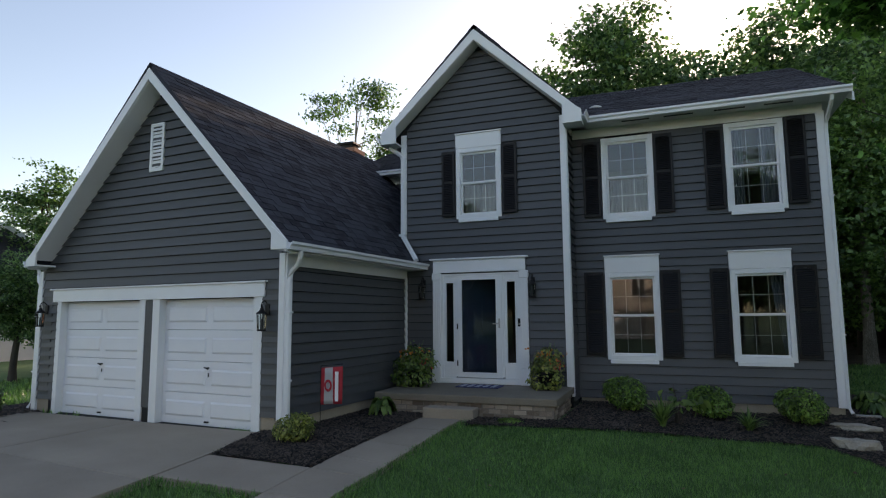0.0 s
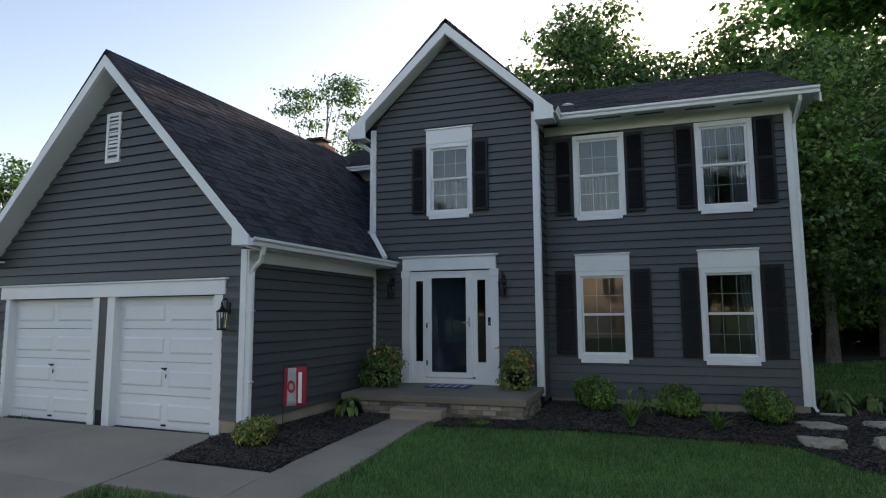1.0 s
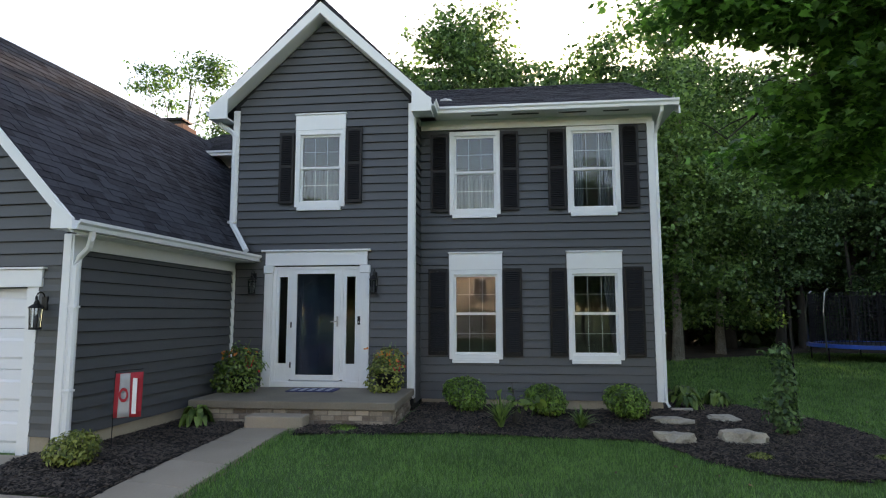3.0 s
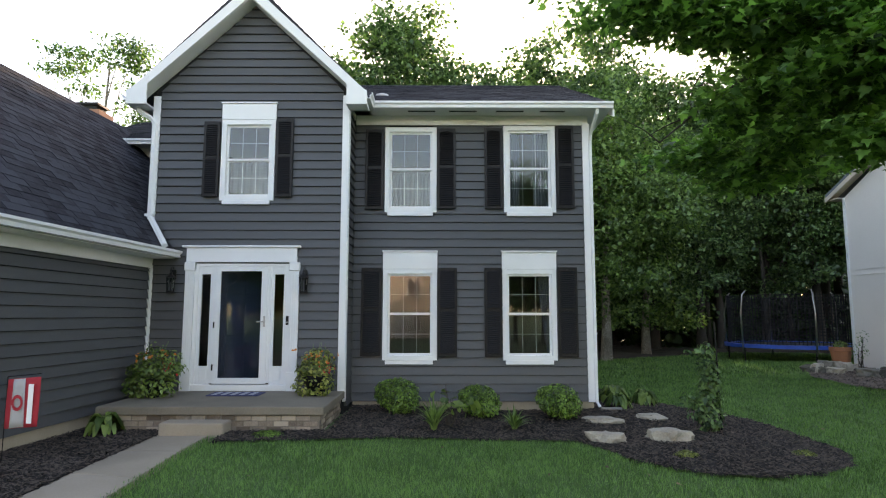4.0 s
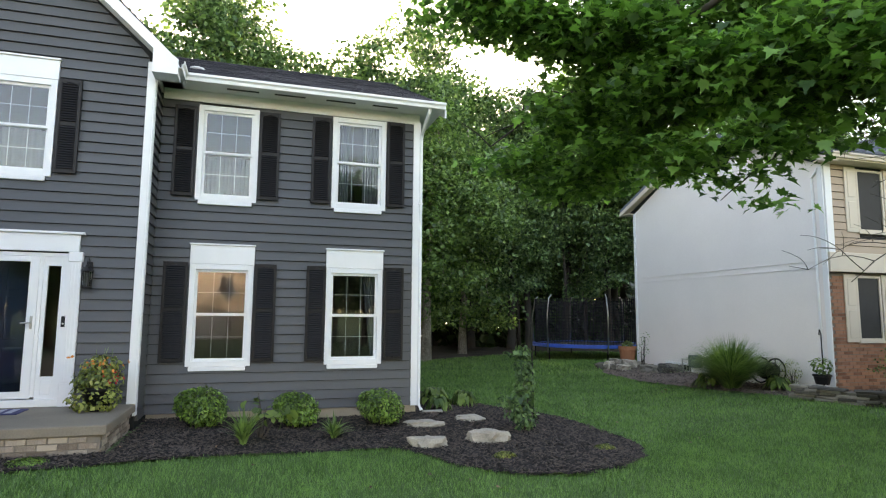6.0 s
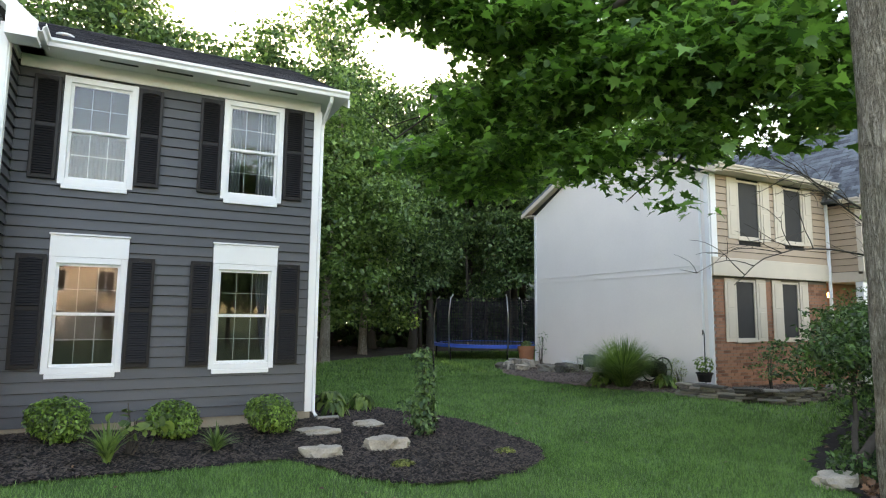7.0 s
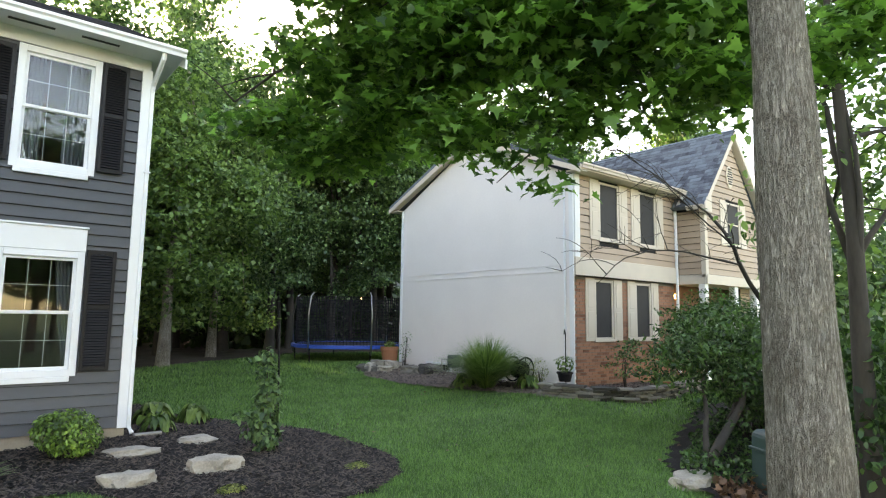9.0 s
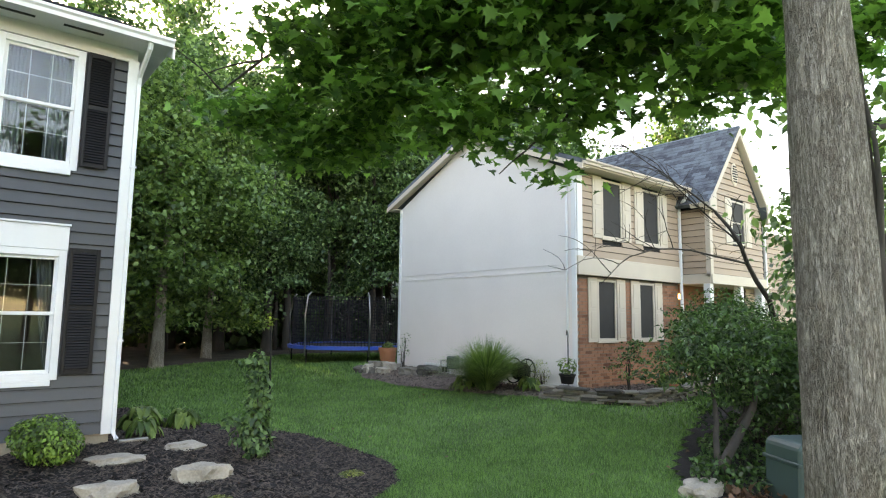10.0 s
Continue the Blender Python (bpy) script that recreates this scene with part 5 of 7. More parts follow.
    lamp = part("porch_lamp", bm, lm, m=Matrix.Translation((13.55, -0.42, 2.35)))
    tagged(lamp, "small lit porch lamp glowing warm", "lamp")
    structure(boxes("wall_neighbour_back", [(NX + 0.2, 17.1, 5.8, 5.98, 0, 5.1), (17.0, 17.1, -1.3, 5.8, 0, 5.0)], STUCCO), "far walls of the neighbouring house", "wall")
    v = boxes("foundation_vent", [(NX - 0.05, NX, 3.5, 4.62, 0.44, 0.50), (NX - 0.05, NX, 3.5, 4.62, 0.24, 0.29), (NX - 0.05, NX, 3.5, 3.56, 0.29, 0.44), (NX - 0.05, NX, 4.56, 4.62, 0.29, 0.44), (NX - 0.05, NX, 4.02, 4.08, 0.29, 0.44)], WHITE, bevel=0.004)
    tagged(v, "white framed basement window low in the white wall", "window")
    boxes("pane", [(NX - 0.02, NX - 0.012, 3.56, 4.56, 0.29, 0.44)], BLACK, v)
    for k in range(8):
        boxes("bar", [(NX - 0.035, NX - 0.025, 3.62 + 0.12 * k, 3.635 + 0.12 * k, 0.29, 0.44)], CHROME, v)
    me = boxes("gas_meter", [(NX - 0.32, NX - 0.08, 3.05, 3.35, 0.42, 0.75)], TEAL, bevel=0.03)
    tagged(me, "grey gas meter on the white wall", "gas meter")
    bm = bmesh.new()
    tube(bm, [(NX - 0.2, 3.35, 0.6), (NX - 0.2, 3.7, 0.62), (NX - 0.2, 3.72, 0.2)], 0.02, 6)
    part("pipe", bm, CHROME, me)


neighbour()


# ---- leaves, shrubs and trees ----
MAPLE = [(0, 0.0), (0.10, 0.12), (0.34, 0.06), (0.27, 0.20), (0.48, 0.36), (0.30, 0.42), (0.36, 0.62), (0.16, 0.56), (0, 1.0), (-0.16, 0.56), (-0.36, 0.62), (-0.30, 0.42), (-0.48, 0.36), (-0.27, 0.20), (-0.34, 0.06), (-0.10, 0.12)]
OVAL = [(0, 0), (0.28, 0.35), (0.22, 0.72), (0, 1.0), (-0.22, 0.72), (-0.28, 0.35)]
WOODLEAF = [(0, 0), (0.42, 0.45), (0, 1.0), (-0.42, 0.45)]
LANCE = [(0, 0), (0.2, 0.45), (0, 1.0), (-0.2, 0.45)]


def leaf_mesh(points, normals, size, shape, rng, droop=0.3, jitter=0.4):
    """Leaves at the points: verts and faces. Each leaf faces about its normal, hangs a little, and has its own turn and size."""
    n = len(points)
    k = len(shape)
    sh = np.array(shape)
    nrm = normals + rng.normal(0, jitter, (n, 3))
    nrm /= np.linalg.norm(nrm, axis=1)[:, None] + 1e-9
    ref = rng.normal(0, 1, (n, 3)) + np.array([0, 0, -droop * 3])
    a = ref - (ref * nrm).sum(1)[:, None] * nrm
    a /= np.linalg.norm(a, axis=1)[:, None] + 1e-9
    b = np.cross(nrm, a)
    s = size * rng.uniform(0.65, 1.25, n)
    fold = np.abs(sh[:, 0])
    v = points[:, None, :] + s[:, None, None] * (sh[None, :, 1, None] * a[:, None, :] + sh[None, :, 0, None] * b[:, None, :] + 0.35 * fold[None, :, None] * nrm[:, None, :] - 0.22 * (sh[None, :, 1, None] ** 2) * nrm[:, None, :])
    verts = v.reshape(-1, 3)
    faces = np.arange(n * k).reshape(n, k)
    return verts, faces


def mesh_np(name, verts, faces, material):
    """A mesh from arrays, all faces alike."""
    me = bpy.data.meshes.new(name)
    n, k = faces.shape
    me.vertices.add(len(verts))
    me.vertices.foreach_set("co", np.asarray(verts, np.float32).ravel())
    me.loops.add(n * k)
    me.loops.foreach_set("vertex_index", faces.astype(np.int32).ravel())
    me.polygons.add(n)
    me.polygons.foreach_set("loop_start", np.arange(0, n * k, k, dtype=np.int32))
    me.polygons.foreach_set("loop_total", np.full(n, k, np.int32))
    me.update(calc_edges=True)
    me.materials.append(material)
    return me


def blob_points(blobs, n, rng, shell=0.55, clumps=0.0):
    """Points in a crown of blobs (x, y, z, rx, ry, rz), denser outwards, gathered into sprays; and their outward normals."""
    B = np.array(blobs, float)
    vol = B[:, 3] * B[:, 4] * B[:, 5]
    pick = rng.choice(len(B), n, p=vol / vol.sum())
    d = rng.normal(0, 1, (n, 3))
    d /= np.linalg.norm(d, axis=1)[:, None]
    r = rng.uniform(shell, 1.0, n) ** 0.6
    p = B[pick, :3] + d * r[:, None] * B[pick, 3:]
    nr = d * (0.45 if clumps else 1.0) + np.array([0, 0, 0.8])
    if clumps:
        m = max(8, n // (30 if clumps < 0.3 else 62))
        c = p[rng.choice(n, m)]
        own = rng.randint(0, m, n)
        q = c[own] + rng.normal(0, 1, (n, 3)) * np.array([clumps, clumps, clumps * 0.26])
        keep = rng.uniform(0, 1, n) < 0.88
        p = np.where(keep[:, None], q, p)
    return p, nr


def limb(bm, a, b, r0, r1, rng, sides=7, sag=0.06, n=6):
    a, b = Vector(a), Vector(b)
    L = (b - a).length
    off = Vector((rng.uniform(-1, 1), rng.uniform(-1, 1), rng.uniform(0, 1))) * L * sag
    pts = [a.lerp(b, k / n) + off * math.sin(math.pi * k / n) + Vector((rng.uniform(-1, 1), rng.uniform(-1, 1), 0)) * L * 0.012 for k in range(n + 1)]
    pts[0] = a
    tube(bm, pts, [r0 + (r1 - r0) * k / n for k in range(n + 1)], sides)
    return pts


def tree(name, base, lean, height, radius, blobs, leaves, size, shape, leaf_mat, bark, label, seed, limbs=7, clumps=0.42, shell=0.45, category="tree", jitter=0.5):
    rng, rr = np.random.RandomState(seed), random.Random(seed)
    t = empty(name, Matrix.Translation(base), label, category)
    bm = bmesh.new()
    top = Vector((lean[0], lean[1], height))
    pts = [Vector((0, 0, -0.3)), Vector((0, 0, 0.0))] + [top * (k / 8) + Vector((rr.uniform(-1, 1), rr.uniform(-1, 1), 0)) * radius * 0.25 for k in range(1, 9)]
    tube(bm, pts, [radius * 1.5, radius * 1.25] + [radius * (1 - 0.085 * k) for k in range(1, 9)], 10)
    part("trunk", bm, bark, t, smooth=True)
    bm = bmesh.new()
    for k in range(limbs):
        b = blobs[k % len(blobs)]
        f = rr.uniform(0.35, 0.95)
        start = top * f
        end = Vector(b[:3]) + Vector((rr.uniform(-.5, .5) * b[3], rr.uniform(-.5, .5) * b[4], rr.uniform(-.2, .4) * b[5]))
        p = limb(bm, start, end, radius * 0.38 * (1.1 - f * 0.5), 0.012, rr)
        for _ in range(4):
            i = rr.randrange(2, len(p))
            limb(bm, p[i], p[i] + Vector((rr.uniform(-1, 1), rr.uniform(-1, 1), rr.uniform(-.3, .7))) * 0.5 * b[3], radius * 0.10, 0.006, rr, 5, n=4)
    part("limb_frame", bm, bark, t, smooth=True)
    p, nr = blob_points(blobs, leaves, rng, shell, clumps)
    v, f = leaf_mesh(p, nr, size, shape, rng, jitter=jitter)
    c = new("crown", mesh_np("crown", v, f, leaf_mat))
    c.parent = t
    tagged(c, kind="stuff")
    return t


# the woods: a few kinds, copied about
def wood_blobs(seed, h, w, low):
    r = random.Random(seed)
    out = []
    for k in range(15):
        z = low + (h - low) * (k + 0.5) / 15
        rad = w * math.sin(math.pi * (0.2 + 0.72 * (z - low) / (h - low))) ** 0.8
        a = r.uniform(0, 6.28)
        q = r.uniform(0.15, 0.75) * rad
        s = r.uniform(0.38, 0.62) * rad
        out.append((q * math.cos(a), q * math.sin(a), z, s, s, s * 0.7))
    return out


KINDS = []
for k, (h, w, low, mat_, n, sz) in enumerate(((12.5, 3.6, 3.4, LEAF_WOODS, 20000, 0.185), (10.5, 3.0, 1.6, LEAF_WOODS_LIGHT, 18000, 0.16), (14.0, 4.0, 4.5, LEAF_WOODS, 21000, 0.19), (9.0, 2.5, 2.7, LEAF_WOODS, 12000, 0.175))):
    base = ((3.9, 14.5), (3.0, 10.2), (-4.9, 13.0), (6.6, 15.5))[k]
    KINDS.append(tree("tree", (*base, ground_z(*base)), (0.3, 0.2), h * 0.9, 0.16 + 0.02 * k, wood_blobs(20 + k, h, w, low), n, sz, WOODLEAF, mat_, BARK_DARK if k != 1 else BARK,
                      ("tall leafy deciduous tree at the edge of the woods", "young leafy tree with a pale slanting trunk on the lawn edge", "tall broad deciduous tree rising behind the roof", "low-branched leafy tree in dark woods")[k], 40 + k))
rt = random.Random(9)
# x<0, y=24..26: row hidden behind the roofs, added to block the low sun.
PLACES = [(2, -3.6, 12.6, 1.02), (1, -1.4, 13.5, 1.0), (1, 0.6, 13.6, 1.2), (0, -3, 25, 1.0), (2, -8, 26, 0.95), (2, -18.5, 25, 0.95), (0, -24, 24, 0.95), (0, 1.5, 15.5, 1.12), (0, 8.2, 17.0, 1.05), (1, 5.2, 12.6, 0.98), (3, 1.2, 12.2, 0.85), (2, 11.5, 15.5, 1.0), (0, 14.5, 12.5, 1.0), (2, 5.8, 19.5, 1.25), (2, 0.8, 19.5, 0.95),
          (0, 10.5, 20.5, 1.1), (3, 9.4, 15.2, 0.95), (3, 12.6, 13.6, 1.0), (2, 16.5, 18, 1.1), (0, 3.4, 24, 1.35), (2, 8.0, 26, 1.2), (0, 13.5, 25, 1.2), (0, -1.0, 22.5, 0.8), (2, 20.5, 13, 1.0),
          (3, 4.8, 16.8, 0.9), (3, 7.9, 13.9, 0.9), (3, 11.0, 18.4, 1.1), (3, 2.2, 17.5, 1.0), (3, 14.8, 16.5, 1.2), (0, 18.0, 8.0, 1.0), (3, 6.2, 22, 1.3), (3, 3.0, 21, 1.2), (3, 15.5, 21, 1.3),
          (0, 25, 6, 1.1), (1, -19.5, 13, 0.95), (1, -16.5, 16, 1.0), (0, -29, 6.5, 0.72), (0, -32, 1.5, 0.75), (3, -21, 2.5, 0.45), (3, -24.5, -2.5, 0.5), (3, -19.5, -0.5, 0.42), (3, -21, 1.2, 0.5), (3, -18.5, 2.5, 0.42)]
for kind, x, y, s in PLACES:
    o = copy_thing(KINDS[kind], pose(x, y, ground_z(x, y) - 0.05, 0, 0, rt.uniform(0, 360)))
    o.scale = (s * rt.uniform(0.9, 1.1), s * rt.uniform(0.9, 1.1), s)
# the far depth of the woods; its gloom is put into the leaf colour
rng = np.random.RandomState(90)
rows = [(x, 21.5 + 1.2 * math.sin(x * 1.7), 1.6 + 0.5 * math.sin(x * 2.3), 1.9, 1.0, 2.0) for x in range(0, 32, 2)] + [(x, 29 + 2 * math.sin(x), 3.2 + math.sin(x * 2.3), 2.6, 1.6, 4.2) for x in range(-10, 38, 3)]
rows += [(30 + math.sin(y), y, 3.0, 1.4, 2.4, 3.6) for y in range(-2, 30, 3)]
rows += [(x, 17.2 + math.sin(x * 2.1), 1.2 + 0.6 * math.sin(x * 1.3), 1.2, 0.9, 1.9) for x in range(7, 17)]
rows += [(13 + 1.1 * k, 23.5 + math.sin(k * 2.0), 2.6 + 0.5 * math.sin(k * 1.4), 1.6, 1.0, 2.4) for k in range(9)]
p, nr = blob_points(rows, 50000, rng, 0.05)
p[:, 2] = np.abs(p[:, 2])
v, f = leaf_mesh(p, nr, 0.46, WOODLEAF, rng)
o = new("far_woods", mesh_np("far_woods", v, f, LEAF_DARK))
tagged(o, "tangled undergrowth deep in the woods with gloom in its leaf colour", "woods", kind="stuff")
# thin sparse tree behind the garage
tree("tree", (-15.2, 10.0, 0.5), (0.4, 0.0), 10.2, 0.10, [(-1.1, 0, 10.4, 1.0, 1.0, 0.6), (0.9, 0, 10.6, 1.0, 1.0, 0.6), (1.5, 0.3, 8.8, 0.9, 0.9, 0.9), (-1.0, 0, 8.0, 1.2, 1.0, 0.7), (1.0, 0, 7.2, 1.1, 1.0, 0.8), (0, 0, 6.0, 1.5, 1.3, 0.9), (-0.6, 0.2, 9.2, 0.5, 0.5, 0.4)],
     8500, 0.14, OVAL, LEAF_WOODS, BARK, "slender sparse tree with pale bare branches behind the garage", 77, limbs=9, clumps=0.3)
# bare thin trunks in the gloom of the woods
for k in range(34):
    x, y = rt.uniform(1.5, 16), rt.uniform(13.5, 26)
    bm = bmesh.new()
    tube(bm, [(0, 0, -0.2), (rt.uniform(-.1, .1), 0, 3), (rt.uniform(-.3, .3), rt.uniform(-.2, .2), 6.5)], [rt.uniform(0.06, 0.13), 0.07, 0.04], 7)
    o = part("sapling_trunk", bm, BARK_DARK, m=Matrix.Translation((x, y, ground_z(x, y))), smooth=True)
    tagged(o, "thin dark bare tree trunk in the woods", "tree trunk", group="woodland trunks")

# the street maple with its low spreading boughs
BOUGHS_LOW = [(0.20, -2.95, 3.62, 0.32), (0.45, -3.38, 3.60, 0.50), (0.78, -3.86, 3.27, 0.50), (0.96, -4.39, 3.25, 0.50), (0.62, -3.70, 4.30, 0.35), (0.79, -4.23, 3.91, 0.60), (0.90, -5.02, 3.45, 0.50), (1.06, -5.51, 3.22, 0.45),
              (1.18, -5.84, 3.07, 0.38), (1.28, -6.15, 2.81, 0.26), (1.42, -6.37, 2.67, 0.20), (1.34, -6.37, 3.11, 0.38), (0.85, -5.08, 4.11, 0.60), (1.06, -5.71, 3.71, 0.55), (1.21, -6.22, 3.71, 0.55), (1.40, -6.71, 3.31, 0.40)]
BOUGHS_HIGH = [(1.28, -6.80, 3.72, 0.50), (1.51, -7.06, 3.35, 0.35), (1.70, -7.33, 3.20, 0.32), (1.41, -7.28, 3.60, 0.45), (2.79, -7.12, 3.74, 0.45), (3.31, -7.83, 3.87, 0.50), (3.75, -7.14, 3.81, 0.40), (1.02, -5.75, 4.19, 0.60), (1.45, -6.05, 4.59, 0.50), (1.69, -6.46, 4.25, 0.55), (1.94, -6.82, 4.25, 0.55), (2.14, -7.10, 3.93, 0.50), (2.24, -6.48, 3.94, 0.42), (1.64, -6.19, 4.03, 0.45), (0.81, -5.18, 4.72, 0.50),
               (-0.99, -4.43, 4.99, 0.40), (-0.53, -4.74, 4.76, 0.50), (-0.00, -5.05, 4.56, 0.60), (0.50, -5.47, 4.37, 0.60), (0.94, -5.74, 3.88, 0.55), (0.12, -4.72, 3.86, 0.28), (-0.56, -4.86, 4.94, 0.50),
               (1.75, -7.30, 3.04, 0.27), (1.55, -7.02, 3.12, 0.30), (2.60, -7.20, 3.52, 0.38), (1.46, -6.68, 3.08, 0.32), (2.20, -7.00, 3.45, 0.34)]


def maple(base, radius, height, seed):
    """The street maple: a furrowed trunk, thin spreading boughs and sprays of lobed leaves."""
    rng, rr = np.random.RandomState(seed), random.Random(seed)
    t = empty("maple_tree", Matrix.Translation(base), "mature maple with furrowed grey bark and low spreading leafy boughs", "maple tree")
    bm = bmesh.new()
    sides, rings = 72, 110
    grid = []
    for j in range(rings + 1):
        z = -0.2 + (height + 0.2) * j / rings
        flare = 1 + 0.28 * math.exp(-max(z, 0) / 0.35) - 0.10 * min(z, 3.6)
        ring = []
        for k in range(sides):
            a = 2 * math.pi * k / sides
            c, s = math.cos(a), math.sin(a)
            q = Vector((c * 2.2, s * 2.2, z * 0.45))
            swirl = noise.noise(Vector((c * 1.2, s * 1.2, z * 0.9))) * 0.07
            cut = abs(noise.noise(Vector((c * 5.2, s * 5.2, z * 1.1)) + Vector((3, 1, 0)))) * 0.12 + abs(noise.noise(Vector((c * 11, s * 11, z * 1.8)))) * 0.10
            knot = 0.22 * math.exp(-((a - 3.95) ** 2 / 0.05 + (z - 1.62) ** 2 / 0.012)) + 0.12 * math.exp(-((a - 4.6) ** 2 / 0.03 + (z - 2.9) ** 2 / 0.01))
            r = radius * flare * (1 + swirl + cut - 0.07 + knot)
            lean = Vector((-0.020 * z, 0.012 * z, 0))
            ring.append(bm.verts.new(Vector((c * r, s * r, z)) + lean))
        grid.append(ring)
    for g0, g1 in zip(grid, grid[1:]):
        for k in range(sides):
            bm.faces.new((g0[k], g0[(k + 1) % sides], g1[(k + 1) % sides], g1[k]))
    part("trunk", bm, BARK, t, smooth=True)
    o = Vector(base)
    low = [(Vector(b[:3]) - o + Vector((0, 0, 0.12)), b[3] * 0.94) for b in BOUGHS_LOW + BOUGHS_HIGH]
    crown = [(Vector((rr.uniform(-1.6, 2.6), rr.uniform(-2.0, 4.5), rr.uniform(5.4, 9.0))), rr.uniform(0.8, 1.3)) for _ in range(16)]
    for k in range(7):
        goal = (low + crown)[(k * 5) % (len(low) + 4)][0]
        start = Vector((0, 0, 0)) + Vector((-0.02, 0.012, 1)) * rr.uniform(4.6, 6.2)
        bm = bmesh.new()
        p = limb(bm, start, goal + Vector((0, 0, 0.3)), 0.05, 0.010, rr, 7, 0.10, 9)
        for _ in range(9):
            i = rr.randrange(3, len(p))
            e = p[i] + Vector((rr.uniform(-1, 1), rr.uniform(-1, 1), rr.uniform(-.4, .5))) * 0.7
            limb(bm, p[i], e, 0.012, 0.004, rr, 5, 0.08, 5)
        part("branch", bm, BARK_DARK, t, smooth=True)
    blobs = [(*c, r, r, r * 0.62) for c, r in low]
    p1, n1 = blob_points(blobs, 24500, rng, 0.1, 0.15)
    p2, n2 = blob_points([(*c, r * 1.3, r * 1.3, r * 0.8) for c, r in crown], 7000, rng, 0.2, 0.25)
    p2, n2 = p2[::2], n2[::2]
    p, nr = np.concatenate([p1, p2]), np.concatenate([n1, n2])
    v, f = leaf_mesh(p, nr + np.array([0, -0.15, 0.5]), 0.124, MAPLE, rng, jitter=0.42)
    c = new("crown", mesh_np("crown", v, f, LEAF_MAPLE))
    c.parent = t
    tagged(c, "dense lobed maple leaves", kind="stuff")


maple((1.50, -7.96, -0.42), 0.222, 6.6, 5)
# a second, darker trunk further along the verge
tree("tree", (6.25, -6.9, -0.3), (-0.25, 0.1), 6.5, 0.125, [(0.2, 0.3, 5.4, 1.6, 1.5, 0.8), (1.4, -0.4, 4.6, 1.6, 1.4, 0.8), (0.6, 0.8, 6.8, 2.0, 1.8, 1.0), (2.2, 0.6, 3.6, 1.3, 1.2, 0.7)], 3600, 0.16, OVAL, LEAF_WOODS_LIGHT, BARK_DARK, "dark forked tree behind the maple", 8, limbs=9)


def shrub(name, base, blobs, leaves, size, shape, material, label, seed, category="shrub", group="", stems=6, bark=None, clumps=0.0, shell=0.5, jitter=0.6):
    rng, rr = np.random.RandomState(seed), random.Random(seed)
    t = empty(name, Matrix.Translation(base), label, category, group)
    bm = bmesh.new()
    for k in range(stems):
        b = blobs[k % len(blobs)]
        limb(bm, (rr.uniform(-.04, .04), rr.uniform(-.04, .04), -0.05), (b[0] + rr.uniform(-.4, .4) * b[3], b[1] + rr.uniform(-.4, .4) * b[4], b[2]), 0.014, 0.004, rr, 5, n=4)
    part("stem_cluster", bm, bark or BARK_DARK, t)
    p, nr = blob_points(blobs, leaves, rng, shell, clumps)
    p = p[p[:, 2] > -0.02]
    v, f = leaf_mesh(p, nr[:len(p)], size, shape, rng, jitter=jitter)
    c = new("foliage", mesh_np("foliage", v, f, material))
    c.parent = t
    tagged(c, kind="stuff")
    return t


def on(x, y, dz=0.03):
    return (x, y, ground_z(x, y) + dz)


for k, (x, y, s) in enumerate(((-3.47, -0.72, 1.08), (-2.12, -0.62, 1.0), (-0.80, -0.62, 1.06))):
    shrub("boxwood", on(x, y), [(0, 0, 0.30 * s, 0.34 * s, 0.34 * s, 0.24 * s), (0.08, -0.05, 0.22 * s, 0.30 * s, 0.30 * s, 0.2 * s), (-0.1, 0.03, 0.34 * s, 0.24 * s, 0.24 * s, 0.18 * s)], 2600, 0.05, OVAL, LEAF_BOX, "rounded light green boxwood shrub in the mulch bed", 100 + k, "shrub", "boxwoods by the wall", stems=9, shell=0.7)
shrub("dwarf_shrub", on(-7.30, -4.95), [(0, 0, 0.18, 0.28, 0.26, 0.18), (0.1, 0, 0.25, 0.18, 0.18, 0.14), (-0.15, 0, 0.14, 0.17, 0.17, 0.12)], 1500, 0.045, OVAL, LEAF_YELLOW, "small yellow-green shrub at the garage corner", 110, stems=10)
shrub("drive_shrub", on(-13.7, -4.9), [(0, 0, 0.3, 0.4, 0.4, 0.3), (-0.5, -0.3, 0.25, 0.35, 0.35, 0.25)], 1500, 0.06, OVAL, LEAF_DARK, "dark green shrub beside the driveway", 111)


def blade_tuft(name, base, count, length, width, spread, material, label, seed, category="plant", arch=0.5, group=""):
    """A tuft of long arching blades."""
    rr = random.Random(seed)
    verts, faces = [], []
    for k in range(count):
        a = rr.uniform(0, 6.283)
        L = length * rr.uniform(0.55, 1.1)
        out = spread * rr.uniform(0.15, 1.0)
        d = Vector((math.cos(a), math.sin(a), 0))
        side = Vector((-d.y, d.x, 0)) * width * 0.5
        o = d * rr.uniform(0, 0.1) * spread
        n0 = len(verts)
        for j in range(5):
            f = j / 4
            p = o + d * out * f ** 1.6 + Vector((0, 0, L * (f - arch * f * f * out / max(spread, 0.01))))
            w = (1 - f ** 2) * (0.35 + min(1, 3 * f))
            verts += [(p - side * w)[:], (p + side * w)[:]]
        faces += [(n0 + 2 * j, n0 + 2 * j + 1, n0 + 2 * j + 3, n0 + 2 * j + 2) for j in range(4)]
    t = raw(name, verts, faces, material)
    t.matrix_world = Matrix.Translation(base)
    return tagged(t, label, category, group)


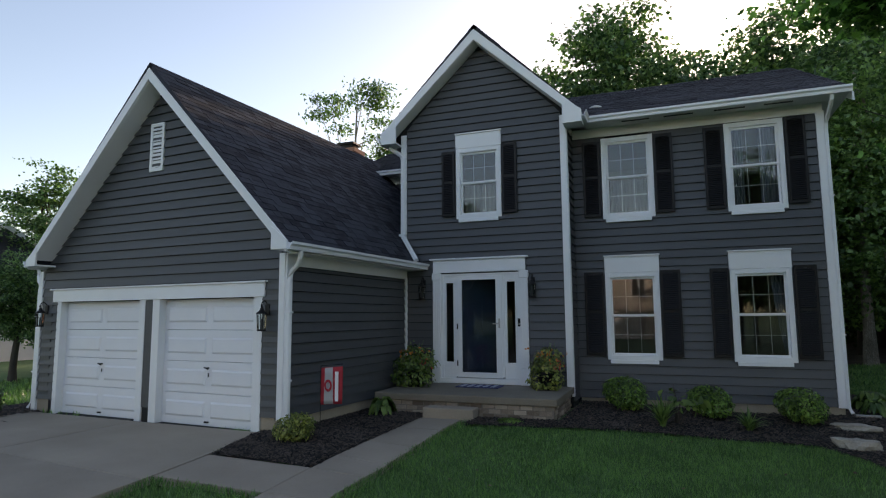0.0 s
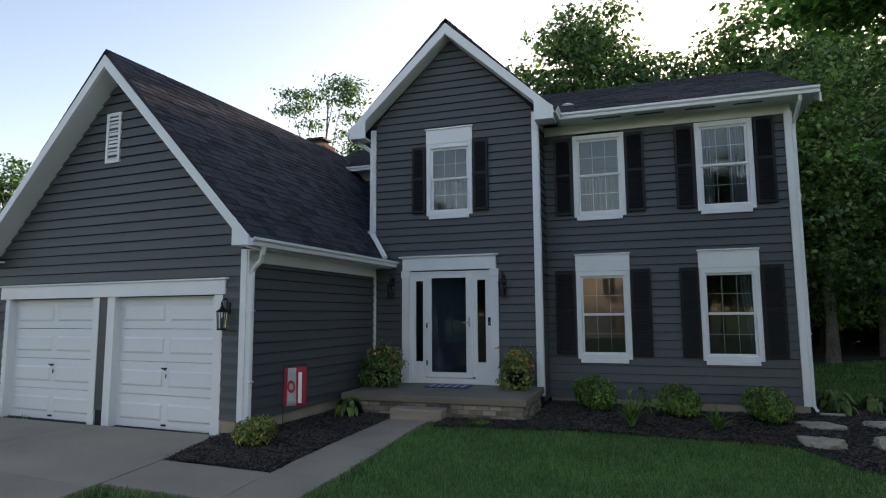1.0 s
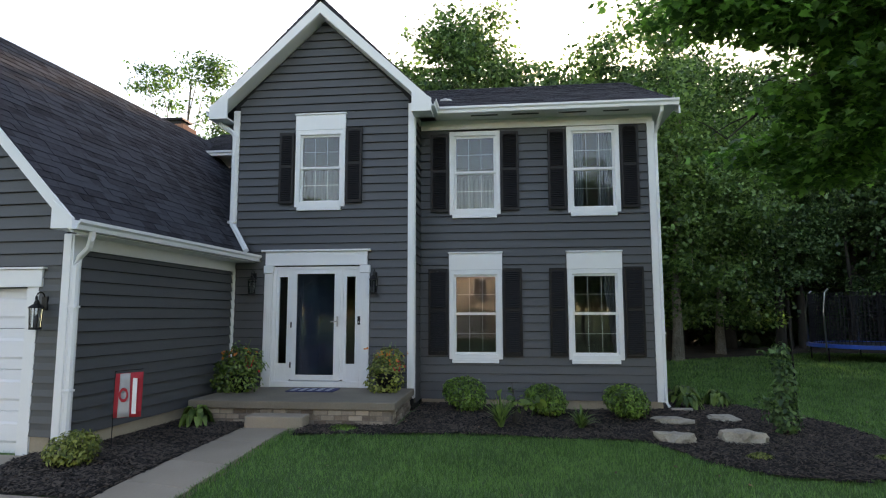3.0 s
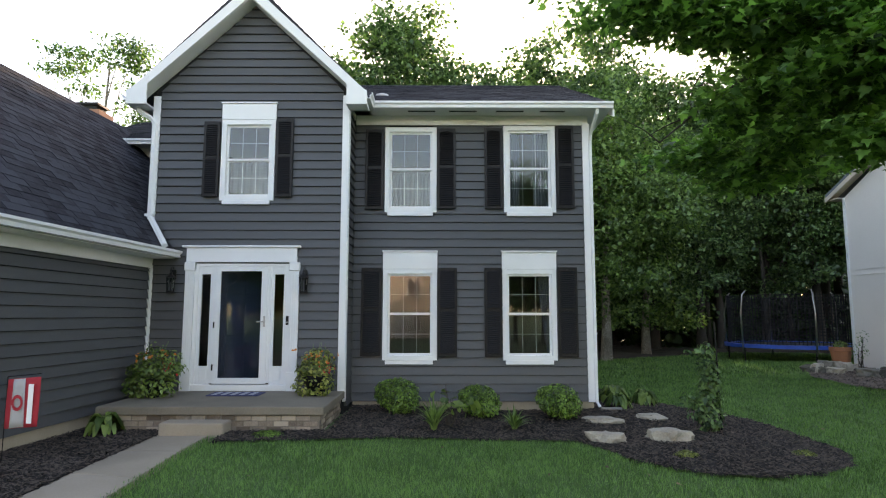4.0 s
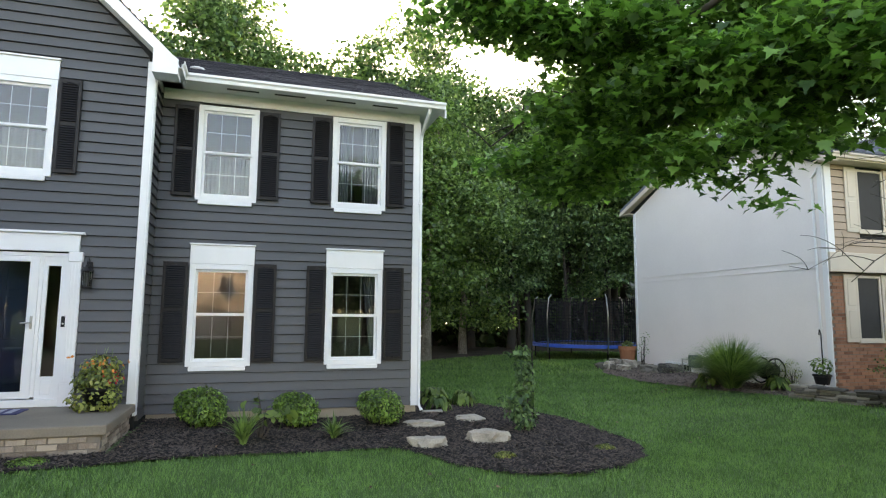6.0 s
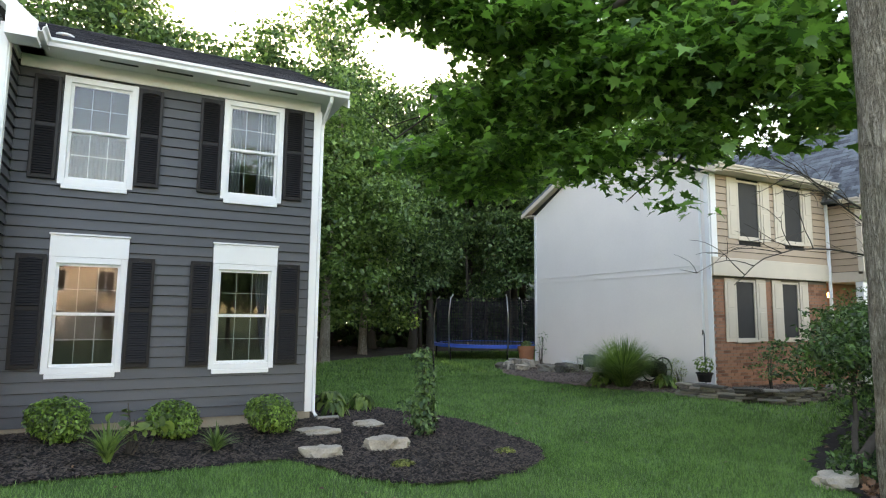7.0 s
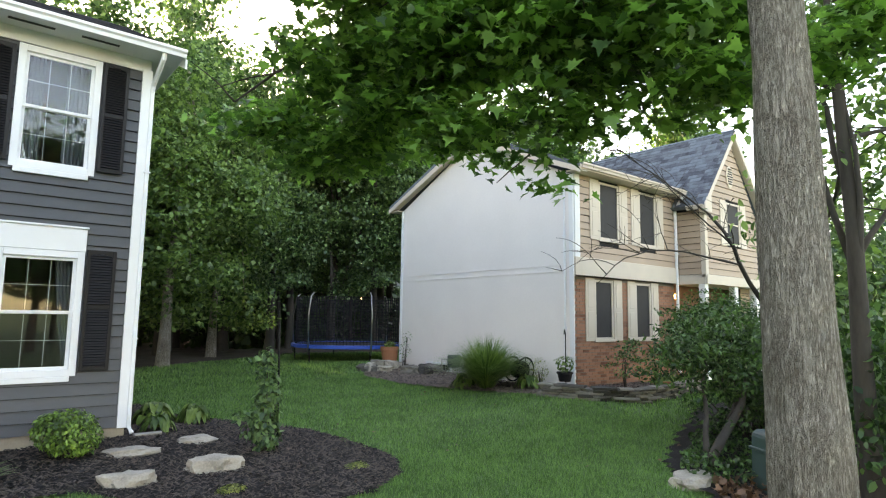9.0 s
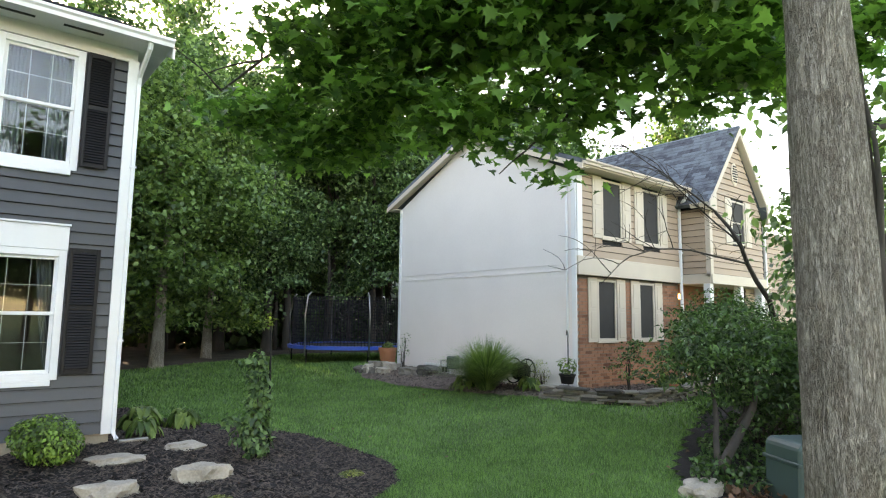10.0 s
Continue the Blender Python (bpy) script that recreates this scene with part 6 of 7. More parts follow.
blade_tuft("daylily", on(-2.84, -2.0), 95, 0.58, 0.028, 0.40, LEAF_GRASS, "daylily clump with arching strap leaves in the mulch", 3, group="daylilies")
blade_tuft("daylily", on(-1.62, -1.42), 75, 0.42, 0.026, 0.33, LEAF_GRASS, "daylily clump with arching strap leaves in the mulch", 4, group="daylilies")
shrub("tall_perennial", on(-2.62, -1.55), [(0, 0, 0.42, 0.30, 0.26, 0.16), (0.2, 0, 0.32, 0.2, 0.2, 0.12), (-0.05, 0, 0.62, 0.05, 0.05, 0.12)], 34, 0.16, OVAL, LEAF_HOSTA, "leafy perennial with broad green leaves in the mulch", 112, "plant", stems=6)
blade_tuft("ornamental_grass", on(7.45, 0.75), 3200, 1.30, 0.012, 1.65, LEAF_GRASS, "large arching clump of green ornamental grass", 6, "ornamental grass", arch=0.58)


def hosta(base, n, r, material, label, seed):
    rr = random.Random(seed)
    verts, faces = [], []
    for k in range(n):
        a = rr.uniform(0, 6.283)
        out = r * rr.uniform(0.25, 1.0)
        d = Vector((math.cos(a), math.sin(a), 0))
        s = Vector((-d.y, d.x, 0))
        L, w = r * rr.uniform(0.5, 0.8), r * rr.uniform(0.16, 0.24)
        z0 = 0.24 * r / 0.3 * (1 - out / r) + 0.07
        n0 = len(verts)
        for j in range(5):
            f = j / 4
            p = d * (out * 0.4 + L * f) + Vector((0, 0, z0 + 0.08 * math.sin(math.pi * f) - 0.12 * f * f))
            ww = w * math.sin(math.pi * min(0.97, 0.08 + 0.9 * f)) ** 0.8
            verts += [(p - s * ww + Vector((0, 0, 0.02)))[:], p[:], (p + s * ww + Vector((0, 0, 0.02)))[:]]
        for j in range(4):
            b = n0 + 3 * j
            faces += [(b, b + 1, b + 4, b + 3), (b + 1, b + 2, b + 5, b + 4)]
    t = raw("hosta", verts, faces, material, smooth=True)
    t.matrix_world = Matrix.Translation(base)
    tagged(t, label, "hosta", "hostas")


hosta(on(-7.2, -2.62), 40, 0.25, LEAF_HOSTA, "variegated hosta at the foot of the porch", 21)
hosta(on(0.55, 0.9), 50, 0.32, LEAF_HOSTA, "variegated hosta at the house corner", 22)
hosta(on(0.42, 0.15), 36, 0.24, LEAF_HOSTA, "variegated hosta at the house corner", 23)
hosta(on(1.10, 0.72), 60, 0.27, LEAF_HOSTA, "low mounded hosta on the mulch edge", 24)
hosta(on(7.9, -0.1), 40, 0.3, LEAF_HOSTA, "green hosta by the neighbouring wall", 25)
hosta(on(7.2, 1.2), 40, 0.32, LEAF_HOSTA, "green hosta by the neighbouring wall", 26)
hosta(on(10.9, -1.6), 40, 0.32, LEAF_HOSTA, "green hosta by the neighbouring brick wall", 27)

# young staked climber in the bed
shrub("staked_sapling", on(1.36, -1.42), [(0.02, 0, 0.22, 0.20, 0.2, 0.2), (-0.03, 0, 0.48, 0.20, 0.18, 0.2), (0.04, 0, 0.75, 0.17, 0.16, 0.2), (0.0, 0, 1.02, 0.15, 0.14, 0.2), (-0.02, 0, 1.25, 0.13, 0.13, 0.12), (-0.32, 0, 0.5, 0.12, 0.1, 0.1), (-0.24, 0, 1.22, 0.12, 0.06, 0.06), (-0.18, 0.05, 0.3, 0.14, 0.1, 0.1)],
      950, 0.085, OVAL, LEAF_WOODS, "young leafy sapling tied to a dark stake in the bed", 120, "sapling", stems=5)
bm = bmesh.new()
tube(bm, [(1.56, -1.40, ground_z(1.5, -1.4) - 0.2), (1.52, -1.38, 1.62)], 0.014, 6)
tagged(part("garden_stake", bm, BLACK), "dark green metal garden stake", "stake")

# big shrub, hedge and ivy near the verge
big = shrub("large_shrub", on(7.75, -4.85), [(0.9, -0.7, 0.55, 1.0, 0.8, 0.45), (1.8, -0.9, 0.9, 0.9, 0.8, 0.5), (-0.6, 0.1, 0.5, 0.8, 0.6, 0.35), (0.3, -0.2, 0.4, 0.9, 0.7, 0.35), (0, 0.3, 1.3, 1.2, 1.1, 0.6), (-0.7, 0.1, 1.5, 0.9, 0.9, 0.5), (0.7, 0.8, 1.7, 1.0, 1.0, 0.5), (-0.2, -0.4, 0.9, 0.9, 0.8, 0.5), (1.2, 0.2, 1.1, 1.0, 0.9, 0.6), (-1.0, 0.6, 1.15, 0.7, 0.7, 0.4), (0.6, -0.9, 1.2, 1.0, 0.9, 0.6), (1.6, -0.4, 1.5, 0.9, 0.9, 0.5)], 19000, 0.10, LANCE, LEAF_SHRUB, "large spreading dark green shrub with crooked stems", 130, stems=14, clumps=0.12, shell=0.3)
for a, b, w in (((-1.95, -0.35, -0.05), (0.2, 0.1, 1.05), 0.07), ((-1.8, -0.25, -0.05), (-0.5, 0.4, 1.2), 0.045), ((-0.9, -0.1, 0.35), (0.6, -0.3, 1.2), 0.04)):
    bm = bmesh.new()
    limb(bm, a, b, w, w * 0.4, random.Random(int(w * 1000)), 8, 0.08, 8)
    part("stem", bm, BARK_DARK, big, "thick crooked leaning stem", smooth=True)
shrub("ground_cover", on(6.5, -5.1), [(0, 0, 0.10, 0.9, 0.5, 0.14), (-0.8, -0.3, 0.08, 0.5, 0.5, 0.12), (0.9, 0.3, 0.12, 0.9, 0.6, 0.18), (0.4, -0.8, 0.12, 0.9, 0.5, 0.16)], 2600, 0.075, OVAL, LEAF_SHRUB, "low green ground cover under the spreading shrub", 135, "ground cover", stems=6)
shrub("porch_shrub", on(11.6, -2.6), [(0, 0, 1.2, 1.2, 1.0, 0.8), (1.2, 0.2, 1.4, 1.2, 1.0, 0.8), (-0.4, 0, 1.8, 0.8, 0.8, 0.5)], 5200, 0.09, LANCE, LEAF_SHRUB, "dark evergreen shrub before the neighbouring porch", 131, shell=0.5)
shrub("brick_wall_shrub", on(9.9, -1.2), [(0, 0, 0.6, 0.45, 0.4, 0.4), (0.1, 0, 0.9, 0.3, 0.3, 0.2)], 700, 0.06, OVAL, LEAF_WOODS, "thin green shrub before the brick wall", 132, clumps=0.08)
shrub("verge_hedge", on(6.6, -7.6), [(0, 0, 0.7, 0.9, 1.2, 0.8), (0.5, -0.8, 1.2, 1.0, 1.2, 0.9), (0.2, 0.3, 1.6, 0.8, 0.9, 0.7), (1.4, 0.6, 1.0, 1.2, 1.0, 0.9), (2.4, 1.6, 1.1, 1.2, 1.0, 0.9), (-0.3, 0.55, 0.6, 0.5, 0.4, 0.5), (-0.25, 0.5, 1.3, 0.5, 0.4, 0.5), (-0.1, 0.4, 2.0, 0.5, 0.4, 0.4)], 6800, 0.12, OVAL, LEAF_SHRUB, "dense dark hedge along the verge", 133, stems=10)
shrub("hanging_foliage", on(9.6, -5.6), [(0, 0, 2.2, 1.4, 1.2, 1.0), (1.5, 0.4, 2.6, 1.6, 1.3, 1.2), (0.2, 0.2, 3.4, 1.3, 1.2, 0.8)], 3000, 0.14, OVAL, LEAF_WOODS, "leafy tall shrub behind the maple", 134, stems=10)
# leafless crooked ornamental tree before the neighbouring house
bm = bmesh.new()
rr = random.Random(41)
root = Vector(on(12.3, -3.75))
fork = Vector((10.3, -3.1, 4.0))
stem = limb(bm, root, fork, 0.07, 0.032, rr, 8, 0.10, 10)
low_arm = limb(bm, stem[7], Vector((6.6, -2.9, 2.35)), 0.022, 0.006, rr, 6, 0.14, 10)
high_arm = limb(bm, fork, Vector((7.9, -2.6, 5.0)), 0.022, 0.006, rr, 6, 0.08, 10)
mid_arm = limb(bm, stem[8], Vector((8.6, -2.7, 4.75)), 0.020, 0.006, rr, 6, 0.10, 9)
for arm in (low_arm, high_arm, mid_arm, stem[5:]):
    for k in range(7):
        i = rr.randrange(2, len(arm))
        e = arm[i] + Vector((rr.uniform(-1.5, 0.3), rr.uniform(-0.4, 0.7), rr.uniform(-0.5, 0.9)))
        p = limb(bm, arm[i], e, 0.010, 0.004, rr, 5, 0.12, 6)
        for _ in range(3):
            j = rr.randrange(2, len(p))
            limb(bm, p[j], p[j] + Vector((rr.uniform(-.7, .2), rr.uniform(-.3, .4), rr.uniform(-.35, .4))), 0.007, 0.003, rr, 4, 0.1, 4)
tagged(part("bare_tree", bm, BARK_DARK, smooth=True), "small leafless tree with crooked dark branches", "tree")


# ---- planters on the porch ----
def planter(x, y, s, seed, label, tall):
    t = empty("planter", Matrix.Translation((x, y, 0.472)), label, "planter", "porch planters")
    bm = bmesh.new()
    lathe(bm, [(0.14, 0), (0.19, 0.26), (0.205, 0.27), (0.205, 0.31), (0.17, 0.31), (0.15, 0.25)], 18)
    part("pot", bm, BLACK, t, smooth=True)
    rng = np.random.RandomState(seed)
    blobs = [(0, 0, 0.42, 0.27 * s, 0.24 * s, 0.16), (0.03, 0, 0.58, 0.22 * s, 0.2 * s, 0.14), (0, -0.14, 0.24, 0.24 * s, 0.12 * s, 0.22), (-0.14 * s, -0.08, 0.16, 0.16 * s, 0.14 * s, 0.18), (0.12 * s, -0.1, 0.18, 0.15 * s, 0.13 * s, 0.18)]
    if tall:
        blobs.append((-0.02, 0, 0.74, 0.12, 0.12, 0.1))
    p, nr = blob_points(blobs, int(900 * s), rng, 0.6)
    p[:, 2] = np.maximum(p[:, 2], 0.02)
    v, f = leaf_mesh(p, nr, 0.065, OVAL, rng)
    c = new("foliage", mesh_np("foliage", v, f, LEAF_YELLOW if not tall else LEAF_HOSTA))
    c.parent = t
    for mat_, n, zz in ((PETAL, 16, 0.45), (PETAL_O, 26, 0.62)):
        q = np.stack([rng.normal(0.22 if mat_ is PETAL else 0.0, 0.06 if mat_ is PETAL else 0.13, n), rng.normal(-0.12, 0.08, n), rng.normal(zz, 0.05, n)], 1)
        v, f = leaf_mesh(q, np.tile([0, -1.0, 0.6], (n, 1)), 0.05, OVAL, rng)
        c = new("blossom", mesh_np("blossom", v, f, mat_))
        c.parent = t
        tagged(c, kind="stuff")
    bm = bmesh.new()
    for k in range(9):
        a = rng.uniform(0, 6.28)
        limb(bm, (0, 0, 0.3), (0.16 * math.cos(a), 0.16 * math.sin(a), rng.uniform(0.7, 0.86)), 0.004, 0.002, random.Random(k), 4, n=3)
    part("stalk_cluster", bm, LEAF_GRASS, t)


planter(-4.70, -1.22, 1.15, 61, "planter overflowing with yellow-green coleus and red flowers", False)
planter(-7.12, -1.42, 1.6, 62, "planter overflowing with trailing green foliage and flowers", True)


# ---- rocks ----
def rock(name, base, size, seed, material, label, category="stone", group="", turn=0.0):
    rng = random.Random(seed)
    bm = bmesh.new()
    bmesh.ops.create_icosphere(bm, subdivisions=3, radius=1.0)
    off = Vector((rng.uniform(-50, 50), rng.uniform(-50, 50), rng.uniform(-50, 50)))
    for v in bm.verts:
        n = v.co.normalized()
        d = 1 + 0.42 * noise.noise(n * 1.6 + off) + 0.20 * noise.noise(n * 3.2 + off) + 0.05 * noise.noise(n * 8 + off)
        c = n * d
        top = 0.60 + 0.10 * noise.noise(n * 1.7 + off)
        c.z = max(top + (c.z - top) * 0.07 if c.z > top else c.z, -0.5)
        v.co = Vector((c.x * size[0] / 0.85, c.y * size[1] / 0.85, c.z * size[2] / 0.62))
    ob = part(name, bm, material, m=Matrix.Translation(base) @ Matrix.Rotation(radians(turn), 4, 'Z'))
    return tagged(ob, label, category, group)


rock("stepping_stone", on(-0.10, -0.78, 0.04), (0.26, 0.15, 0.055), 1, STONE, "flat tan stepping stone on the mulch", group="bed stones", turn=-8)
rock("stepping_stone", on(0.76, -0.52, 0.04), (0.21, 0.14, 0.055), 2, STONE, "flat tan stepping stone on the mulch", group="bed stones")
rock("boulder", on(-0.36, -2.02, 0.05), (0.235, 0.14, 0.11), 3, STONE, "rounded pale tan boulder on the mulch", "boulder", "bed stones")
rock("boulder", on(0.56, -1.92, 0.06), (0.26, 0.15, 0.13), 4, STONE, "angular pale tan boulder on the mulch", "boulder", "bed stones", turn=-18)
rock("boulder", on(5.25, -5.22, 0.02), (0.30, 0.2, 0.10), 5, STONE, "pale flat stone on the lawn edge", "boulder")
rr = random.Random(17)
for k in range(12):
    x, y = 7.0 + rr.uniform(0, 1.4), 4.2 + rr.uniform(-0.8, 1.2)
    rock("edging_stone", on(x, y, 0.04), (rr.uniform(.16, .32), rr.uniform(.12, .24), rr.uniform(.10, .22)), 30 + k, STONE_GREY if k % 3 else STONE, "weathered grey edging stone in the neighbouring bed", "stone", "neighbouring bed stones", rr.uniform(0, 90))
# dry-stacked ledge wall
ledge = empty("wall_ledge", label="low dry-stacked grey ledgestone garden wall", category="garden wall", kind="structure")
line = [(7.55, -0.85), (8.0, -1.9), (8.5, -2.45), (9.6, -2.45), (11.3, -2.2)]
for r in range(6):
    for (x0, y0), (x1, y1) in zip(line, line[1:]):
        L = math.hypot(x1 - x0, y1 - y0)
        s = rr.uniform(-0.15, 0)
        while s < L:
            w = rr.uniform(0.22, 0.55)
            f = (s + w / 2) / L
            if 0 <= f <= 1:
                x, y = x0 + (x1 - x0) * f, y0 + (y1 - y0) * f
                bm = bmesh.new()
                v = box(bm, -w / 2, w / 2 - 0.012, -0.14, 0.14, 0, 0.05)
                for q in v:
                    q.co += Vector((rr.uniform(-1, 1) * 0.02, rr.uniform(-1, 1) * 0.03, rr.uniform(-1, 1) * 0.008))
                part("stone", bm, STONE_GREY, ledge, m=pose(x + rr.uniform(-.04, .04), y + rr.uniform(-.03, .03), ground_z(x, y) - 0.06 + r * 0.055, 0, 0, math.degrees(math.atan2(y1 - y0, x1 - x0)) + rr.uniform(-5, 5)), bevel=0.01)
            s += w
# low moss and ground-cover patches
for k, (x, y, r) in enumerate(((-5.0, -2.72, 0.22), (0.42, -2.84, 0.16), (2.06, -2.60, 0.17))):
    rng = np.random.RandomState(200 + k)
    p, nr = blob_points([(0, 0, 0.0, r, r * 0.7, 0.06)], 500, rng, 0.3)
    p[:, 2] = np.abs(p[:, 2]) + 0.02
    v, f = leaf_mesh(p, nr + np.array([0, 0, 1.0]), 0.035, LANCE, rng)
    o = new("moss_patch", mesh_np("moss_patch", v, f, (LEAF_BOX, LEAF_YELLOW, LEAF_YELLOW)[k]))
    o.matrix_world = Matrix.Translation(on(x, y))
    tagged(o, "small mat of green ground cover on the mulch", "ground cover", kind="stuff")

# ---- flag on the bed ----
fl = empty("garden_flag", Matrix.Translation((-7.20, -4.22, 0)) @ Matrix.Rotation(radians(-8), 4, 'Z'), "red and grey garden flag on a thin black stand", "garden flag")
bm = bmesh.new()
tube(bm, [(-0.20, 0.0, 0.05), (-0.20, 0.0, 1.05)], 0.005, 5)
tube(bm, [(-0.20, 0.0, 1.05), (0.20, 0.0, 1.09)], 0.005, 5)
part("stand", bm, BLACK, fl)


def cloth(name, x0, x1, z0, z1, y, material, label=""):
    verts, faces = [], []
    for j in range(7):
        for i in range(7):
            x, z = x0 + (x1 - x0) * i / 6, z0 + (z1 - z0) * j / 6
            verts.append((x, y + 0.010 * math.sin(x * 22 + z * 4), z + 0.09 * x))
    faces = [(j * 7 + i, j * 7 + i + 1, (j + 1) * 7 + i + 1, (j + 1) * 7 + i) for j in range(6) for i in range(6)]
    o = raw(name, verts, faces, material, fl, label, smooth=True)
    o.modifiers.new("thickness", 'SOLIDIFY').thickness = 0.003
    return o


cloth("banner", -0.19, 0.19, 0.52, 1.04, 0.0, RED_FLAG)
cloth("grey_band", -0.13, 0.03, 0.525, 1.035, -0.006, GREY_FLAG)
bm = bmesh.new()
for a in np.linspace(0, 2 * math.pi, 20, endpoint=False):
    b = a + 2 * math.pi / 20
    v = [bm.verts.new((-0.05 + r * 0.8 * math.cos(t), -0.018, 0.78 + r * math.sin(t))) for r, t in ((0.05, a), (0.085, a), (0.085, b), (0.05, b))]
    bm.faces.new(v)
part("emblem", bm, RED_FLAG, fl, "plain red ring")
boxes("bar", [(0.075, 0.135, -0.020, -0.017, 0.57, 0.98)], WHITE, fl, "pale bar")

# ---- trampoline ----
def trampoline(c, r, h):
    t = empty("trampoline", Matrix.Translation(c), "round trampoline with a blue pad and black safety net", "trampoline")
    bm = bmesh.new()
    n = 40
    rings = [[bm.verts.new((q * math.cos(2 * math.pi * k / n), q * math.sin(2 * math.pi * k / n), z)) for k in range(n)] for q, z in ((r, h - 0.10), (r, h + 0.01), (r * 0.86, h + 0.015), (r * 0.86, h - 0.04))]
    for a, b in zip(rings, rings[1:] + rings[:1]):
        for k in range(n):
            bm.faces.new((a[k], a[(k + 1) % n], b[(k + 1) % n], b[k]))
    part("pad", bm, BLUE_PAD, t, "blue vinyl edge pad")
    bm = bmesh.new()
    lathe(bm, [(r * 0.86, h - 0.02), (r * 0.86, h - 0.005)], 32)
    part("jumping_mat", bm, NET, t)
    for k in range(6):
        a = 2 * math.pi * (k + 0.3) / 6
        bm = bmesh.new()
        x, y = r * 0.97 * math.cos(a), r * 0.97 * math.sin(a)
        tube(bm, [(x, y, h - 0.04), (x, y, 0.02)], 0.025, 6)
        part("leg", bm, BLACK, t)
        bm = bmesh.new()
        tube(bm, [(x * 1.03, y * 1.03, h - 0.3), (x * 1.05, y * 1.05, h + 1.0), (x * 1.0, y * 1.0, h + 1.6), (x * 0.94, y * 0.94, h + 1.72)], 0.028, 6)
        part("pole", bm, CHROME, t, "grey padded net pole", smooth=True)
    bm = bmesh.new()
    m = 110
    for k in range(m):
        a = 2 * math.pi * k / m
        x, y = r * 0.93 * math.cos(a), r * 0.93 * math.sin(a)
        box(bm, x - 0.008, x + 0.008, y - 0.008, y + 0.008, h, h + 1.6)
    for j in range(14):
        z = h + 0.1 + j * 0.112
        for k in range(m):
            a, b = 2 * math.pi * k / m, 2 * math.pi * (k + 1) / m
            v = [bm.verts.new((r * 0.93 * math.cos(q), r * 0.93 * math.sin(q), zz)) for q, zz in ((a, z), (b, z), (b, z + 0.016), (a, z + 0.016))]
            bm.faces.new(v)
    tagged(part("net", bm, NET, t, "black safety netting"), kind="stuff")


trampoline((8.95, 9.3, 0.20), 2.05, 0.60)


# ---- pots and garden things by the white wall ----
def pot(name, base, r, h, material, label, plant=None, seed=0):
    t = empty(name, Matrix.Translation(base), label, "plant pot")
    bm = bmesh.new()
    lathe(bm, [(r * 0.72, 0), (r * 0.95, h * 0.8), (r * 1.05, h * 0.82), (r * 1.05, h), (r * 0.92, h), (r * 0.85, h * 0.85)], 20)
    part("pot", bm, material, t, smooth=False)
    if plant:
        rng = np.random.RandomState(seed)
        p, nr = blob_points([(0, 0, h + plant[0], plant[1], plant[1], plant[0])], 160, rng)
        v, f = leaf_mesh(p, nr, 0.07, OVAL, rng)
        c = new("plant", mesh_np("plant", v, f, LEAF_HOSTA))
        c.parent = t
        tagged(c, kind="stuff")
    return t


pot("terracotta_pot", on(8.0, 5.45), 0.26, 0.56, TERRACOTTA, "tall ribbed terracotta pot with a small plant", (0.08, 0.16), 5)
pot("terracotta_pot", on(9.75, -2.35, 0.12), 0.10, 0.18, TERRACOTTA, "small terracotta pot on the ledge stones")
hp = pot("hanging_kettle", on(8.35, -0.75, 0.22), 0.17, 0.2, BLACK, "black kettle planter with trailing green fern", (0.18, 0.2), 6)
bm = bmesh.new()
tube(bm, [(8.42, -0.72, 0.1), (8.42, -0.72, 1.45), (8.36, -0.74, 1.52), (8.32, -0.76, 1.42)], 0.012, 6)
tagged(part("shepherd_hook", bm, BLACK, smooth=True), "black metal shepherd hook by the white wall", "plant hook")
reel = empty("hose_reel", Matrix.Translation(on(8.3, 0.55)), "black garden hose reel by the white wall", "hose reel")
for yy in (-0.2, 0.2):
    bm = bmesh.new()
    pts = [(0.28 * math.cos(a), yy, 0.36 + 0.28 * math.sin(a)) for a in np.linspace(0, 2 * math.pi, 19)]
    tube(bm, pts, 0.018, 6, cap=False)
    part("rim", bm, BLACK, reel, smooth=True)
for k in range(8):
    bm = bmesh.new()
    a = math.pi * k / 4
    tube(bm, [(0, -0.2, 0.36), (0.28 * math.cos(a), -0.2, 0.36 + 0.28 * math.sin(a))], 0.010, 5)
    part("spoke", bm, BLACK, reel)
bm = bmesh.new()
lathe(bm, [(0.16, -0.18), (0.2, -0.1), (0.2, 0.1), (0.16, 0.18)], 16)
part("coiled_hose", bm, BLACK, reel, m=Matrix.Translation((0, 0, 0.36)) @ Matrix.Rotation(radians(90), 4, 'X'))
shrub("dry_perennial", on(8.2, 5.0), [(0, 0, 0.5, 0.2, 0.2, 0.25), (0.1, 0, 0.85, 0.15, 0.15, 0.2)], 120, 0.05, OVAL, LEAF_WOODS, "thin wiry perennial beside the terracotta pot", 140, "plant")
shrub("dry_perennial", on(8.15, -0.2), [(0, 0, 0.4, 0.2, 0.2, 0.3)], 200, 0.05, LANCE, LEAF_YELLOW, "dry wispy plant by the white wall", 141, "plant")

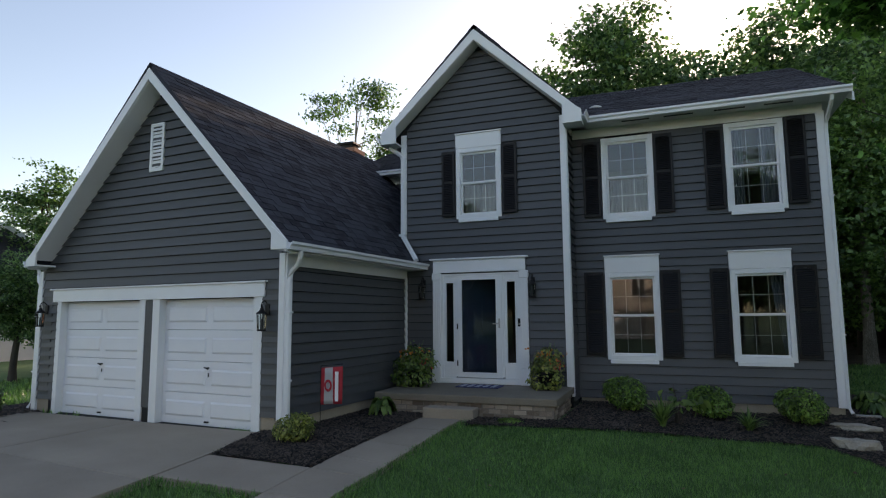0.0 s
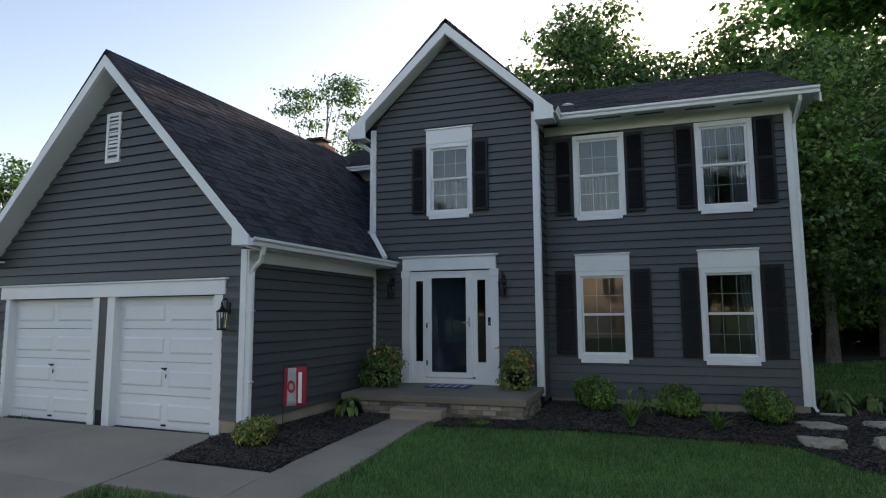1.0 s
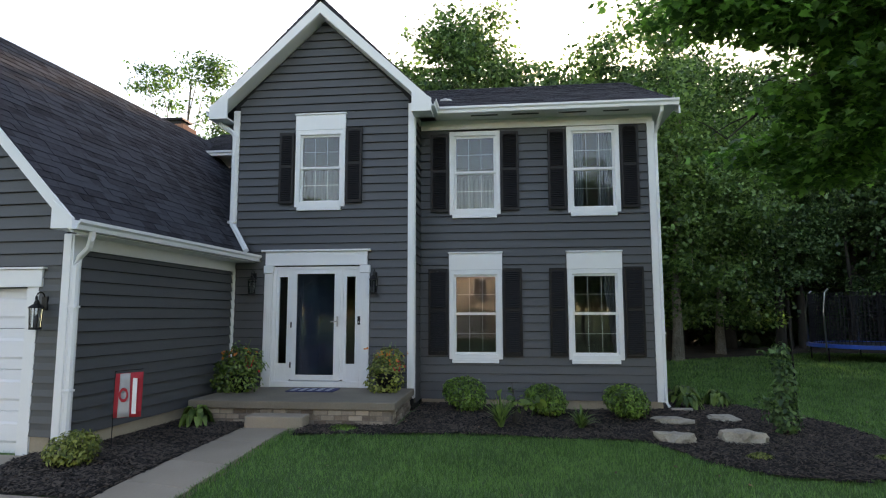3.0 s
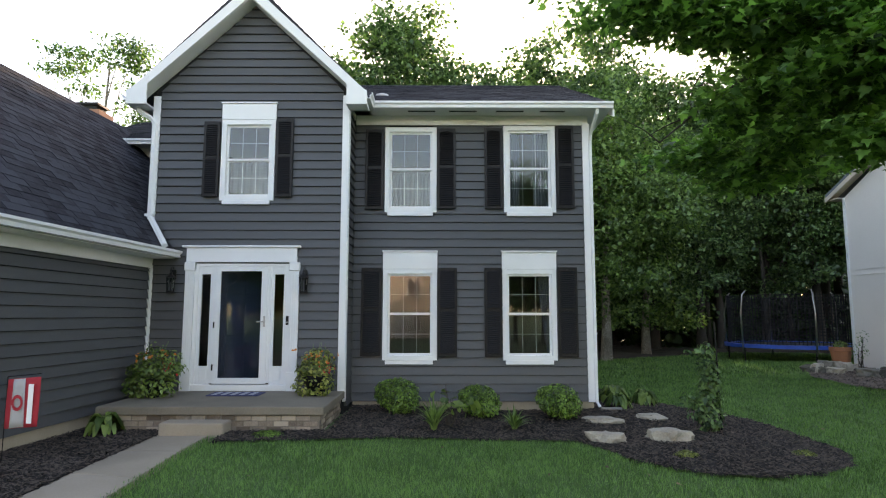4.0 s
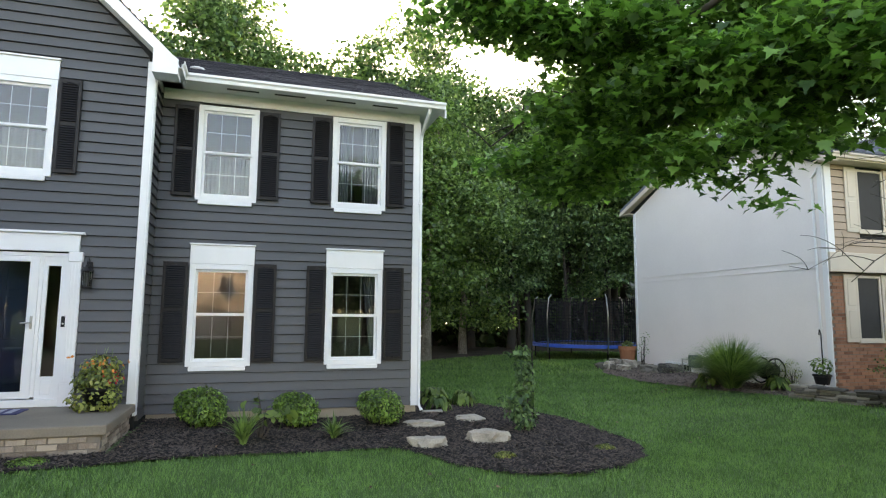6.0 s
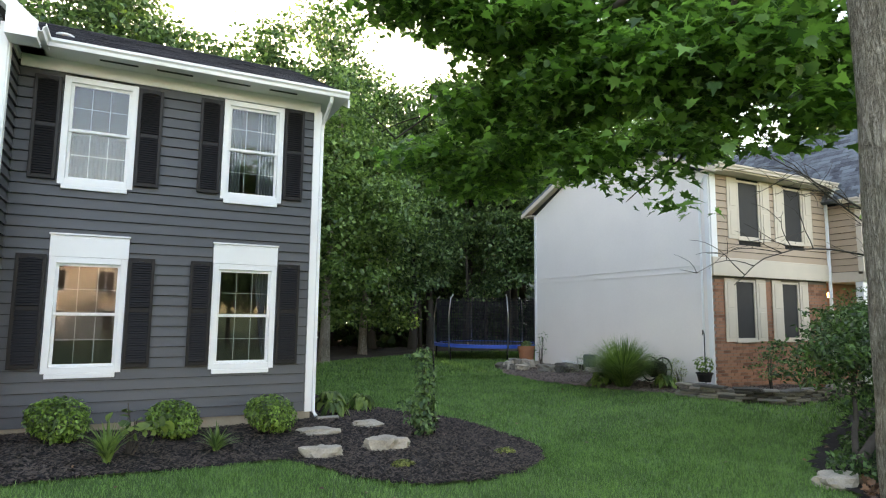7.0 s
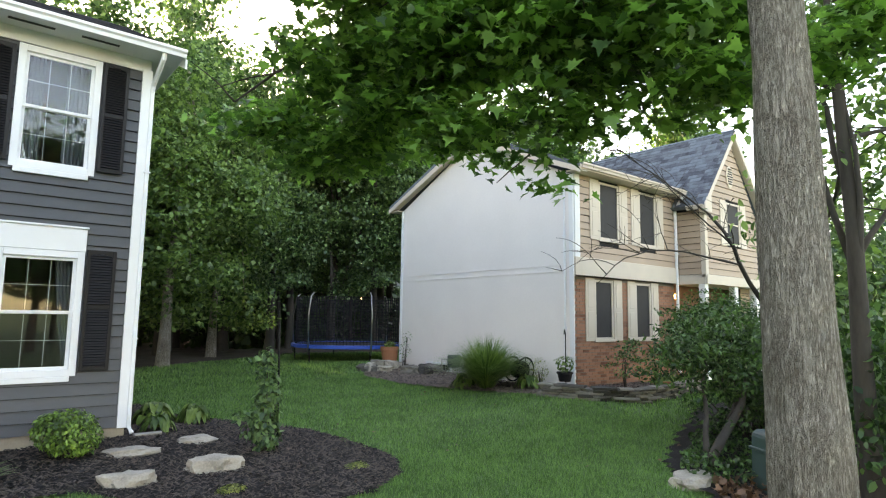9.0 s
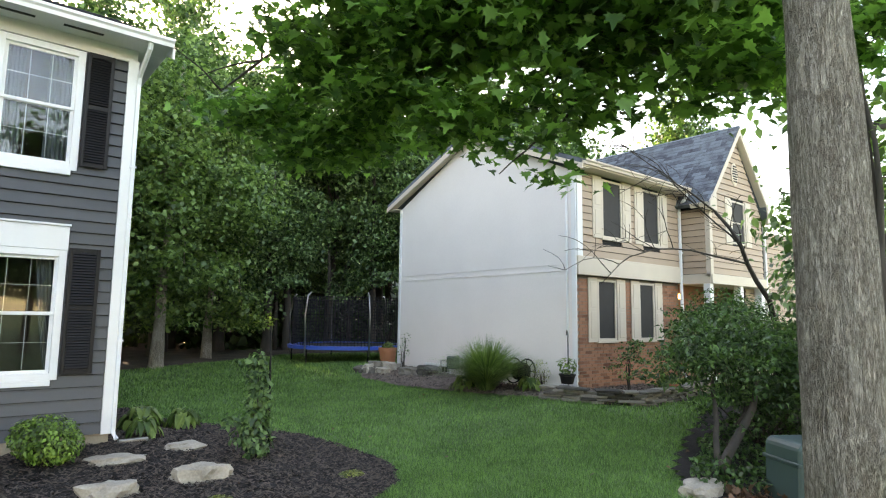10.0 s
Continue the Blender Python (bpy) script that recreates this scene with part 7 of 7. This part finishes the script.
# utility pedestal beside the maple
ub = empty("utility_pedestal", Matrix.Translation((5.86, -6.18, -0.42)) @ Matrix.Rotation(radians(-32), 4, 'Z'), "grey-green metal utility pedestal beside the maple", "utility box")
bm = bmesh.new()
prism(bm, [(-0.36, 0), (0.36, 0), (0.33, 0.80), (0.27, 0.86), (-0.27, 0.86), (-0.33, 0.80)], -0.28, 0.28)
part("cabinet", bm, TEAL, ub, bevel=0.02)
boxes("lid_rim", [(-0.36, 0.36, -0.30, 0.30, 0.62, 0.66)], TEAL, ub, bevel=0.008)
boxes("latch", [(-0.03, 0.03, -0.315, -0.28, 0.45, 0.55)], BLACK, ub, bevel=0.004)
rr = random.Random(23)
rng = np.random.RandomState(23)
p = np.stack([rng.normal(5.25, 0.22, 130), rng.normal(-5.85, 0.18, 130), np.zeros(130)], 1)
p[:, 2] = ground_zs(p[:, 0], p[:, 1]) + rng.uniform(0.03, 0.16, 130)
v, f = leaf_mesh(p, np.tile([0, 0, 1.0], (130, 1)), 0.12, MAPLE, rng, jitter=0.9)
DRY = leaf_shade("dry_leaf", (0.12, 0.055, 0.03), (0.22, 0.11, 0.06), 0.2)
o = new("dry_leaves", mesh_np("dry_leaves", v, f, DRY))
tagged(o, "heap of dry brown maple leaves", "dry leaves", kind="stuff")
p = np.stack([rng.uniform(-5, 7, 60), rng.uniform(-7, 2, 60), np.zeros(60)], 1)
ok = ~inside(p[:, 0], p[:, 1], [(-4.4, -0.6), (0, -0.2), (0, 8), (-9, 8), (-9, -0.6)])
p = p[ok]
p[:, 2] = ground_zs(p[:, 0], p[:, 1]) + 0.06
v, f = leaf_mesh(p, np.tile([0, 0, 1.0], (len(p), 1)), 0.07, MAPLE, rng, jitter=0.2)
o = new("fallen_leaves", mesh_np("fallen_leaves", v, f, DRY))
tagged(o, "scattered fallen yellow-brown leaves on the lawn", "fallen leaves", kind="stuff")

# chimney behind the garage roof
ch = empty("chimney", label="red brick chimney with a dark metal cap", category="chimney")
bm = bmesh.new()
box(bm, -12.62, -11.95, 4.7, 5.3, 4.0, 7.05)
box(bm, -12.68, -11.89, 4.64, 5.36, 7.05, 7.18)
part("stack", bm, BRICK_RED, ch)
boxes("cap", [(-12.5, -12.05, 4.8, 5.2, 7.18, 7.34), (-12.58, -11.98, 4.72, 5.28, 7.34, 7.40)], BLACK, ch)
structure(boxes("wall_rear_block", [(-13.0, -10.2, 4.2, 8.0, 0, 5.0)], SIDING), "grey rear block behind the garage carrying the chimney", "wall")

# ---- across the street: a cream house and trees, seen in the window glass ----
def street_house(cx, cy, w, mat_, label):
    h = empty("street_house", Matrix.Translation((cx, cy, -0.5)), label, "house")
    boxes("wall", [(-w / 2, w / 2, -8, 0, 0, 5.6)], mat_, h)
    bm = bmesh.new()
    prism(bm, [(-8.5, 5.5), (0.5, 5.5), (-4, 8.2)], -w / 2 - 0.4, w / 2 + 0.4, Matrix.Rotation(radians(90), 4, 'Z') @ Matrix.Diagonal((1, 1, 1, 1)))
    part("roof", bm, TERRACOTTA, h)
    for x in (-w * 0.36, -w * 0.12, w * 0.12, w * 0.36):
        for z in (1.0, 3.6):
            wd = boxes("window", [(x - 0.55, x + 0.55, 0.0, 0.06, z, z + 1.5)], WHITE, h)
            boxes("pane", [(x - 0.45, x - 0.03, 0.06, 0.07, z + 0.1, z + 1.4), (x + 0.03, x + 0.45, 0.06, 0.07, z + 0.1, z + 1.4)], BLACK, wd)
    boxes("garage_door", [(-1.2, 1.4, 0.0, 0.08, 0.0, 2.2)], WHITE, h)


street_house(-6.3, -36, 11.5, CREAM, "cream house with a brown roof across the street")
for kind, x, y, s in ((3, -12.6, -19.5, 0.9), (3, -10.6, -21.5, 0.8), (3, -14.8, -21, 0.85), (3, -12.5, -25, 0.9), (0, -15.5, -29, 0.8), (3, -18, -27, 1.0), (3, 0.9, -25, 0.9), (0, 2.4, -31, 0.9), (3, 3.6, -26, 0.9), (3, 6.5, -29, 1.1)):
    o = copy_thing(KINDS[kind], pose(x, y, -0.3, 0, 0, x * 17))
    o.scale = (s, s, s)
    tagged(o, "leafy tree across the street")
# far neighbour beyond the garage
fn = empty("far_house", Matrix.Translation((-28.5, 3.5, -0.6)), "grey-roofed house beyond the garage", "house")
boxes("wall", [(-6, 0, -4, 6, 0, 3.6)], STUCCO, fn)
bm = bmesh.new()
prism(bm, [(-4.5, 3.5), (6.5, 3.5), (1, 6.2)], -6.3, 0.4, Matrix.Rotation(radians(90), 4, 'Z') @ Matrix.Diagonal((1, -1, 1, 1)))
part("roof", bm, SHINGLE, fn)
bm = bmesh.new()
prism(bm, [(-4.6, 3.55), (1, 6.35), (6.6, 3.55), (6.6, 3.35), (1, 6.1), (-4.6, 3.35)], 0.0, 0.1, Matrix.Translation((0.42, 0, 0)) @ Matrix.Rotation(radians(90), 4, 'Z'))
part("rake_board", bm, WHITE, fn)


# ---- mulch chips and grass ----
def chips(name, outline, count, material, label, seed, size=0.05):
    rng = np.random.RandomState(seed)
    o = np.array(outline)
    p = rng.uniform(o.min(0), o.max(0), (count * 3, 2))
    p = p[inside(p[:, 0], p[:, 1], outline)][:count]
    n = len(p)
    z = ground_zs(p[:, 0], p[:, 1]) + 0.035 + rng.uniform(0, 0.02, n)
    a, t = rng.uniform(0, 6.283, n), rng.uniform(-0.5, 0.5, n)
    L, W, H = size * rng.uniform(0.5, 1.3, n), size * rng.uniform(0.12, 0.35, n), size * rng.uniform(0.08, 0.2, n)
    d = np.stack([np.cos(a) * np.cos(t), np.sin(a) * np.cos(t), np.sin(t)], 1)
    s = np.stack([-np.sin(a), np.cos(a), np.zeros(n)], 1)
    u = np.cross(d, s)
    c = np.stack([p[:, 0], p[:, 1], z], 1)
    v = np.stack([c + L[:, None] * d, c + W[:, None] * s, c - L[:, None] * d, c - W[:, None] * s, c - H[:, None] * u * np.sign(u[:, 2:3])], 1)
    v[:, 4] = c + H[:, None] * np.array([0, 0, 1.2])
    idx = np.arange(n)[:, None] * 5
    f = np.concatenate([idx + np.array([[0, 1, 4]]), idx + np.array([[1, 2, 4]]), idx + np.array([[2, 3, 4]]), idx + np.array([[3, 0, 4]])])
    ob = new(name, mesh_np(name, v.reshape(-1, 3), f, material))
    tagged(ob, label, "mulch", kind="stuff")


chips("mulch_chips", BED_FRONT, 30000, MULCH, "loose shredded dark mulch chips", 1, 0.046)
chips("mulch_chips", BED_LEFT, 13000, MULCH, "loose shredded dark mulch chips", 2, 0.046)
chips("mulch_chips", BED_GARAGE, 1500, MULCH, "loose shredded dark mulch chips", 3)
chips("mulch_chips", BED_NEXT, 6000, MULCH_BROWN, "loose brown mulch chips", 4, 0.06)

NO_GRASS = [WOODS_FLOOR, BED_VERGE, BED_FRONT, BED_LEFT, BED_GARAGE, BED_NEXT, WALKWAY, [(-6.5, -8.6), (-5.7, -8.6), (-5.78, -6.5), (-6.5, -6.5)], DRIVE, [(-10.4, -0.7), (-4.3, -0.7), (-4.3, 0), (0, 0), (0, 8.2), (-10.4, 8.2)], [(-7.5, -2.8), (-4.3, -2.6), (-4.3, 0), (-7.5, 0)],
            [(8.72, -0.6), (17.2, -0.6), (17.2, 6.0), (8.72, 6.0)], to_world(GARAGE, [(0.1, 0), (0.1, GD), (-GL, GD), (-GL, 0)])]


def grass(area, count, height, width, seed):
    rng = np.random.RandomState(seed)
    p = rng.uniform((area[0], area[2]), (area[1], area[3]), (count, 2))
    keep = np.ones(len(p), bool)
    for o in NO_GRASS:
        keep &= ~inside(p[:, 0], p[:, 1], o)
    p = p[keep]
    n = len(p)
    patch = np.array([noise.noise((x * 0.9, y * 0.9, 3.0)) for x, y in p])
    z = ground_zs(p[:, 0], p[:, 1]) - 0.005
    a = rng.uniform(0, 6.283, n)
    h = height * rng.uniform(0.6, 1.3, n) * (1 + 0.25 * patch)
    lean = rng.uniform(0.1, 0.75, n) * h
    s = np.stack([np.cos(a), np.sin(a)], 1) * width / 2
    b = rng.uniform(0, 6.283, n)
    d = np.stack([np.cos(b), np.sin(b)], 1)
    w = width * rng.uniform(0.7, 1.3, n)[:, None]
    v = np.zeros((n, 4, 3))
    v[:, 0, :2], v[:, 1, :2] = p - s, p + s
    v[:, 0, 2] = v[:, 1, 2] = z
    v[:, 2, :2] = p + s * 0.35 + d * lean[:, None]
    v[:, 3, :2] = p - s * 0.35 + d * lean[:, None]
    v[:, 2, 2] = v[:, 3, 2] = z + h
    f = np.arange(n * 4).reshape(n, 4)
    ob = new("grass", mesh_np("grass", v.reshape(-1, 3), f, BLADE))
    tagged(ob, "thick mown green lawn grass", "grass", kind="stuff")


grass((-9, 7.5, -9.5, -2), 330000, 0.052, 0.0075, 1)
grass((-0.5, 13, -2, 5), 130000, 0.050, 0.011, 2)
grass((-1, 16, 5, 14), 70000, 0.07, 0.022, 3)
grass((-20, -12, -12, 4), 30000, 0.07, 0.025, 4)
grass((7.5, 14, -9, -2), 25000, 0.06, 0.018, 5)
